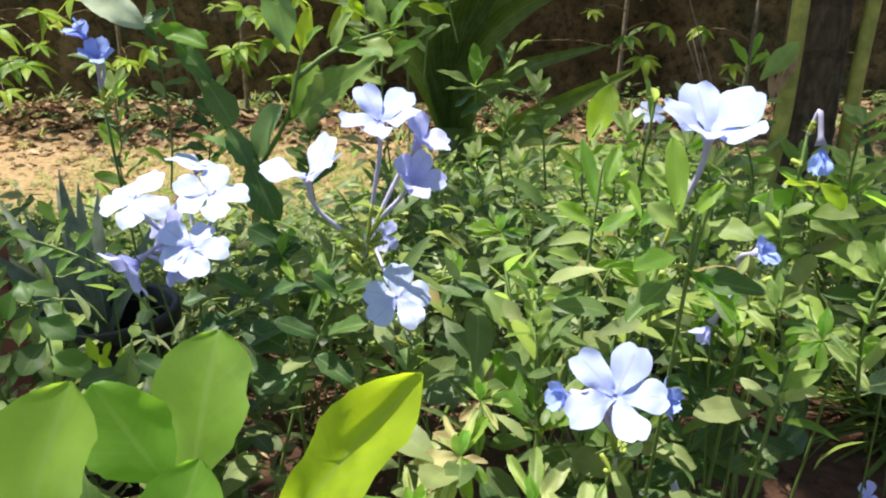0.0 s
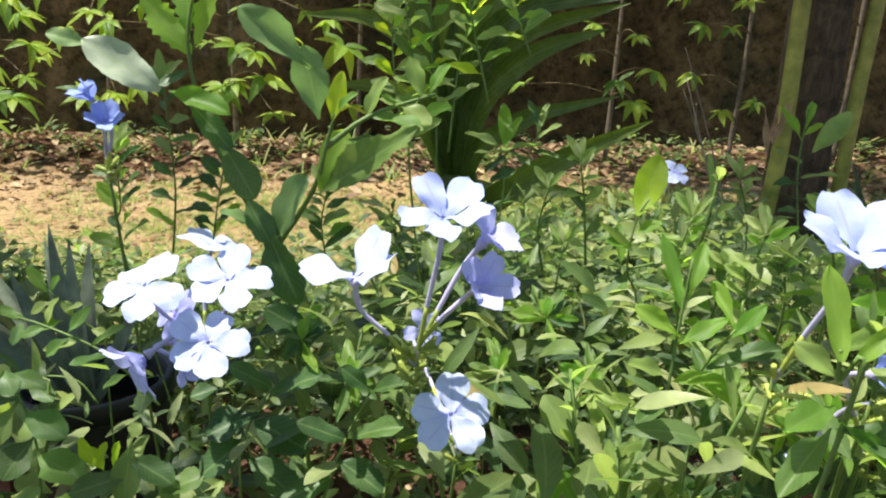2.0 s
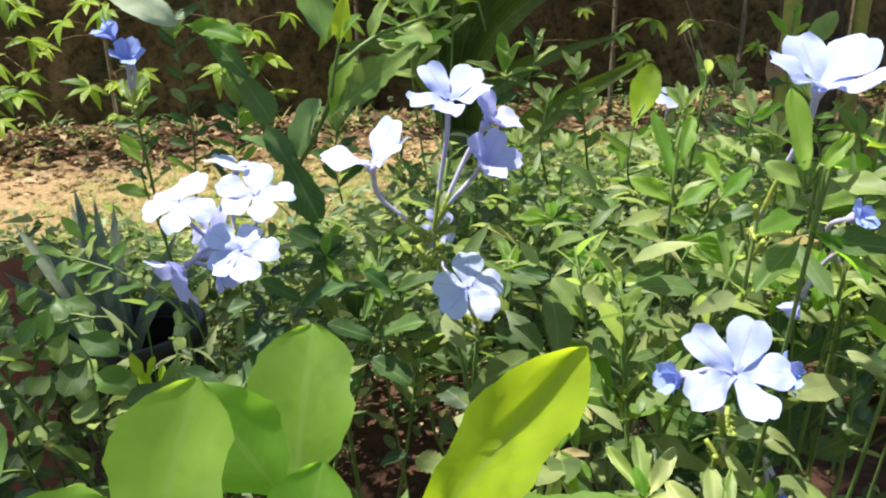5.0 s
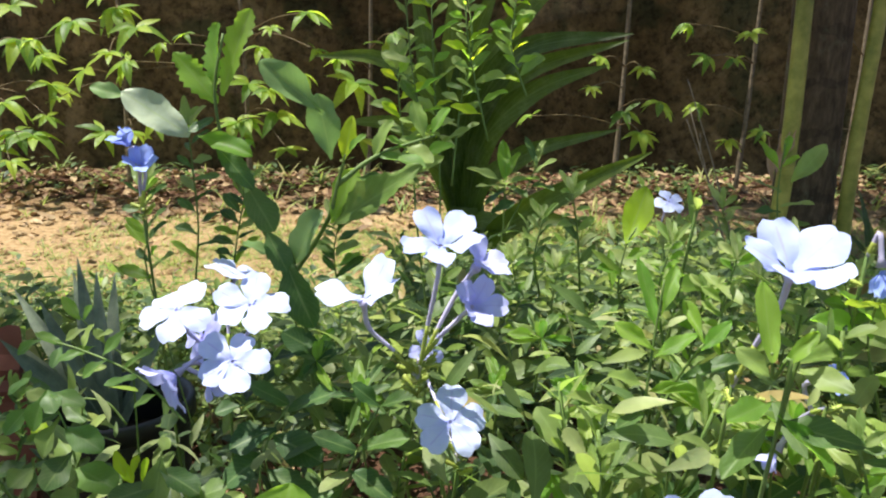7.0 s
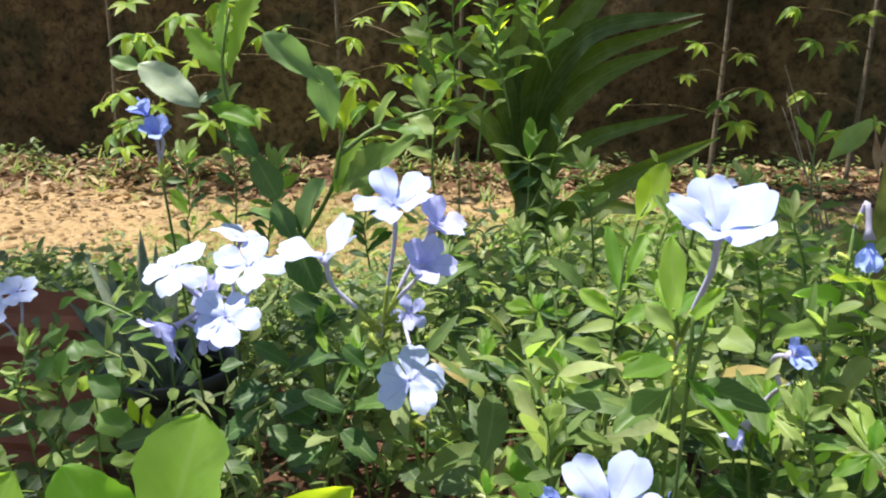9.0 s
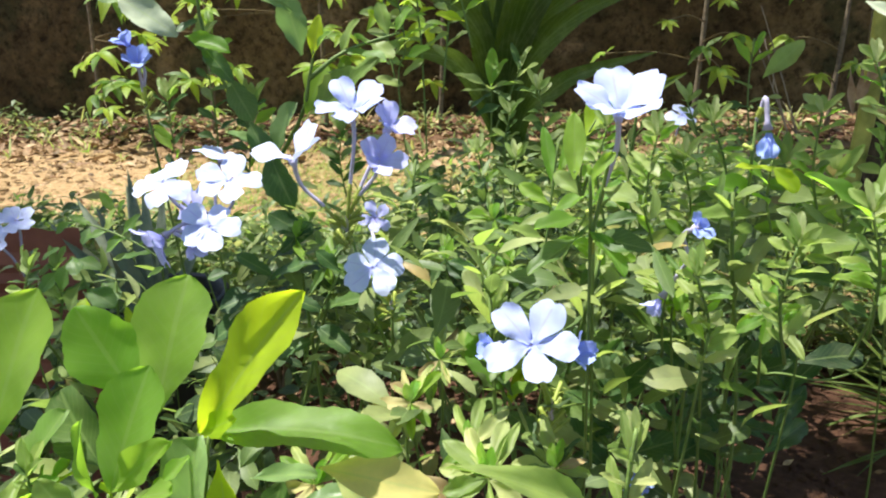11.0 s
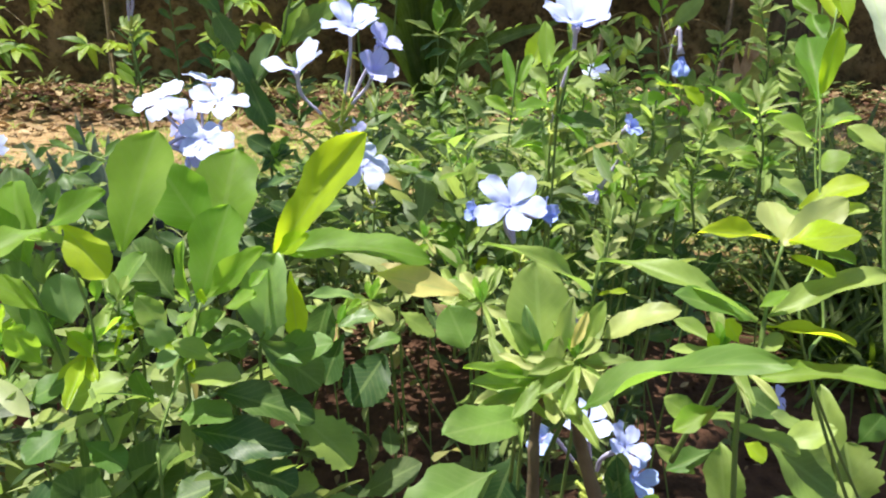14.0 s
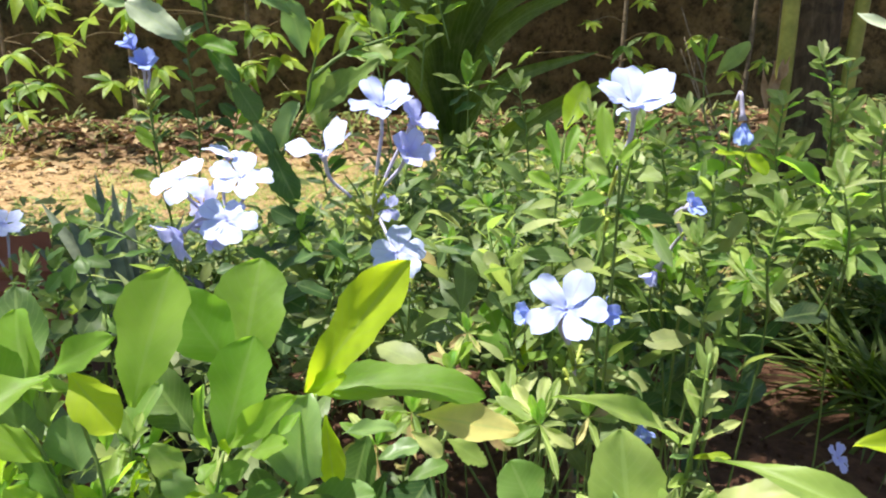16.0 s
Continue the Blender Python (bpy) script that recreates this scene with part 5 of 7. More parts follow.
plant = sprig("rosette of broad bright green plumbago leaves in the sun", (-0.05, 0.14), [[(-0.055, 0.090, 0.330), (-0.055, 0.094, 0.350), (-0.052, 0.098, 0.365)]], [
    (-0.051, 0.098, 0.366, -0.031, 0.090, 0.385, 0.0073, "l", "c"),
    (-0.053, 0.100, 0.364, -0.045, 0.108, 0.392, 0.0163, "l", "c"),
    (-0.055, 0.098, 0.364, -0.056, 0.094, 0.384, 0.0056, "l", "c"),
    (-0.051, 0.097, 0.365, -0.050, 0.094, 0.371, 0.0033, "y", "c"),
    (-0.056, 0.128, 0.368, -0.051, 0.143, 0.402, 0.0223, "l", "c"),
    (-0.067, 0.118, 0.357, -0.083, 0.125, 0.375, 0.0166, "g", "c"),
    (-0.055, 0.118, 0.379, -0.068, 0.120, 0.401, 0.0171, "l", "c"),
    (-0.067, 0.086, 0.385, -0.058, 0.094, 0.416, 0.0175, "l", "c"),
    (-0.035, 0.099, 0.351, -0.032, 0.096, 0.380, 0.0207, "p", "c"),
    (-0.046, 0.100, 0.363, -0.035, 0.095, 0.369, 0.0065, "l", "u"),
    (-0.054, 0.098, 0.363, -0.056, 0.090, 0.362, 0.0050, "l", "u"),
])
add_leaves(plant, [
    (-0.086, 0.112, 0.355, -0.077, 0.118, 0.374, 0.0112, "L", "c"),
    (-0.064, 0.100, 0.355, -0.071, 0.100, 0.366, 0.0080, "d", "c"),
    (-0.061, 0.100, 0.347, -0.068, 0.098, 0.359, 0.0077, "p", "c"),
    (-0.047, 0.092, 0.349, -0.057, 0.088, 0.358, 0.0066, "d", "u"),
    (-0.055, 0.098, 0.356, -0.045, 0.094, 0.364, 0.0057, "L", "c"),
    (-0.052, 0.096, 0.349, -0.038, 0.094, 0.357, 0.0080, "L", "u"),
    (-0.057, 0.095, 0.352, -0.063, 0.088, 0.350, 0.0068, "p", "u"),
    (-0.043, 0.103, 0.344, -0.047, 0.105, 0.355, 0.0076, "g", "c"),
], 11)
plant = sprig("plumbago shoot with one upright yellow leaf and drooping ones", (-0.03, 0.15), [[(-0.037, 0.100, 0.335), (-0.032, 0.101, 0.357), (-0.028, 0.101, 0.379)]], [
    (-0.031, 0.104, 0.378, -0.020, 0.098, 0.386, 0.0057, "y", "c"),
    (-0.031, 0.104, 0.378, -0.005, 0.097, 0.415, 0.0142, "y", "c"),
    (-0.029, 0.104, 0.378, 0.009, 0.100, 0.373, 0.0133, "l", "a"),
    (-0.003, 0.099, 0.374, 0.023, 0.102, 0.367, 0.0097, "v", "u"),
    (-0.026, 0.100, 0.374, -0.025, 0.098, 0.353, 0.0074, "y", "c"),
    (-0.024, 0.110, 0.362, -0.009, 0.118, 0.360, 0.0062, "p", "u"),
    (-0.018, 0.115, 0.358, -0.023, 0.110, 0.341, 0.0115, "g", "c"),
    (-0.016, 0.120, 0.347, -0.004, 0.122, 0.351, 0.0072, "p", "u"),
    (-0.032, 0.100, 0.375, -0.037, 0.095, 0.372, 0.0035, "l", "u"),
    (0.004, 0.125, 0.350, 0.016, 0.125, 0.341, 0.0066, "t", "u"),
    (-0.006, 0.120, 0.356, 0.003, 0.118, 0.349, 0.0053, "c", "u"),
])
add_leaves(plant, [
    (-0.013, 0.112, 0.348, -0.020, 0.105, 0.334, 0.0101, "k", "c"),
    (-0.002, 0.140, 0.326, -0.014, 0.130, 0.311, 0.0180, "k", "c"),
    (-0.008, 0.125, 0.336, 0.004, 0.130, 0.339, 0.0067, "L", "u"),
    (0.021, 0.130, 0.351, 0.033, 0.135, 0.353, 0.0056, "c", "u"),
    (0.015, 0.130, 0.351, 0.023, 0.128, 0.344, 0.0055, "x", "u"),
], 11)
plant = sprig("young yellow-green plumbago shoots with spreading leaves", (-0.11, 0.13), [[(-0.083, 0.095, 0.335), (-0.085, 0.096, 0.373), (-0.092, 0.098, 0.388)], [(-0.095, 0.100, 0.341), (-0.099, 0.100, 0.363), (-0.103, 0.100, 0.372)]], [
    (-0.092, 0.098, 0.388, -0.072, 0.092, 0.400, 0.0077, "l", "c"),
    (-0.087, 0.097, 0.389, -0.074, 0.090, 0.376, 0.0111, "y", "c"),
    (-0.092, 0.098, 0.387, -0.105, 0.085, 0.385, 0.0108, "l", "u"),
    (-0.094, 0.105, 0.355, -0.097, 0.108, 0.370, 0.0139, "p", "c"),
    (-0.112, 0.110, 0.351, -0.112, 0.115, 0.373, 0.0138, "g", "c"),
    (-0.097, 0.100, 0.348, -0.104, 0.100, 0.366, 0.0093, "L", "c"),
    (-0.083, 0.100, 0.364, -0.081, 0.100, 0.374, 0.0035, "l", "c"),
    (-0.099, 0.095, 0.347, -0.104, 0.090, 0.360, 0.0084, "l", "u"),
    (-0.114, 0.100, 0.380, -0.114, 0.112, 0.405, 0.0112, "y", "c"),
    (-0.115, 0.120, 0.370, -0.124, 0.140, 0.395, 0.0177, "g", "c"),
    (-0.115, 0.100, 0.383, -0.085, 0.095, 0.386, 0.0038, "d", "u"),
])
add_leaves(plant, [
    (-0.092, 0.098, 0.356, -0.082, 0.090, 0.353, 0.0054, "y", "u"),
    (-0.109, 0.110, 0.373, -0.118, 0.110, 0.391, 0.0135, "L", "c"),
    (-0.098, 0.100, 0.361, -0.109, 0.095, 0.374, 0.0089, "l", "u"),
    (-0.106, 0.110, 0.371, -0.115, 0.120, 0.396, 0.0182, "l", "c"),
], 11)
plant = sprig("broad plumbago leaves low in the bed, some pale or toothed", (-0.07, 0.10), [[(-0.061, 0.075, 0.311), (-0.062, 0.080, 0.329), (-0.058, 0.090, 0.345)], [(-0.041, 0.088, 0.324), (-0.043, 0.090, 0.336), (-0.049, 0.092, 0.344)]], [
    (-0.072, 0.088, 0.346, -0.087, 0.080, 0.343, 0.0145, "d", "u"),
    (-0.057, 0.090, 0.345, -0.039, 0.085, 0.349, 0.0092, "d", "u"),
    (-0.048, 0.088, 0.342, -0.018, 0.086, 0.336, 0.0131, "g", "u"),
    (-0.054, 0.085, 0.331, -0.024, 0.080, 0.328, 0.0116, "k", "u"),
    (-0.028, 0.092, 0.335, -0.007, 0.088, 0.317, 0.0144, "t", "u"),
    (-0.033, 0.085, 0.310, -0.019, 0.083, 0.315, 0.0093, "t", "u"),
    (-0.076, 0.075, 0.310, -0.087, 0.070, 0.325, 0.0156, "g", "u"),
    (-0.075, 0.080, 0.305, -0.060, 0.085, 0.326, 0.0186, "g", "c"),
    (-0.103, 0.075, 0.309, -0.083, 0.070, 0.321, 0.0153, "k", "u"),
    (-0.034, 0.095, 0.349, -0.014, 0.095, 0.354, 0.0117, "L", "u"),
    (-0.035, 0.094, 0.355, -0.017, 0.092, 0.341, 0.0134, "g", "c"),
])
add_leaves(plant, [
    (-0.070, 0.085, 0.337, -0.079, 0.080, 0.328, 0.0084, "d", "u"),
    (-0.087, 0.090, 0.346, -0.098, 0.085, 0.341, 0.0097, "L", "u"),
    (-0.087, 0.080, 0.335, -0.094, 0.070, 0.331, 0.0112, "L", "u"),
    (-0.059, 0.088, 0.334, -0.042, 0.082, 0.339, 0.0100, "L", "u"),
    (-0.043, 0.078, 0.319, -0.056, 0.072, 0.317, 0.0135, "g", "u"),
    (-0.039, 0.080, 0.322, -0.023, 0.078, 0.317, 0.0126, "k", "u"),
    (-0.020, 0.090, 0.302, -0.006, 0.088, 0.298, 0.0107, "g", "u"),
    (-0.099, 0.088, 0.347, -0.107, 0.080, 0.343, 0.0109, "g", "u"),
    (-0.082, 0.080, 0.330, -0.070, 0.076, 0.325, 0.0087, "L", "u"),
    (-0.067, 0.092, 0.335, -0.071, 0.090, 0.346, 0.0077, "L", "c"),
], 11)
plant = sprig("woody plumbago shoot with cream-tipped young leaves and an oval leaf", (0.06, 0.10), [[(0.040, 0.055, 0.321), (0.039, 0.053, 0.352), (0.041, 0.052, 0.367)], [(0.061, 0.070, 0.316), (0.053, 0.065, 0.341), (0.048, 0.056, 0.359)]], [
    (0.040, 0.056, 0.369, 0.039, 0.066, 0.390, 0.0149, "d", "c"),
    (0.040, 0.052, 0.368, 0.032, 0.050, 0.382, 0.0041, "d", "c"),
    (0.040, 0.052, 0.368, 0.035, 0.052, 0.384, 0.0036, "p", "c"),
    (0.042, 0.050, 0.371, 0.045, 0.050, 0.388, 0.0040, "s", "c"),
    (0.044, 0.050, 0.372, 0.051, 0.047, 0.379, 0.0048, "c", "u"),
    (0.045, 0.050, 0.369, 0.052, 0.046, 0.374, 0.0046, "c", "u"),
    (0.041, 0.049, 0.370, 0.042, 0.047, 0.380, 0.0040, "c", "c"),
    (0.040, 0.052, 0.366, 0.022, 0.048, 0.373, 0.0034, "l", "u"),
    (0.039, 0.052, 0.364, 0.024, 0.047, 0.370, 0.0041, "d", "u"),
    (0.047, 0.050, 0.375, 0.052, 0.050, 0.387, 0.0043, "d", "c"),
    (0.045, 0.049, 0.375, 0.048, 0.048, 0.385, 0.0026, "v", "c"),
], woody=0.0016)
add_leaves(plant, [
    (0.055, 0.060, 0.373, 0.069, 0.055, 0.381, 0.0074, "c", "a"),
    (0.035, 0.045, 0.361, 0.017, 0.030, 0.367, 0.0110, "L", "u"),
    (0.029, 0.042, 0.349, 0.009, 0.028, 0.348, 0.0139, "L", "u"),
    (0.059, 0.088, 0.371, 0.034, 0.074, 0.389, 0.0056, "d", "a"),
    (0.024, 0.080, 0.360, 0.019, 0.085, 0.370, 0.0119, "L", "c"),
    (0.036, 0.065, 0.336, 0.031, 0.060, 0.324, 0.0134, "k", "c"),
    (0.045, 0.032, 0.371, 0.062, 0.008, 0.395, 0.0083, "L", "a"),
    (0.041, 0.051, 0.363, 0.047, 0.046, 0.360, 0.0040, "y", "u"),
    (0.068, 0.080, 0.313, 0.071, 0.085, 0.323, 0.0067, "g", "c"),
    (0.072, 0.080, 0.302, 0.068, 0.080, 0.323, 0.0085, "k", "c"),
    (0.076, 0.080, 0.302, 0.081, 0.080, 0.312, 0.0066, "l", "c"),
], 11)
add_leaves(plant, [
    (0.037, 0.052, 0.364, 0.031, 0.047, 0.363, 0.0049, "d", "u"),
], 22)
plant = sprig("slender plumbago spike with small narrow upright leaves", (0.07, 0.12), [[(0.054, 0.070, 0.372), (0.057, 0.073, 0.386), (0.059, 0.076, 0.401)]], [
    (0.056, 0.072, 0.383, 0.049, 0.070, 0.389, 0.0023, "c", "u"),
    (0.057, 0.072, 0.383, 0.064, 0.070, 0.389, 0.0023, "c", "u"),
    (0.057, 0.073, 0.387, 0.055, 0.077, 0.395, 0.0024, "d", "c"),
    (0.058, 0.073, 0.388, 0.062, 0.077, 0.395, 0.0023, "c", "c"),
    (0.058, 0.075, 0.396, 0.057, 0.078, 0.403, 0.0018, "s", "c"),
    (0.059, 0.075, 0.397, 0.061, 0.078, 0.402, 0.0016, "s", "c"),
    (0.056, 0.072, 0.379, 0.050, 0.068, 0.382, 0.0021, "p", "u"),
    (0.056, 0.072, 0.379, 0.062, 0.068, 0.382, 0.0022, "y", "u"),
    (0.056, 0.071, 0.376, 0.050, 0.067, 0.376, 0.0022, "d", "u"),
    (0.058, 0.074, 0.391, 0.053, 0.072, 0.395, 0.0017, "c", "u"),
    (0.058, 0.074, 0.392, 0.062, 0.072, 0.394, 0.0017, "c", "u"),
])
add_leaves(plant, [
    (0.059, 0.075, 0.395, 0.055, 0.073, 0.399, 0.0015, "s", "u"),
    (0.057, 0.072, 0.385, 0.052, 0.068, 0.385, 0.0019, "d", "u"),
    (0.058, 0.073, 0.389, 0.060, 0.070, 0.392, 0.0016, "s", "u"),
    (0.055, 0.071, 0.374, 0.059, 0.067, 0.375, 0.0020, "c", "u"),
    (0.059, 0.076, 0.399, 0.059, 0.078, 0.404, 0.0016, "s", "c"),
], 11)
plant = sprig("plumbago shoot with pale upper leaves and long arching ones", (0.12, 0.09), [[(0.073, 0.025, 0.368), (0.076, 0.028, 0.386), (0.077, 0.030, 0.397), (0.079, 0.032, 0.406)], [(0.076, 0.028, 0.386), (0.071, 0.029, 0.375), (0.061, 0.030, 0.368)]], [
    (0.079, 0.032, 0.406, 0.092, 0.036, 0.414, 0.0066, "c", "c"),
    (0.079, 0.032, 0.406, 0.079, 0.040, 0.413, 0.0070, "c", "c"),
    (0.078, 0.032, 0.407, 0.063, 0.030, 0.411, 0.0033, "y", "u"),
    (0.080, 0.032, 0.407, 0.092, 0.030, 0.409, 0.0067, "y", "u"),
    (0.081, 0.032, 0.404, 0.088, 0.028, 0.402, 0.0041, "y", "u"),
    (0.073, 0.025, 0.394, 0.049, 0.038, 0.398, 0.0048, "d", "a"),
    (0.074, 0.029, 0.393, 0.058, 0.026, 0.399, 0.0072, "L", "u"),
    (0.077, 0.029, 0.393, 0.097, 0.027, 0.400, 0.0055, "d", "a"),
    (0.077, 0.029, 0.391, 0.093, 0.025, 0.391, 0.0037, "y", "u"),
    (0.075, 0.027, 0.381, 0.096, 0.020, 0.381, 0.0053, "l", "a"),
    (0.073, 0.030, 0.387, 0.070, 0.030, 0.392, 0.0037, "y", "c"),
], woody=0.0005)
add_leaves(plant, [
    (0.071, 0.029, 0.374, 0.061, 0.026, 0.371, 0.0048, "l", "u"),
    (0.069, 0.030, 0.369, 0.060, 0.030, 0.375, 0.0056, "d", "c"),
    (0.074, 0.030, 0.369, 0.089, 0.028, 0.364, 0.0049, "d", "u"),
    (0.076, 0.028, 0.386, 0.080, 0.028, 0.390, 0.0033, "d", "c"),
    (0.075, 0.029, 0.395, 0.079, 0.027, 0.399, 0.0027, "l", "u"),
    (0.069, 0.030, 0.385, 0.067, 0.030, 0.389, 0.0028, "y", "c"),
], 11)
plant = sprig("pale broad plumbago leaves over dark soil, some toothed", (0.13, 0.15), [[(0.153, 0.115, 0.271), (0.143, 0.112, 0.297), (0.137, 0.110, 0.309)], [(0.166, 0.120, 0.267), (0.160, 0.120, 0.288), (0.156, 0.120, 0.302)]], [
    (0.132, 0.110, 0.309, 0.147, 0.105, 0.318, 0.0094, "d", "u"),
    (0.171, 0.120, 0.269, 0.167, 0.125, 0.298, 0.0225, "t", "c"),
    (0.160, 0.120, 0.287, 0.156, 0.130, 0.319, 0.0094, "d", "c"),
    (0.129, 0.110, 0.308, 0.152, 0.105, 0.292, 0.0197, "g", "u"),
    (0.142, 0.110, 0.296, 0.161, 0.100, 0.284, 0.0181, "g", "u"),
    (0.113, 0.100, 0.285, 0.108, 0.100, 0.313, 0.0122, "d", "c"),
    (0.125, 0.120, 0.311, 0.097, 0.115, 0.318, 0.0064, "d", "u"),
    (0.123, 0.100, 0.292, 0.145, 0.095, 0.288, 0.0152, "p", "u"),
    (0.120, 0.110, 0.309, 0.126, 0.105, 0.306, 0.0088, "y", "u"),
    (0.147, 0.120, 0.307, 0.132, 0.118, 0.315, 0.0085, "d", "u"),
    (0.166, 0.120, 0.302, 0.173, 0.120, 0.313, 0.0099, "L", "c"),
])
add_leaves(plant, [
    (0.116, 0.120, 0.299, 0.097, 0.115, 0.296, 0.0074, "L", "u"),
    (0.109, 0.120, 0.289, 0.094, 0.120, 0.301, 0.0062, "d", "c"),
    (0.143, 0.130, 0.305, 0.130, 0.135, 0.314, 0.0110, "g", "c"),
], 11)
plant = sprig("tall plumbago shoot with yellow-green tip leaves", (0.34, 0.16), [[(0.110, 0.062, 0.357), (0.110, 0.073, 0.392), (0.109, 0.082, 0.418), (0.114, 0.092, 0.449)]], [
    (0.114, 0.091, 0.445, 0.112, 0.103, 0.457, 0.0072, "y", "c"),
    (0.114, 0.092, 0.446, 0.121, 0.100, 0.458, 0.0071, "l", "c"),
    (0.112, 0.087, 0.433, 0.122, 0.097, 0.441, 0.0072, "d", "c"),
    (0.110, 0.085, 0.426, 0.102, 0.085, 0.438, 0.0058, "l", "c"),
    (0.110, 0.083, 0.420, 0.122, 0.091, 0.425, 0.0067, "d", "c"),
    (0.109, 0.081, 0.416, 0.099, 0.083, 0.423, 0.0058, "l", "u"),
    (0.109, 0.079, 0.410, 0.115, 0.076, 0.414, 0.0074, "l", "u"),
    (0.109, 0.077, 0.402, 0.099, 0.075, 0.408, 0.0069, "d", "u"),
    (0.111, 0.089, 0.438, 0.111, 0.098, 0.447, 0.0048, "l", "c"),
], woody=0.00035)
plant = sprig("plumbago shoot with a large pale leaf and yellow tips", (0.32, 0.10), [[(0.096, 0.031, 0.362), (0.094, 0.039, 0.387), (0.093, 0.046, 0.408), (0.093, 0.054, 0.430)], [(0.104, 0.032, 0.381), (0.103, 0.042, 0.411), (0.105, 0.052, 0.438)]], [
    (0.105, 0.051, 0.437, 0.105, 0.066, 0.453, 0.0067, "w", "c"),
    (0.099, 0.059, 0.443, 0.098, 0.066, 0.454, 0.0043, "y", "c"),
    (0.093, 0.054, 0.429, 0.096, 0.069, 0.444, 0.0065, "l", "c"),
    (0.093, 0.054, 0.431, 0.095, 0.055, 0.444, 0.0042, "y", "c"),
    (0.089, 0.047, 0.409, 0.100, 0.044, 0.416, 0.0068, "y", "u"),
    (0.089, 0.044, 0.406, 0.099, 0.041, 0.412, 0.0053, "d", "u"),
    (0.093, 0.046, 0.406, 0.081, 0.042, 0.411, 0.0056, "d", "u"),
    (0.093, 0.051, 0.420, 0.085, 0.052, 0.424, 0.0036, "d", "u"),
    (0.093, 0.052, 0.424, 0.098, 0.048, 0.428, 0.0037, "l", "u"),
    (0.104, 0.046, 0.421, 0.098, 0.051, 0.425, 0.0057, "d", "c"),
    (0.104, 0.047, 0.426, 0.114, 0.058, 0.435, 0.0052, "l", "c"),
    (0.093, 0.044, 0.401, 0.098, 0.039, 0.401, 0.0047, "l", "u"),
], woody=0.00035)
plant = sprig("tall plumbago shoot with ragged grey and bright yellow-green leaves", (-0.07, 0.36), [[(-0.081, 0.312, 0.390), (-0.094, 0.306, 0.420), (-0.106, 0.302, 0.449), (-0.110, 0.300, 0.478), (-0.105, 0.300, 0.502)], [(-0.088, 0.314, 0.394), (-0.069, 0.312, 0.423), (-0.063, 0.310, 0.441), (-0.059, 0.308, 0.454)], [(-0.063, 0.310, 0.441), (-0.046, 0.315, 0.453), (-0.021, 0.325, 0.461)]], [
    (-0.060, 0.308, 0.451, -0.056, 0.310, 0.470, 0.0071, "y", "c"),
    (-0.065, 0.308, 0.452, -0.069, 0.302, 0.479, 0.0136, "p", "c"),
    (-0.067, 0.303, 0.471, -0.090, 0.296, 0.493, 0.0121, "p", "c"),
    (-0.068, 0.311, 0.421, -0.027, 0.300, 0.451, 0.0127, "b", "c"),
    (-0.066, 0.310, 0.424, -0.056, 0.315, 0.448, 0.0121, "l", "c"),
    (-0.083, 0.310, 0.404, -0.073, 0.305, 0.431, 0.0161, "p", "c"),
    (-0.121, 0.299, 0.462, -0.145, 0.295, 0.480, 0.0151, "w", "c"),
    (-0.143, 0.296, 0.477, -0.156, 0.292, 0.482, 0.0074, "p", "c"),
    (-0.118, 0.300, 0.462, -0.095, 0.292, 0.457, 0.0094, "l", "c"),
    (-0.109, 0.300, 0.475, -0.125, 0.300, 0.495, 0.0111, "j", "c"),
    (-0.107, 0.300, 0.478, -0.097, 0.310, 0.514, 0.0111, "j", "c"),
], woody=0.0009)
add_leaves(plant, [
    (-0.109, 0.300, 0.480, -0.111, 0.305, 0.508, 0.0092, "j", "c"),
    (-0.111, 0.301, 0.458, -0.095, 0.295, 0.441, 0.0085, "k", "c"),
    (-0.101, 0.303, 0.443, -0.088, 0.297, 0.423, 0.0129, "g", "c"),
    (-0.107, 0.301, 0.451, -0.097, 0.300, 0.461, 0.0072, "l", "c"),
    (-0.111, 0.300, 0.469, -0.120, 0.295, 0.464, 0.0057, "k", "c"),
    (-0.094, 0.306, 0.422, -0.084, 0.300, 0.405, 0.0107, "k", "c"),
    (-0.088, 0.310, 0.411, -0.075, 0.300, 0.378, 0.0148, "k", "c"),
    (-0.055, 0.312, 0.444, -0.040, 0.310, 0.441, 0.0081, "g", "u"),
    (-0.046, 0.315, 0.453, -0.025, 0.310, 0.450, 0.0105, "L", "u"),
    (-0.048, 0.315, 0.451, -0.041, 0.318, 0.469, 0.0073, "d", "c"),
    (-0.034, 0.320, 0.457, -0.022, 0.315, 0.450, 0.0087, "g", "u"),
], 11)
add_leaves(plant, [
    (-0.026, 0.323, 0.459, -0.031, 0.326, 0.476, 0.0074, "d", "c"),
    (-0.023, 0.325, 0.461, -0.016, 0.328, 0.474, 0.0065, "l", "c"),
    (-0.034, 0.320, 0.456, -0.042, 0.318, 0.461, 0.0063, "l", "u"),
    (-0.090, 0.308, 0.409, -0.102, 0.300, 0.418, 0.0098, "p", "u"),
    (-0.058, 0.308, 0.455, -0.051, 0.305, 0.463, 0.0047, "L", "c"),
], 22)
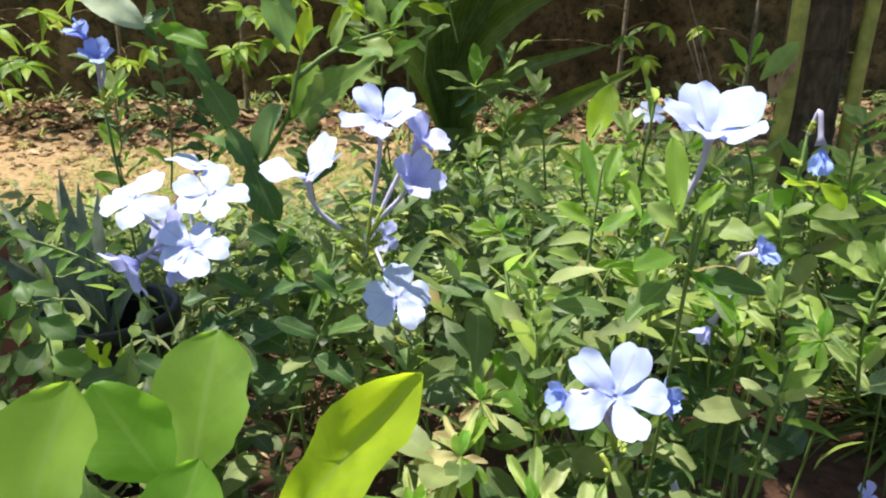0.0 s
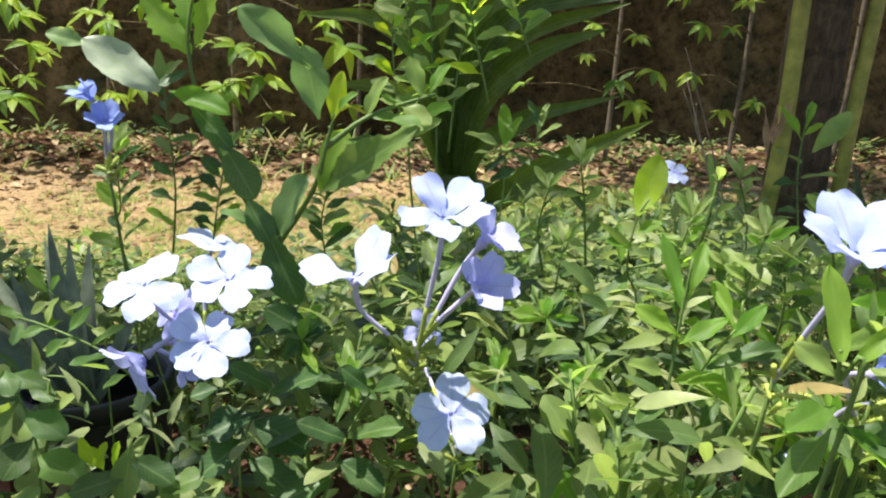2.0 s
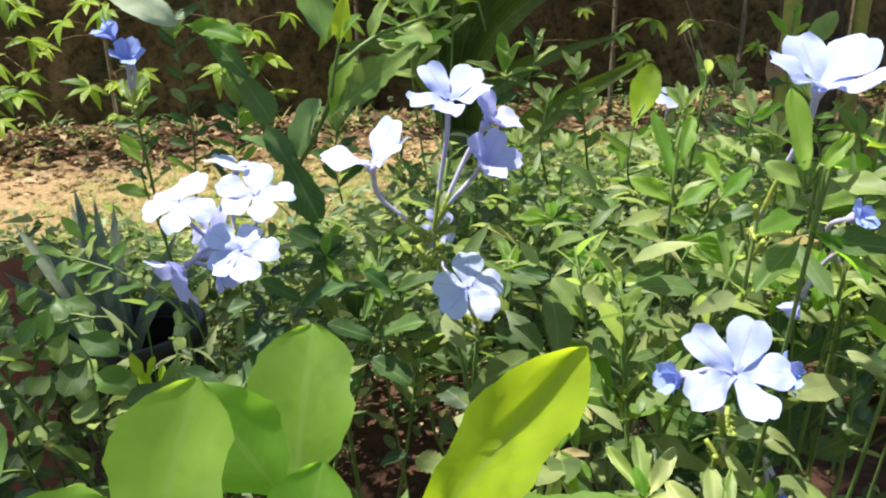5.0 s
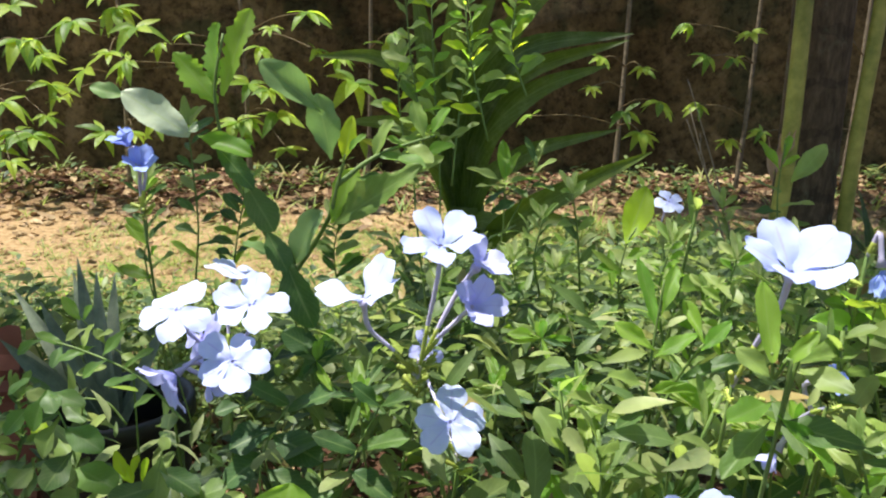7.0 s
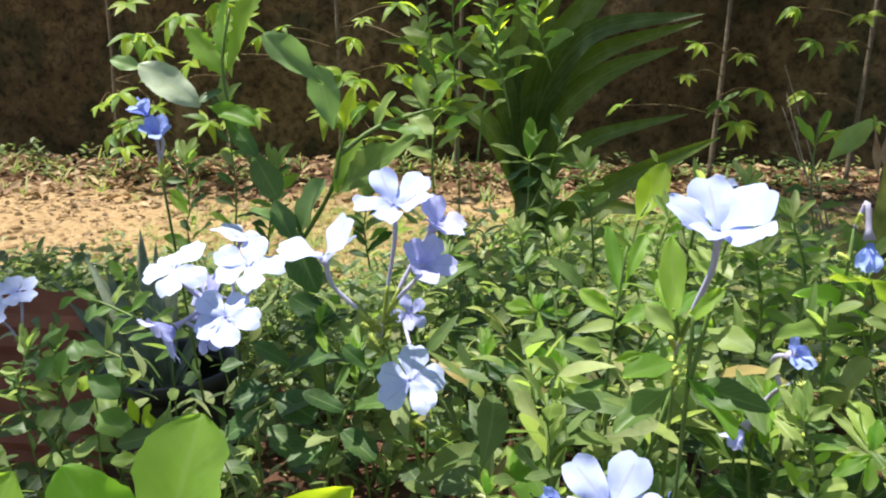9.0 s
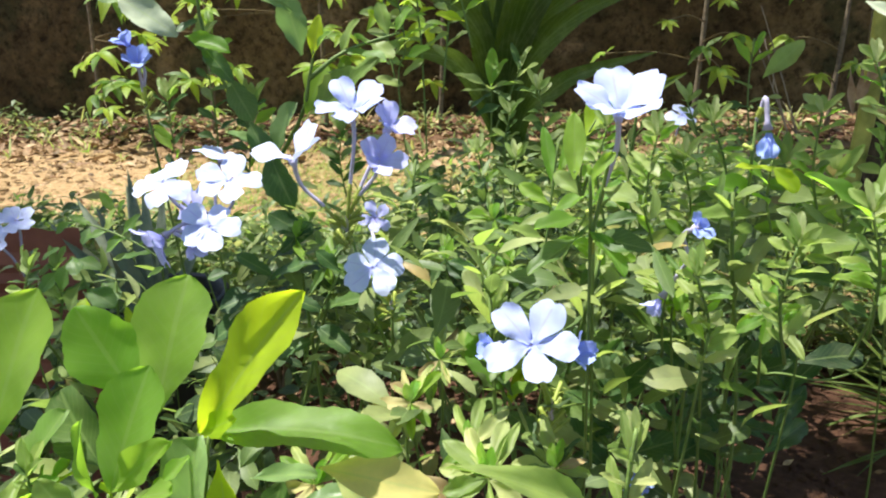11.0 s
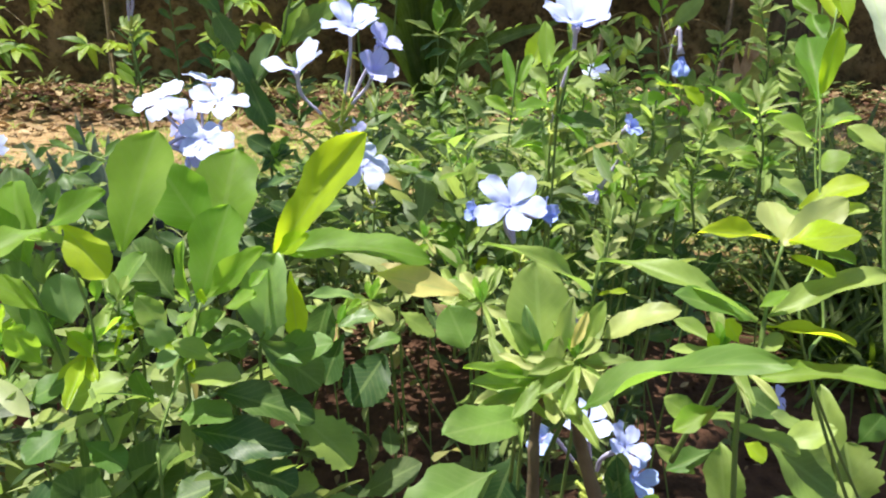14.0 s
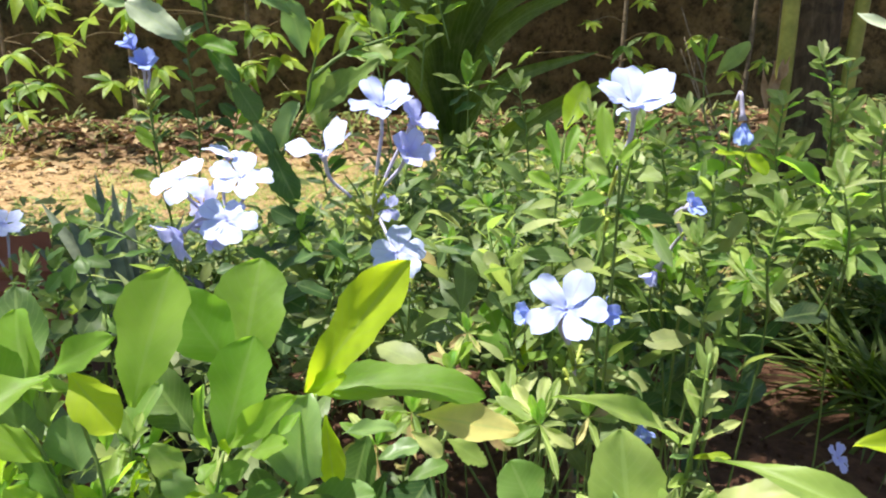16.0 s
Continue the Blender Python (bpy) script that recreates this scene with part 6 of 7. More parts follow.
plant = sprig("low leafy plumbago shoots, pale and dark, before a black pot", (-0.19, 0.30), [[(-0.169, 0.270, 0.303), (-0.171, 0.275, 0.336), (-0.181, 0.280, 0.359)], [(-0.133, 0.300, 0.334), (-0.157, 0.310, 0.352), (-0.185, 0.315, 0.363), (-0.205, 0.320, 0.366)], [(-0.147, 0.260, 0.310), (-0.135, 0.265, 0.322), (-0.132, 0.270, 0.337)]], [
    (-0.157, 0.310, 0.352, -0.168, 0.300, 0.352, 0.0067, "L", "u"),
    (-0.163, 0.310, 0.356, -0.151, 0.315, 0.364, 0.0050, "L", "u"),
    (-0.170, 0.310, 0.360, -0.181, 0.305, 0.354, 0.0059, "L", "u"),
    (-0.173, 0.312, 0.361, -0.165, 0.318, 0.371, 0.0051, "L", "c"),
    (-0.182, 0.315, 0.362, -0.193, 0.310, 0.360, 0.0058, "L", "u"),
    (-0.183, 0.315, 0.363, -0.181, 0.320, 0.374, 0.0049, "d", "c"),
    (-0.194, 0.318, 0.364, -0.206, 0.318, 0.370, 0.0053, "L", "u"),
    (-0.194, 0.318, 0.364, -0.196, 0.310, 0.356, 0.0053, "p", "c"),
    (-0.204, 0.320, 0.366, -0.215, 0.315, 0.361, 0.0054, "L", "u"),
    (-0.153, 0.308, 0.351, -0.138, 0.302, 0.355, 0.0057, "g", "u"),
    (-0.146, 0.305, 0.346, -0.156, 0.300, 0.342, 0.0047, "L", "u"),
])
add_leaves(plant, [
    (-0.181, 0.280, 0.359, -0.187, 0.272, 0.344, 0.0083, "L", "c"),
    (-0.180, 0.280, 0.358, -0.163, 0.274, 0.355, 0.0073, "L", "u"),
    (-0.181, 0.280, 0.359, -0.175, 0.272, 0.353, 0.0082, "p", "c"),
    (-0.176, 0.278, 0.348, -0.182, 0.268, 0.335, 0.0106, "g", "u"),
    (-0.173, 0.276, 0.344, -0.155, 0.268, 0.338, 0.0112, "L", "u"),
    (-0.171, 0.275, 0.334, -0.178, 0.262, 0.324, 0.0133, "g", "u"),
    (-0.169, 0.272, 0.328, -0.149, 0.262, 0.326, 0.0141, "L", "u"),
    (-0.169, 0.270, 0.316, -0.174, 0.260, 0.312, 0.0134, "d", "u"),
    (-0.189, 0.280, 0.352, -0.197, 0.272, 0.343, 0.0090, "L", "u"),
    (-0.186, 0.272, 0.328, -0.191, 0.262, 0.326, 0.0117, "g", "u"),
    (-0.191, 0.285, 0.362, -0.198, 0.280, 0.357, 0.0076, "L", "u"),
], 11)
add_leaves(plant, [
    (-0.132, 0.270, 0.336, -0.134, 0.260, 0.315, 0.0108, "g", "c"),
    (-0.132, 0.270, 0.337, -0.130, 0.272, 0.342, 0.0077, "g", "c"),
    (-0.147, 0.268, 0.326, -0.151, 0.270, 0.337, 0.0046, "y", "c"),
    (-0.145, 0.268, 0.326, -0.142, 0.270, 0.335, 0.0036, "y", "c"),
    (-0.133, 0.268, 0.330, -0.115, 0.262, 0.324, 0.0107, "k", "u"),
    (-0.134, 0.265, 0.324, -0.150, 0.255, 0.323, 0.0118, "g", "u"),
    (-0.121, 0.265, 0.317, -0.106, 0.268, 0.323, 0.0117, "g", "u"),
    (-0.115, 0.265, 0.311, -0.121, 0.266, 0.326, 0.0100, "g", "c"),
], 22)
# the dark kinds put the shade under the flowers into the leaf colour
plant = sprig("broad plumbago leaves below open flowers, darkened to stand for shade", (-0.10, 0.32), [[(-0.093, 0.270, 0.314), (-0.092, 0.280, 0.334), (-0.084, 0.290, 0.348)], [(-0.061, 0.260, 0.315), (-0.052, 0.265, 0.340), (-0.043, 0.270, 0.357)]], [
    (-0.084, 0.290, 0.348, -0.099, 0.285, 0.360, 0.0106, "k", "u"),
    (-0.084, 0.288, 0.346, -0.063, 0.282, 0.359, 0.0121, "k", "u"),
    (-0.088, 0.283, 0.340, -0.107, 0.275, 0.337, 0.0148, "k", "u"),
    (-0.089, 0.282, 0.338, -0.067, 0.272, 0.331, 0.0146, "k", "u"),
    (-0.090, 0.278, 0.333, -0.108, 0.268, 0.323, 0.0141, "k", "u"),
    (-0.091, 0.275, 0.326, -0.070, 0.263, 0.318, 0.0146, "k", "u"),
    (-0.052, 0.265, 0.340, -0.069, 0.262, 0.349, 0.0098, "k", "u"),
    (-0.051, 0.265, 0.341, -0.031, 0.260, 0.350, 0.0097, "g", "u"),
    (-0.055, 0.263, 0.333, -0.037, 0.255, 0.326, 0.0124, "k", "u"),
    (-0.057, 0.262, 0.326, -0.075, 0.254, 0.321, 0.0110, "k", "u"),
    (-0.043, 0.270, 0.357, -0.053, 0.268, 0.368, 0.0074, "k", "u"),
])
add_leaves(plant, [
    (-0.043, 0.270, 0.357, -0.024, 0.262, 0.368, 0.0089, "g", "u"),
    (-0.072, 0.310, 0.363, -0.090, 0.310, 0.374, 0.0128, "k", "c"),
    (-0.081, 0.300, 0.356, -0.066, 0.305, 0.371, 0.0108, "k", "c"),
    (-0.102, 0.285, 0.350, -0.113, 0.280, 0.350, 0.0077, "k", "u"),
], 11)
plant = sprig("plumbago shoot ending in a small leafy rosette", (0.02, 0.42), [[(0.016, 0.421, 0.358), (0.019, 0.421, 0.400), (0.019, 0.418, 0.428)], [(0.019, 0.420, 0.394), (0.029, 0.415, 0.418), (0.037, 0.415, 0.438)]], [
    (0.019, 0.418, 0.427, 0.019, 0.437, 0.450, 0.0078, "l", "c"),
    (0.019, 0.417, 0.426, -0.003, 0.415, 0.437, 0.0057, "g", "u"),
    (0.019, 0.417, 0.426, 0.038, 0.413, 0.432, 0.0057, "d", "u"),
    (0.019, 0.417, 0.425, 0.001, 0.407, 0.426, 0.0057, "g", "u"),
    (0.020, 0.417, 0.425, 0.031, 0.406, 0.421, 0.0063, "g", "u"),
    (0.019, 0.418, 0.428, 0.028, 0.429, 0.445, 0.0058, "l", "c"),
    (0.019, 0.417, 0.423, 0.007, 0.405, 0.416, 0.0063, "k", "u"),
    (0.028, 0.415, 0.417, 0.010, 0.404, 0.412, 0.0082, "k", "u"),
    (0.035, 0.414, 0.435, 0.043, 0.430, 0.453, 0.0051, "g", "c"),
    (0.037, 0.415, 0.437, 0.031, 0.426, 0.453, 0.0045, "g", "c"),
    (0.035, 0.414, 0.433, 0.047, 0.411, 0.442, 0.0050, "g", "u"),
    (0.033, 0.417, 0.425, 0.046, 0.407, 0.426, 0.0057, "g", "u"),
])
plant = sprig("plumbago shoot with an upright yellow-green leaf", (0.08, 0.36), [[(0.077, 0.346, 0.345), (0.070, 0.345, 0.382), (0.072, 0.345, 0.405), (0.076, 0.342, 0.416)], [(0.070, 0.345, 0.382), (0.083, 0.336, 0.389)]], [
    (0.072, 0.343, 0.408, 0.086, 0.363, 0.433, 0.0141, "y", "c"),
    (0.067, 0.345, 0.382, 0.068, 0.358, 0.402, 0.0050, "l", "c"),
    (0.080, 0.336, 0.388, 0.119, 0.343, 0.389, 0.0128, "l", "c"),
    (0.070, 0.344, 0.379, 0.053, 0.331, 0.366, 0.0108, "g", "u"),
    (0.072, 0.343, 0.377, 0.087, 0.328, 0.376, 0.0107, "g", "u"),
    (0.072, 0.347, 0.393, 0.059, 0.343, 0.397, 0.0070, "l", "u"),
    (0.072, 0.344, 0.400, 0.082, 0.340, 0.406, 0.0069, "l", "u"),
    (0.080, 0.347, 0.434, 0.076, 0.347, 0.441, 0.0026, "d", "c"),
])
plant = sprig("plumbago shoots with light narrow leaves standing upright", (0.05, 0.26), [[(0.049, 0.224, 0.356), (0.048, 0.221, 0.380), (0.050, 0.223, 0.404), (0.052, 0.224, 0.424)], [(0.049, 0.222, 0.366), (0.058, 0.225, 0.387), (0.065, 0.220, 0.404)]], [
    (0.051, 0.224, 0.408, 0.047, 0.237, 0.428, 0.0050, "l", "c"),
    (0.052, 0.224, 0.412, 0.059, 0.233, 0.427, 0.0050, "l", "c"),
    (0.050, 0.222, 0.401, 0.038, 0.227, 0.409, 0.0054, "l", "c"),
    (0.050, 0.221, 0.399, 0.063, 0.221, 0.407, 0.0053, "l", "u"),
    (0.049, 0.223, 0.388, 0.035, 0.218, 0.395, 0.0058, "g", "u"),
    (0.049, 0.223, 0.386, 0.064, 0.219, 0.390, 0.0065, "l", "u"),
    (0.048, 0.221, 0.380, 0.037, 0.213, 0.378, 0.0058, "g", "u"),
    (0.060, 0.224, 0.390, 0.080, 0.221, 0.399, 0.0076, "g", "u"),
    (0.065, 0.220, 0.404, 0.062, 0.233, 0.416, 0.0042, "l", "c"),
    (0.064, 0.219, 0.402, 0.074, 0.222, 0.411, 0.0048, "l", "u"),
    (0.058, 0.225, 0.387, 0.070, 0.219, 0.381, 0.0066, "l", "u"),
])
plant = sprig("plumbago shoot with a bright oval leaf beside a pale one", (0.03, 0.27), [[(0.038, 0.226, 0.298), (0.033, 0.225, 0.324), (0.030, 0.224, 0.339)]], [
    (0.032, 0.223, 0.326, 0.021, 0.239, 0.347, 0.0172, "l", "c"),
    (0.022, 0.228, 0.328, 0.016, 0.238, 0.345, 0.0082, "d", "c"),
    (0.034, 0.224, 0.323, 0.045, 0.217, 0.332, 0.0079, "l", "u"),
    (0.033, 0.223, 0.320, 0.017, 0.214, 0.322, 0.0091, "g", "u"),
    (0.035, 0.224, 0.315, 0.045, 0.211, 0.315, 0.0100, "k", "u"),
    (0.035, 0.224, 0.317, 0.041, 0.234, 0.331, 0.0062, "y", "c"),
])
plant = sprig("leafy plumbago shoots with glossy sunlit leaves", (0.16, 0.27), [[(0.149, 0.240, 0.333), (0.140, 0.241, 0.367), (0.131, 0.241, 0.396), (0.129, 0.236, 0.415)], [(0.149, 0.241, 0.336), (0.154, 0.224, 0.379), (0.159, 0.221, 0.399)]], [
    (0.136, 0.242, 0.384, 0.164, 0.232, 0.385, 0.0125, "d", "u"),
    (0.129, 0.238, 0.406, 0.117, 0.237, 0.417, 0.0063, "l", "u"),
    (0.129, 0.236, 0.413, 0.138, 0.231, 0.405, 0.0072, "y", "c"),
    (0.129, 0.235, 0.412, 0.115, 0.231, 0.414, 0.0057, "y", "u"),
    (0.131, 0.240, 0.394, 0.100, 0.225, 0.398, 0.0088, "g", "u"),
    (0.131, 0.239, 0.399, 0.108, 0.234, 0.410, 0.0073, "l", "u"),
    (0.157, 0.226, 0.384, 0.177, 0.199, 0.367, 0.0108, "g", "u"),
    (0.159, 0.221, 0.398, 0.135, 0.216, 0.416, 0.0074, "l", "u"),
    (0.159, 0.221, 0.399, 0.169, 0.231, 0.419, 0.0066, "d", "c"),
    (0.158, 0.224, 0.392, 0.171, 0.217, 0.402, 0.0093, "l", "u"),
    (0.137, 0.244, 0.374, 0.118, 0.234, 0.379, 0.0101, "g", "u"),
    (0.140, 0.242, 0.369, 0.154, 0.228, 0.373, 0.0111, "k", "u"),
])
plant = sprig("upright plumbago shoot with small narrow leaves", (0.16, 0.40), [[(0.170, 0.371, 0.343), (0.165, 0.376, 0.389), (0.160, 0.378, 0.424), (0.160, 0.377, 0.454)]], [
    (0.168, 0.381, 0.433, 0.192, 0.395, 0.452, 0.0104, "d", "c"),
    (0.162, 0.382, 0.438, 0.153, 0.390, 0.455, 0.0048, "l", "c"),
    (0.161, 0.379, 0.444, 0.169, 0.390, 0.459, 0.0041, "l", "c"),
    (0.162, 0.379, 0.428, 0.145, 0.376, 0.435, 0.0048, "g", "u"),
    (0.161, 0.376, 0.421, 0.174, 0.367, 0.425, 0.0047, "g", "u"),
    (0.161, 0.375, 0.418, 0.146, 0.371, 0.420, 0.0048, "g", "u"),
    (0.163, 0.378, 0.410, 0.174, 0.369, 0.413, 0.0048, "g", "u"),
    (0.164, 0.376, 0.404, 0.150, 0.371, 0.406, 0.0048, "g", "u"),
    (0.161, 0.380, 0.441, 0.172, 0.383, 0.448, 0.0041, "l", "c"),
])
plant = sprig("light green plumbago twig beside a grey sword-leaved plant", (-0.20, 0.36), [[(-0.189, 0.374, 0.315), (-0.187, 0.375, 0.330), (-0.203, 0.375, 0.343), (-0.216, 0.376, 0.358)], [(-0.188, 0.359, 0.302), (-0.200, 0.359, 0.316), (-0.224, 0.354, 0.317), (-0.244, 0.341, 0.310)]], [
    (-0.201, 0.370, 0.331, -0.215, 0.364, 0.329, 0.0076, "d", "u"),
    (-0.207, 0.372, 0.342, -0.217, 0.364, 0.340, 0.0061, "l", "u"),
    (-0.210, 0.373, 0.352, -0.221, 0.367, 0.348, 0.0060, "d", "u"),
    (-0.215, 0.375, 0.356, -0.226, 0.380, 0.368, 0.0061, "l", "u"),
    (-0.213, 0.375, 0.356, -0.210, 0.378, 0.364, 0.0047, "l", "u"),
    (-0.202, 0.373, 0.343, -0.207, 0.374, 0.352, 0.0050, "d", "u"),
    (-0.194, 0.373, 0.337, -0.184, 0.369, 0.335, 0.0047, "d", "u"),
    (-0.207, 0.373, 0.346, -0.197, 0.373, 0.351, 0.0050, "g", "u"),
    (-0.224, 0.354, 0.317, -0.235, 0.352, 0.325, 0.0081, "g", "u"),
    (-0.218, 0.354, 0.317, -0.203, 0.346, 0.310, 0.0091, "g", "u"),
    (-0.230, 0.348, 0.314, -0.244, 0.340, 0.308, 0.0107, "d", "u"),
    (-0.224, 0.349, 0.311, -0.225, 0.338, 0.304, 0.0094, "y", "u"),
])
add_leaves(plant, [
    (-0.238, 0.344, 0.313, -0.252, 0.334, 0.304, 0.0109, "d", "u"),
    (-0.214, 0.339, 0.305, -0.199, 0.325, 0.299, 0.0122, "d", "u"),
    (-0.203, 0.329, 0.296, -0.203, 0.318, 0.290, 0.0104, "g", "u"),
    (-0.209, 0.308, 0.284, -0.220, 0.297, 0.281, 0.0134, "d", "u"),
    (-0.168, 0.299, 0.289, -0.180, 0.292, 0.291, 0.0081, "l", "u"),
    (-0.149, 0.301, 0.297, -0.148, 0.316, 0.312, 0.0098, "g", "c"),
    (-0.161, 0.303, 0.301, -0.166, 0.305, 0.311, 0.0056, "y", "u"),
    (-0.157, 0.304, 0.302, -0.155, 0.306, 0.313, 0.0038, "y", "u"),
    (-0.125, 0.285, 0.283, -0.110, 0.293, 0.304, 0.0140, "g", "u"),
    (-0.144, 0.284, 0.279, -0.158, 0.281, 0.298, 0.0179, "g", "u"),
    (-0.223, 0.326, 0.299, -0.233, 0.315, 0.298, 0.0115, "g", "u"),
    (-0.188, 0.309, 0.285, -0.202, 0.307, 0.294, 0.0096, "g", "u"),
], 12)
plant = sprig("plumbago shoot with long pale leaves at the bed's edge", (0.36, 0.18), [[(0.130, 0.110, 0.409), (0.124, 0.113, 0.433), (0.121, 0.112, 0.447), (0.121, 0.117, 0.464)]], [
    (0.117, 0.116, 0.459, 0.104, 0.122, 0.467, 0.0038, "w", "c"),
    (0.122, 0.113, 0.450, 0.124, 0.122, 0.463, 0.0098, "y", "c"),
    (0.122, 0.113, 0.443, 0.117, 0.121, 0.451, 0.0044, "l", "c"),
    (0.124, 0.114, 0.440, 0.112, 0.108, 0.445, 0.0031, "g", "c"),
    (0.123, 0.112, 0.438, 0.130, 0.115, 0.443, 0.0048, "l", "c"),
    (0.120, 0.116, 0.461, 0.118, 0.122, 0.468, 0.0039, "l", "c"),
    (0.123, 0.113, 0.434, 0.114, 0.107, 0.434, 0.0047, "w", "u"),
    (0.125, 0.112, 0.430, 0.127, 0.108, 0.434, 0.0039, "l", "u"),
], woody=0.00035)
plant = sprig("pale bare twig curling over the shaded soil", (0.16, 0.30), [[(0.134, 0.274, 0.295), (0.142, 0.251, 0.322), (0.162, 0.247, 0.322), (0.175, 0.244, 0.329), (0.177, 0.243, 0.334)]], [
    (0.142, 0.251, 0.322, 0.136, 0.253, 0.329, 0.0057, "d", "u"),
])
plant = sprig("young plumbago leaves at the foot of a large flower", (0.06, 0.25), [[(0.058, 0.156, 0.408), (0.055, 0.155, 0.421), (0.053, 0.153, 0.428)], [(0.058, 0.156, 0.408), (0.061, 0.157, 0.424), (0.062, 0.154, 0.433)]], [
    (0.053, 0.152, 0.426, 0.053, 0.161, 0.442, 0.0057, "l", "c"),
    (0.055, 0.153, 0.424, 0.063, 0.153, 0.433, 0.0034, "l", "c"),
    (0.055, 0.155, 0.421, 0.048, 0.159, 0.427, 0.0045, "g", "c"),
    (0.061, 0.156, 0.423, 0.068, 0.146, 0.422, 0.0057, "g", "u"),
    (0.056, 0.156, 0.415, 0.043, 0.148, 0.415, 0.0058, "l", "u"),
    (0.057, 0.155, 0.412, 0.067, 0.145, 0.404, 0.0061, "l", "u"),
    (0.057, 0.156, 0.410, 0.073, 0.147, 0.409, 0.0065, "g", "u"),
    (0.056, 0.156, 0.410, 0.041, 0.144, 0.404, 0.0058, "g", "u"),
])
leafy_stems("slender plumbago shoots with small light green leaves", (0.00, 0.40), [[(-0.032, 0.384, 0.414), (-0.028, 0.383, 0.453), (-0.034, 0.387, 0.491), (-0.038, 0.392, 0.533)],
    [(-0.012, 0.427, 0.423), (-0.007, 0.429, 0.472), (-0.001, 0.425, 0.501), (-0.004, 0.434, 0.535)]], 0.0193, 101, 20, "lsdg")
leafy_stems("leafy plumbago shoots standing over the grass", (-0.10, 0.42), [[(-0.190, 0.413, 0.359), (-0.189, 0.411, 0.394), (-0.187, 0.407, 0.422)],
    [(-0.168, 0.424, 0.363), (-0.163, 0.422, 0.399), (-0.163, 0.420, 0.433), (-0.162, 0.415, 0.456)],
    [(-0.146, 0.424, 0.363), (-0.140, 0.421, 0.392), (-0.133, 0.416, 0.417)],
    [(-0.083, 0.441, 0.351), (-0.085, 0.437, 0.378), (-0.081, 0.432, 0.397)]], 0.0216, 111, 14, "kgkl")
leafy_stems("upright plumbago spikes with narrow light leaves", (0.12, 0.33), [[(0.018, 0.346, 0.345), (0.020, 0.344, 0.376), (0.016, 0.339, 0.400)],
    [(0.039, 0.337, 0.349), (0.035, 0.333, 0.374), (0.036, 0.328, 0.398)],
    [(0.089, 0.296, 0.353), (0.089, 0.292, 0.378), (0.091, 0.287, 0.400)],
    [(0.114, 0.289, 0.364), (0.113, 0.284, 0.387), (0.107, 0.278, 0.407)]], 0.0129, 121, 13, "sgsl")
leafy_stems("plumbago shoots with grey-green leaves before the wall", (0.20, 0.44), [[(0.138, 0.369, 0.369), (0.134, 0.369, 0.401), (0.126, 0.366, 0.422)],
    [(0.054, 0.360, 0.379), (0.051, 0.360, 0.410), (0.047, 0.357, 0.430)],
    [(0.033, 0.359, 0.376), (0.029, 0.355, 0.397), (0.032, 0.352, 0.418)],
    [(0.223, 0.320, 0.378), (0.215, 0.321, 0.412), (0.213, 0.320, 0.439)]], 0.0136, 131, 13, "gdsg")
leafy_stems("low leafy shoots at the near edge of the bed", (-0.05, 0.09), [[(-0.083, 0.109, 0.328), (-0.082, 0.110, 0.347), (-0.081, 0.109, 0.360)],
    [(-0.104, 0.109, 0.329), (-0.103, 0.110, 0.348), (-0.103, 0.110, 0.365)]], 0.0118, 141, 11, "llgdgx")
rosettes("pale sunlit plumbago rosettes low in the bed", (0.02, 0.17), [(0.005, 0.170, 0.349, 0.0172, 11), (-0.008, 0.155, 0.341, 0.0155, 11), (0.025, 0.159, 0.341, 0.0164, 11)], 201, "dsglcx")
rosettes("pale green plumbago rosettes between the flowers", (0.06, 0.16), [(0.050, 0.147, 0.343, 0.0145, 11), (-0.019, 0.142, 0.337, 0.0148, 11), (0.012, 0.193, 0.353, 0.0138, 10)], 202, "dslgcx")
rosettes("light green plumbago rosettes among darker leaves", (0.10, 0.28), [(0.069, 0.233, 0.375, 0.0173, 11), (0.097, 0.242, 0.360, 0.0169, 10), (0.034, 0.248, 0.369, 0.0175, 11)], 203, "slgd")
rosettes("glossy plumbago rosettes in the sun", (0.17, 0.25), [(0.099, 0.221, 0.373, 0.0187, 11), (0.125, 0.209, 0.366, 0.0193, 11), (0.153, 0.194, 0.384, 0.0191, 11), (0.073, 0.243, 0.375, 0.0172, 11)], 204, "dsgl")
rosettes("green plumbago rosettes near the open flowers", (-0.03, 0.27), [(-0.051, 0.278, 0.358, 0.0175, 11), (-0.073, 0.300, 0.364, 0.0174, 10), (0.005, 0.278, 0.361, 0.0186, 11), (0.026, 0.302, 0.374, 0.0187, 11)], 205, "gklg")
leafy_stems("grey-green leafy shoots beside the red tile", (-0.24, 0.36), [[(-0.224, 0.292, 0.317), (-0.222, 0.291, 0.330), (-0.215, 0.291, 0.347)],
    [(-0.218, 0.310, 0.309), (-0.210, 0.305, 0.325), (-0.207, 0.301, 0.344)]], 0.0162, 171, 14, "kgkd")
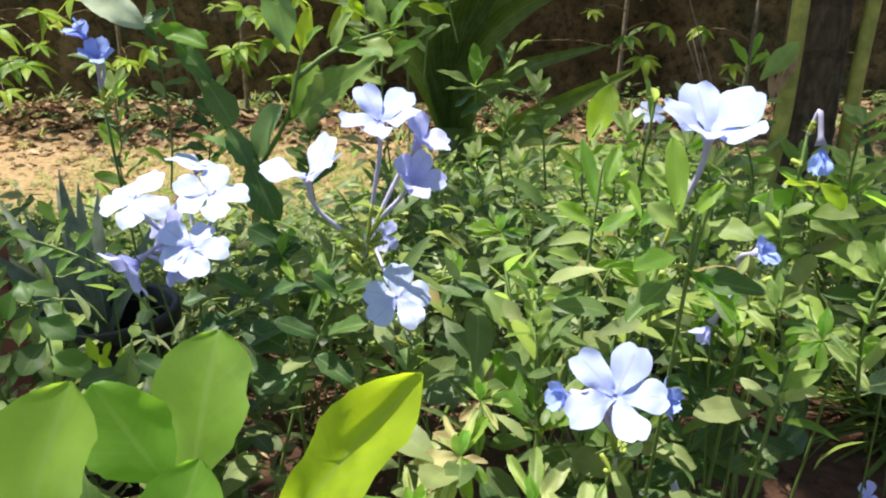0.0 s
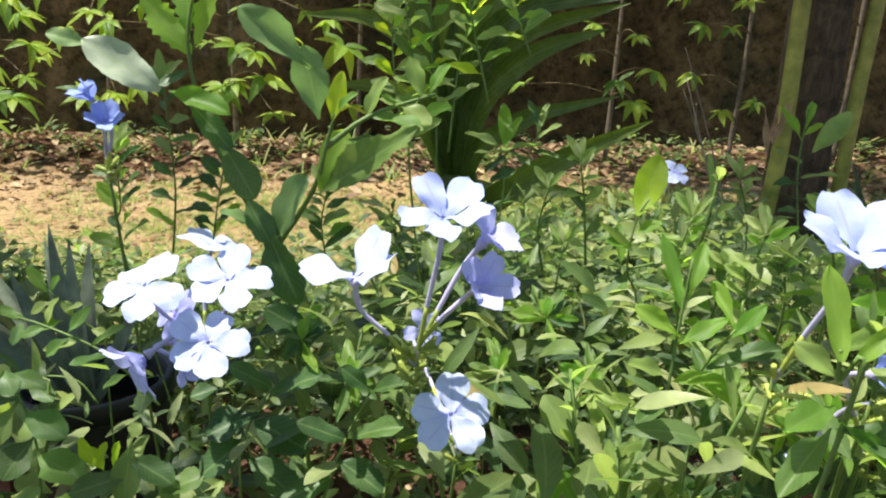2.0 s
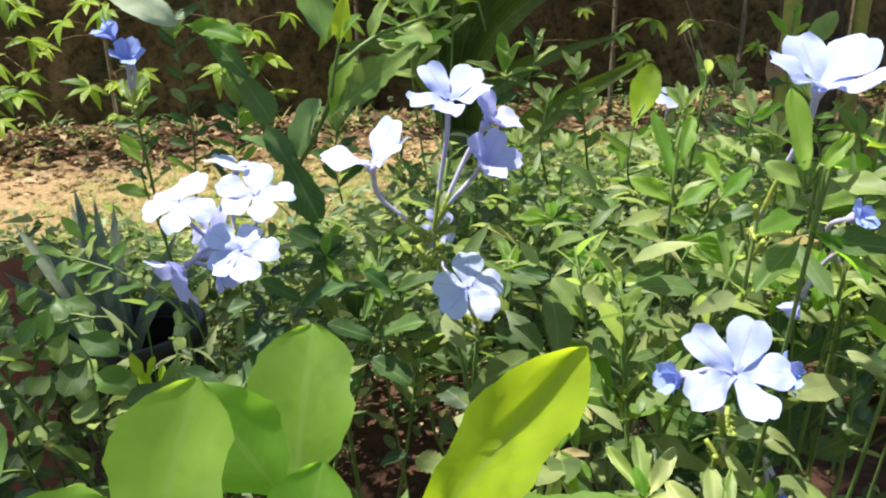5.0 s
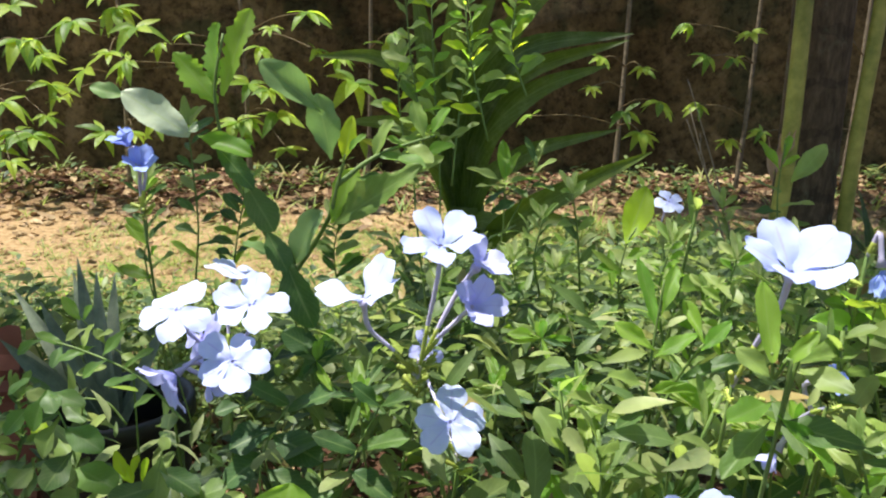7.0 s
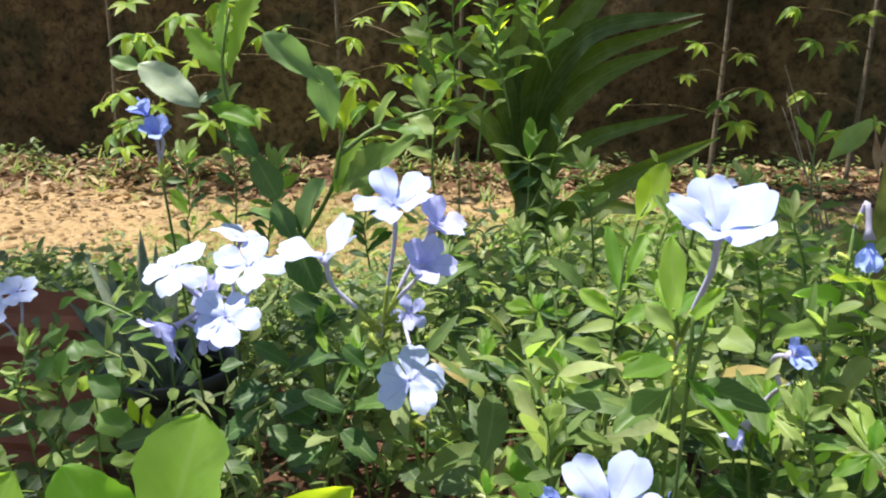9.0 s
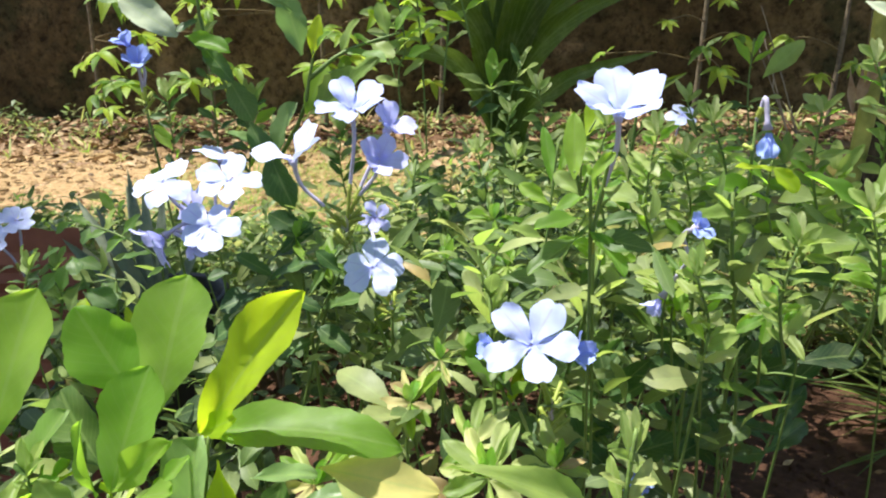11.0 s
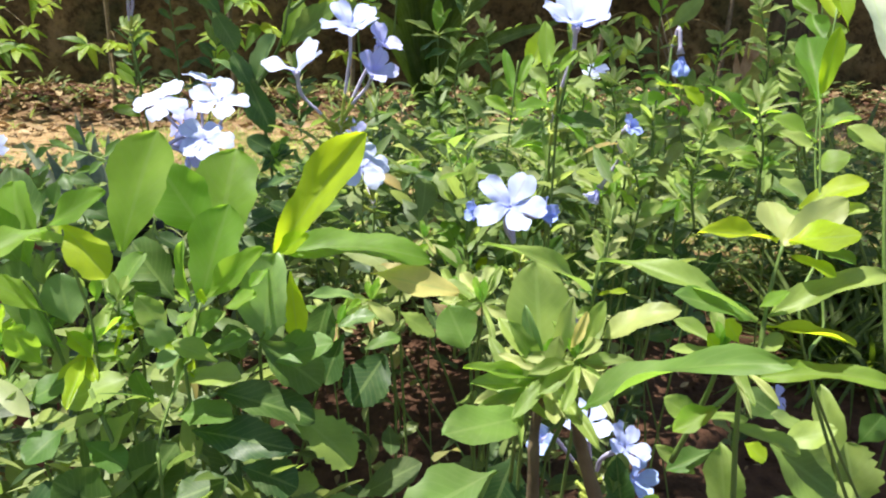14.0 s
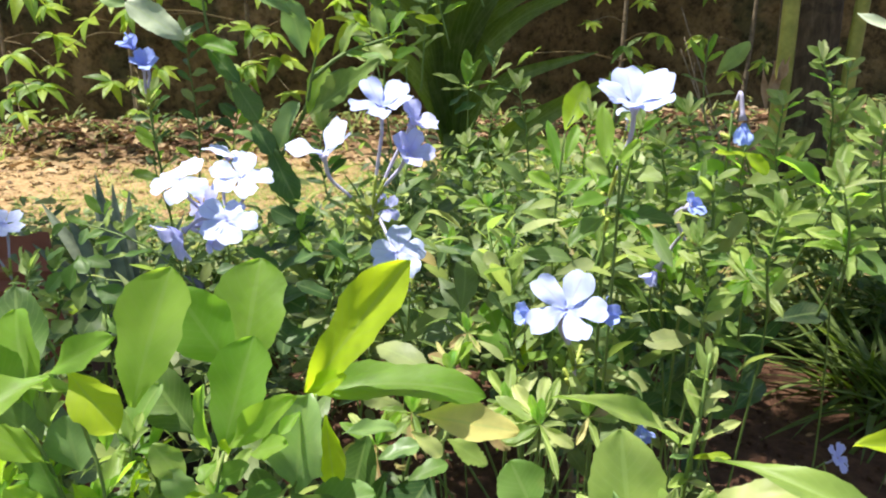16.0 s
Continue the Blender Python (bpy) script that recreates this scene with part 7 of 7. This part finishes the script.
leafy_stems("plumbago shoots with many small narrow light leaves", (0.22, 0.36), [[(0.097, 0.272, 0.368), (0.092, 0.272, 0.397), (0.094, 0.269, 0.419)],
    [(0.123, 0.275, 0.373), (0.124, 0.274, 0.402), (0.116, 0.271, 0.424)],
    [(0.158, 0.256, 0.379), (0.151, 0.255, 0.407), (0.150, 0.252, 0.430)],
    [(0.190, 0.285, 0.399), (0.188, 0.283, 0.425), (0.179, 0.280, 0.446)],
    [(0.181, 0.215, 0.381), (0.173, 0.213, 0.405), (0.169, 0.209, 0.426)],
    [(0.078, 0.295, 0.372), (0.073, 0.293, 0.399), (0.076, 0.290, 0.420)]], 0.0126, 151, 17, "slgds")
leafy_stems("plumbago shoots with long narrow pale leaves in sun", (0.24, 0.38), [[(0.203, 0.290, 0.355), (0.196, 0.289, 0.385), (0.195, 0.288, 0.416)],
    [(0.180, 0.289, 0.353), (0.179, 0.285, 0.375), (0.170, 0.282, 0.399)],
    [(0.210, 0.271, 0.361), (0.202, 0.268, 0.387), (0.200, 0.266, 0.414)],
    [(0.166, 0.309, 0.353), (0.165, 0.307, 0.379), (0.157, 0.303, 0.401)]], 0.0197, 181, 13, "dsldsx")
leafy_stems("slender plumbago shoots with narrow pale leaves", (0.10, 0.24), [[(0.095, 0.177, 0.355), (0.097, 0.178, 0.374), (0.092, 0.178, 0.391)],
    [(0.121, 0.180, 0.362), (0.116, 0.176, 0.383), (0.119, 0.177, 0.401)],
    [(0.141, 0.174, 0.374), (0.139, 0.170, 0.396), (0.135, 0.171, 0.413)]], 0.0116, 161, 16, "slgds")
rosettes("cream-tipped young plumbago rosettes on woody stems", (0.07, 0.11), [(0.041, 0.051, 0.368, 0.0170, 14), (0.047, 0.048, 0.373, 0.0150, 13), (0.035, 0.052, 0.363, 0.0130, 11), (0.070, 0.030, 0.385, 0.0110, 9), (0.032, 0.130, 0.351, 0.0160, 10)], 206, "dcscsd")
leafy_stems("tall light green plumbago shoots before dark strap leaves", (0.00, 0.43), [[(-0.019, 0.390, 0.431), (-0.022, 0.395, 0.475), (-0.024, 0.400, 0.522)],
    [(0.008, 0.410, 0.451), (-0.003, 0.415, 0.500), (-0.006, 0.420, 0.533)],
    [(-0.035, 0.385, 0.434), (-0.040, 0.390, 0.464), (-0.042, 0.395, 0.490)],
    [(0.030, 0.420, 0.476), (0.021, 0.425, 0.503), (0.024, 0.430, 0.531)]], 0.0200, 221, 15, "sydl")
# dark leaves carry the shade of the hollow in their colour
leafy_stems("broad-leaved plumbago shoots over bare soil, dark green standing in for shade", (0.13, 0.33), [[(0.078, 0.240, 0.271), (0.080, 0.245, 0.293), (0.078, 0.250, 0.310)],
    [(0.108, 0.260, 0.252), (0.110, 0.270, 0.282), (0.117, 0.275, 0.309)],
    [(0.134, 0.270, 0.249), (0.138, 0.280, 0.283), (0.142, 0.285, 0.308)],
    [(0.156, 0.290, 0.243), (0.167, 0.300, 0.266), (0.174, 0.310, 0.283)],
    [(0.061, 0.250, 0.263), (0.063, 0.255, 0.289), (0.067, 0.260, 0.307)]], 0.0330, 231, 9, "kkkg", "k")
rosettes("small bright plumbago rosettes under broad leaves", (-0.06, 0.12), [(-0.115, 0.100, 0.348, 0.0130, 9), (-0.103, 0.105, 0.352, 0.0120, 9), (-0.085, 0.095, 0.351, 0.0140, 10), (-0.078, 0.110, 0.355, 0.0110, 8), (-0.057, 0.100, 0.350, 0.0130, 9), (-0.119, 0.115, 0.357, 0.0120, 8)], 207, "lsylg")
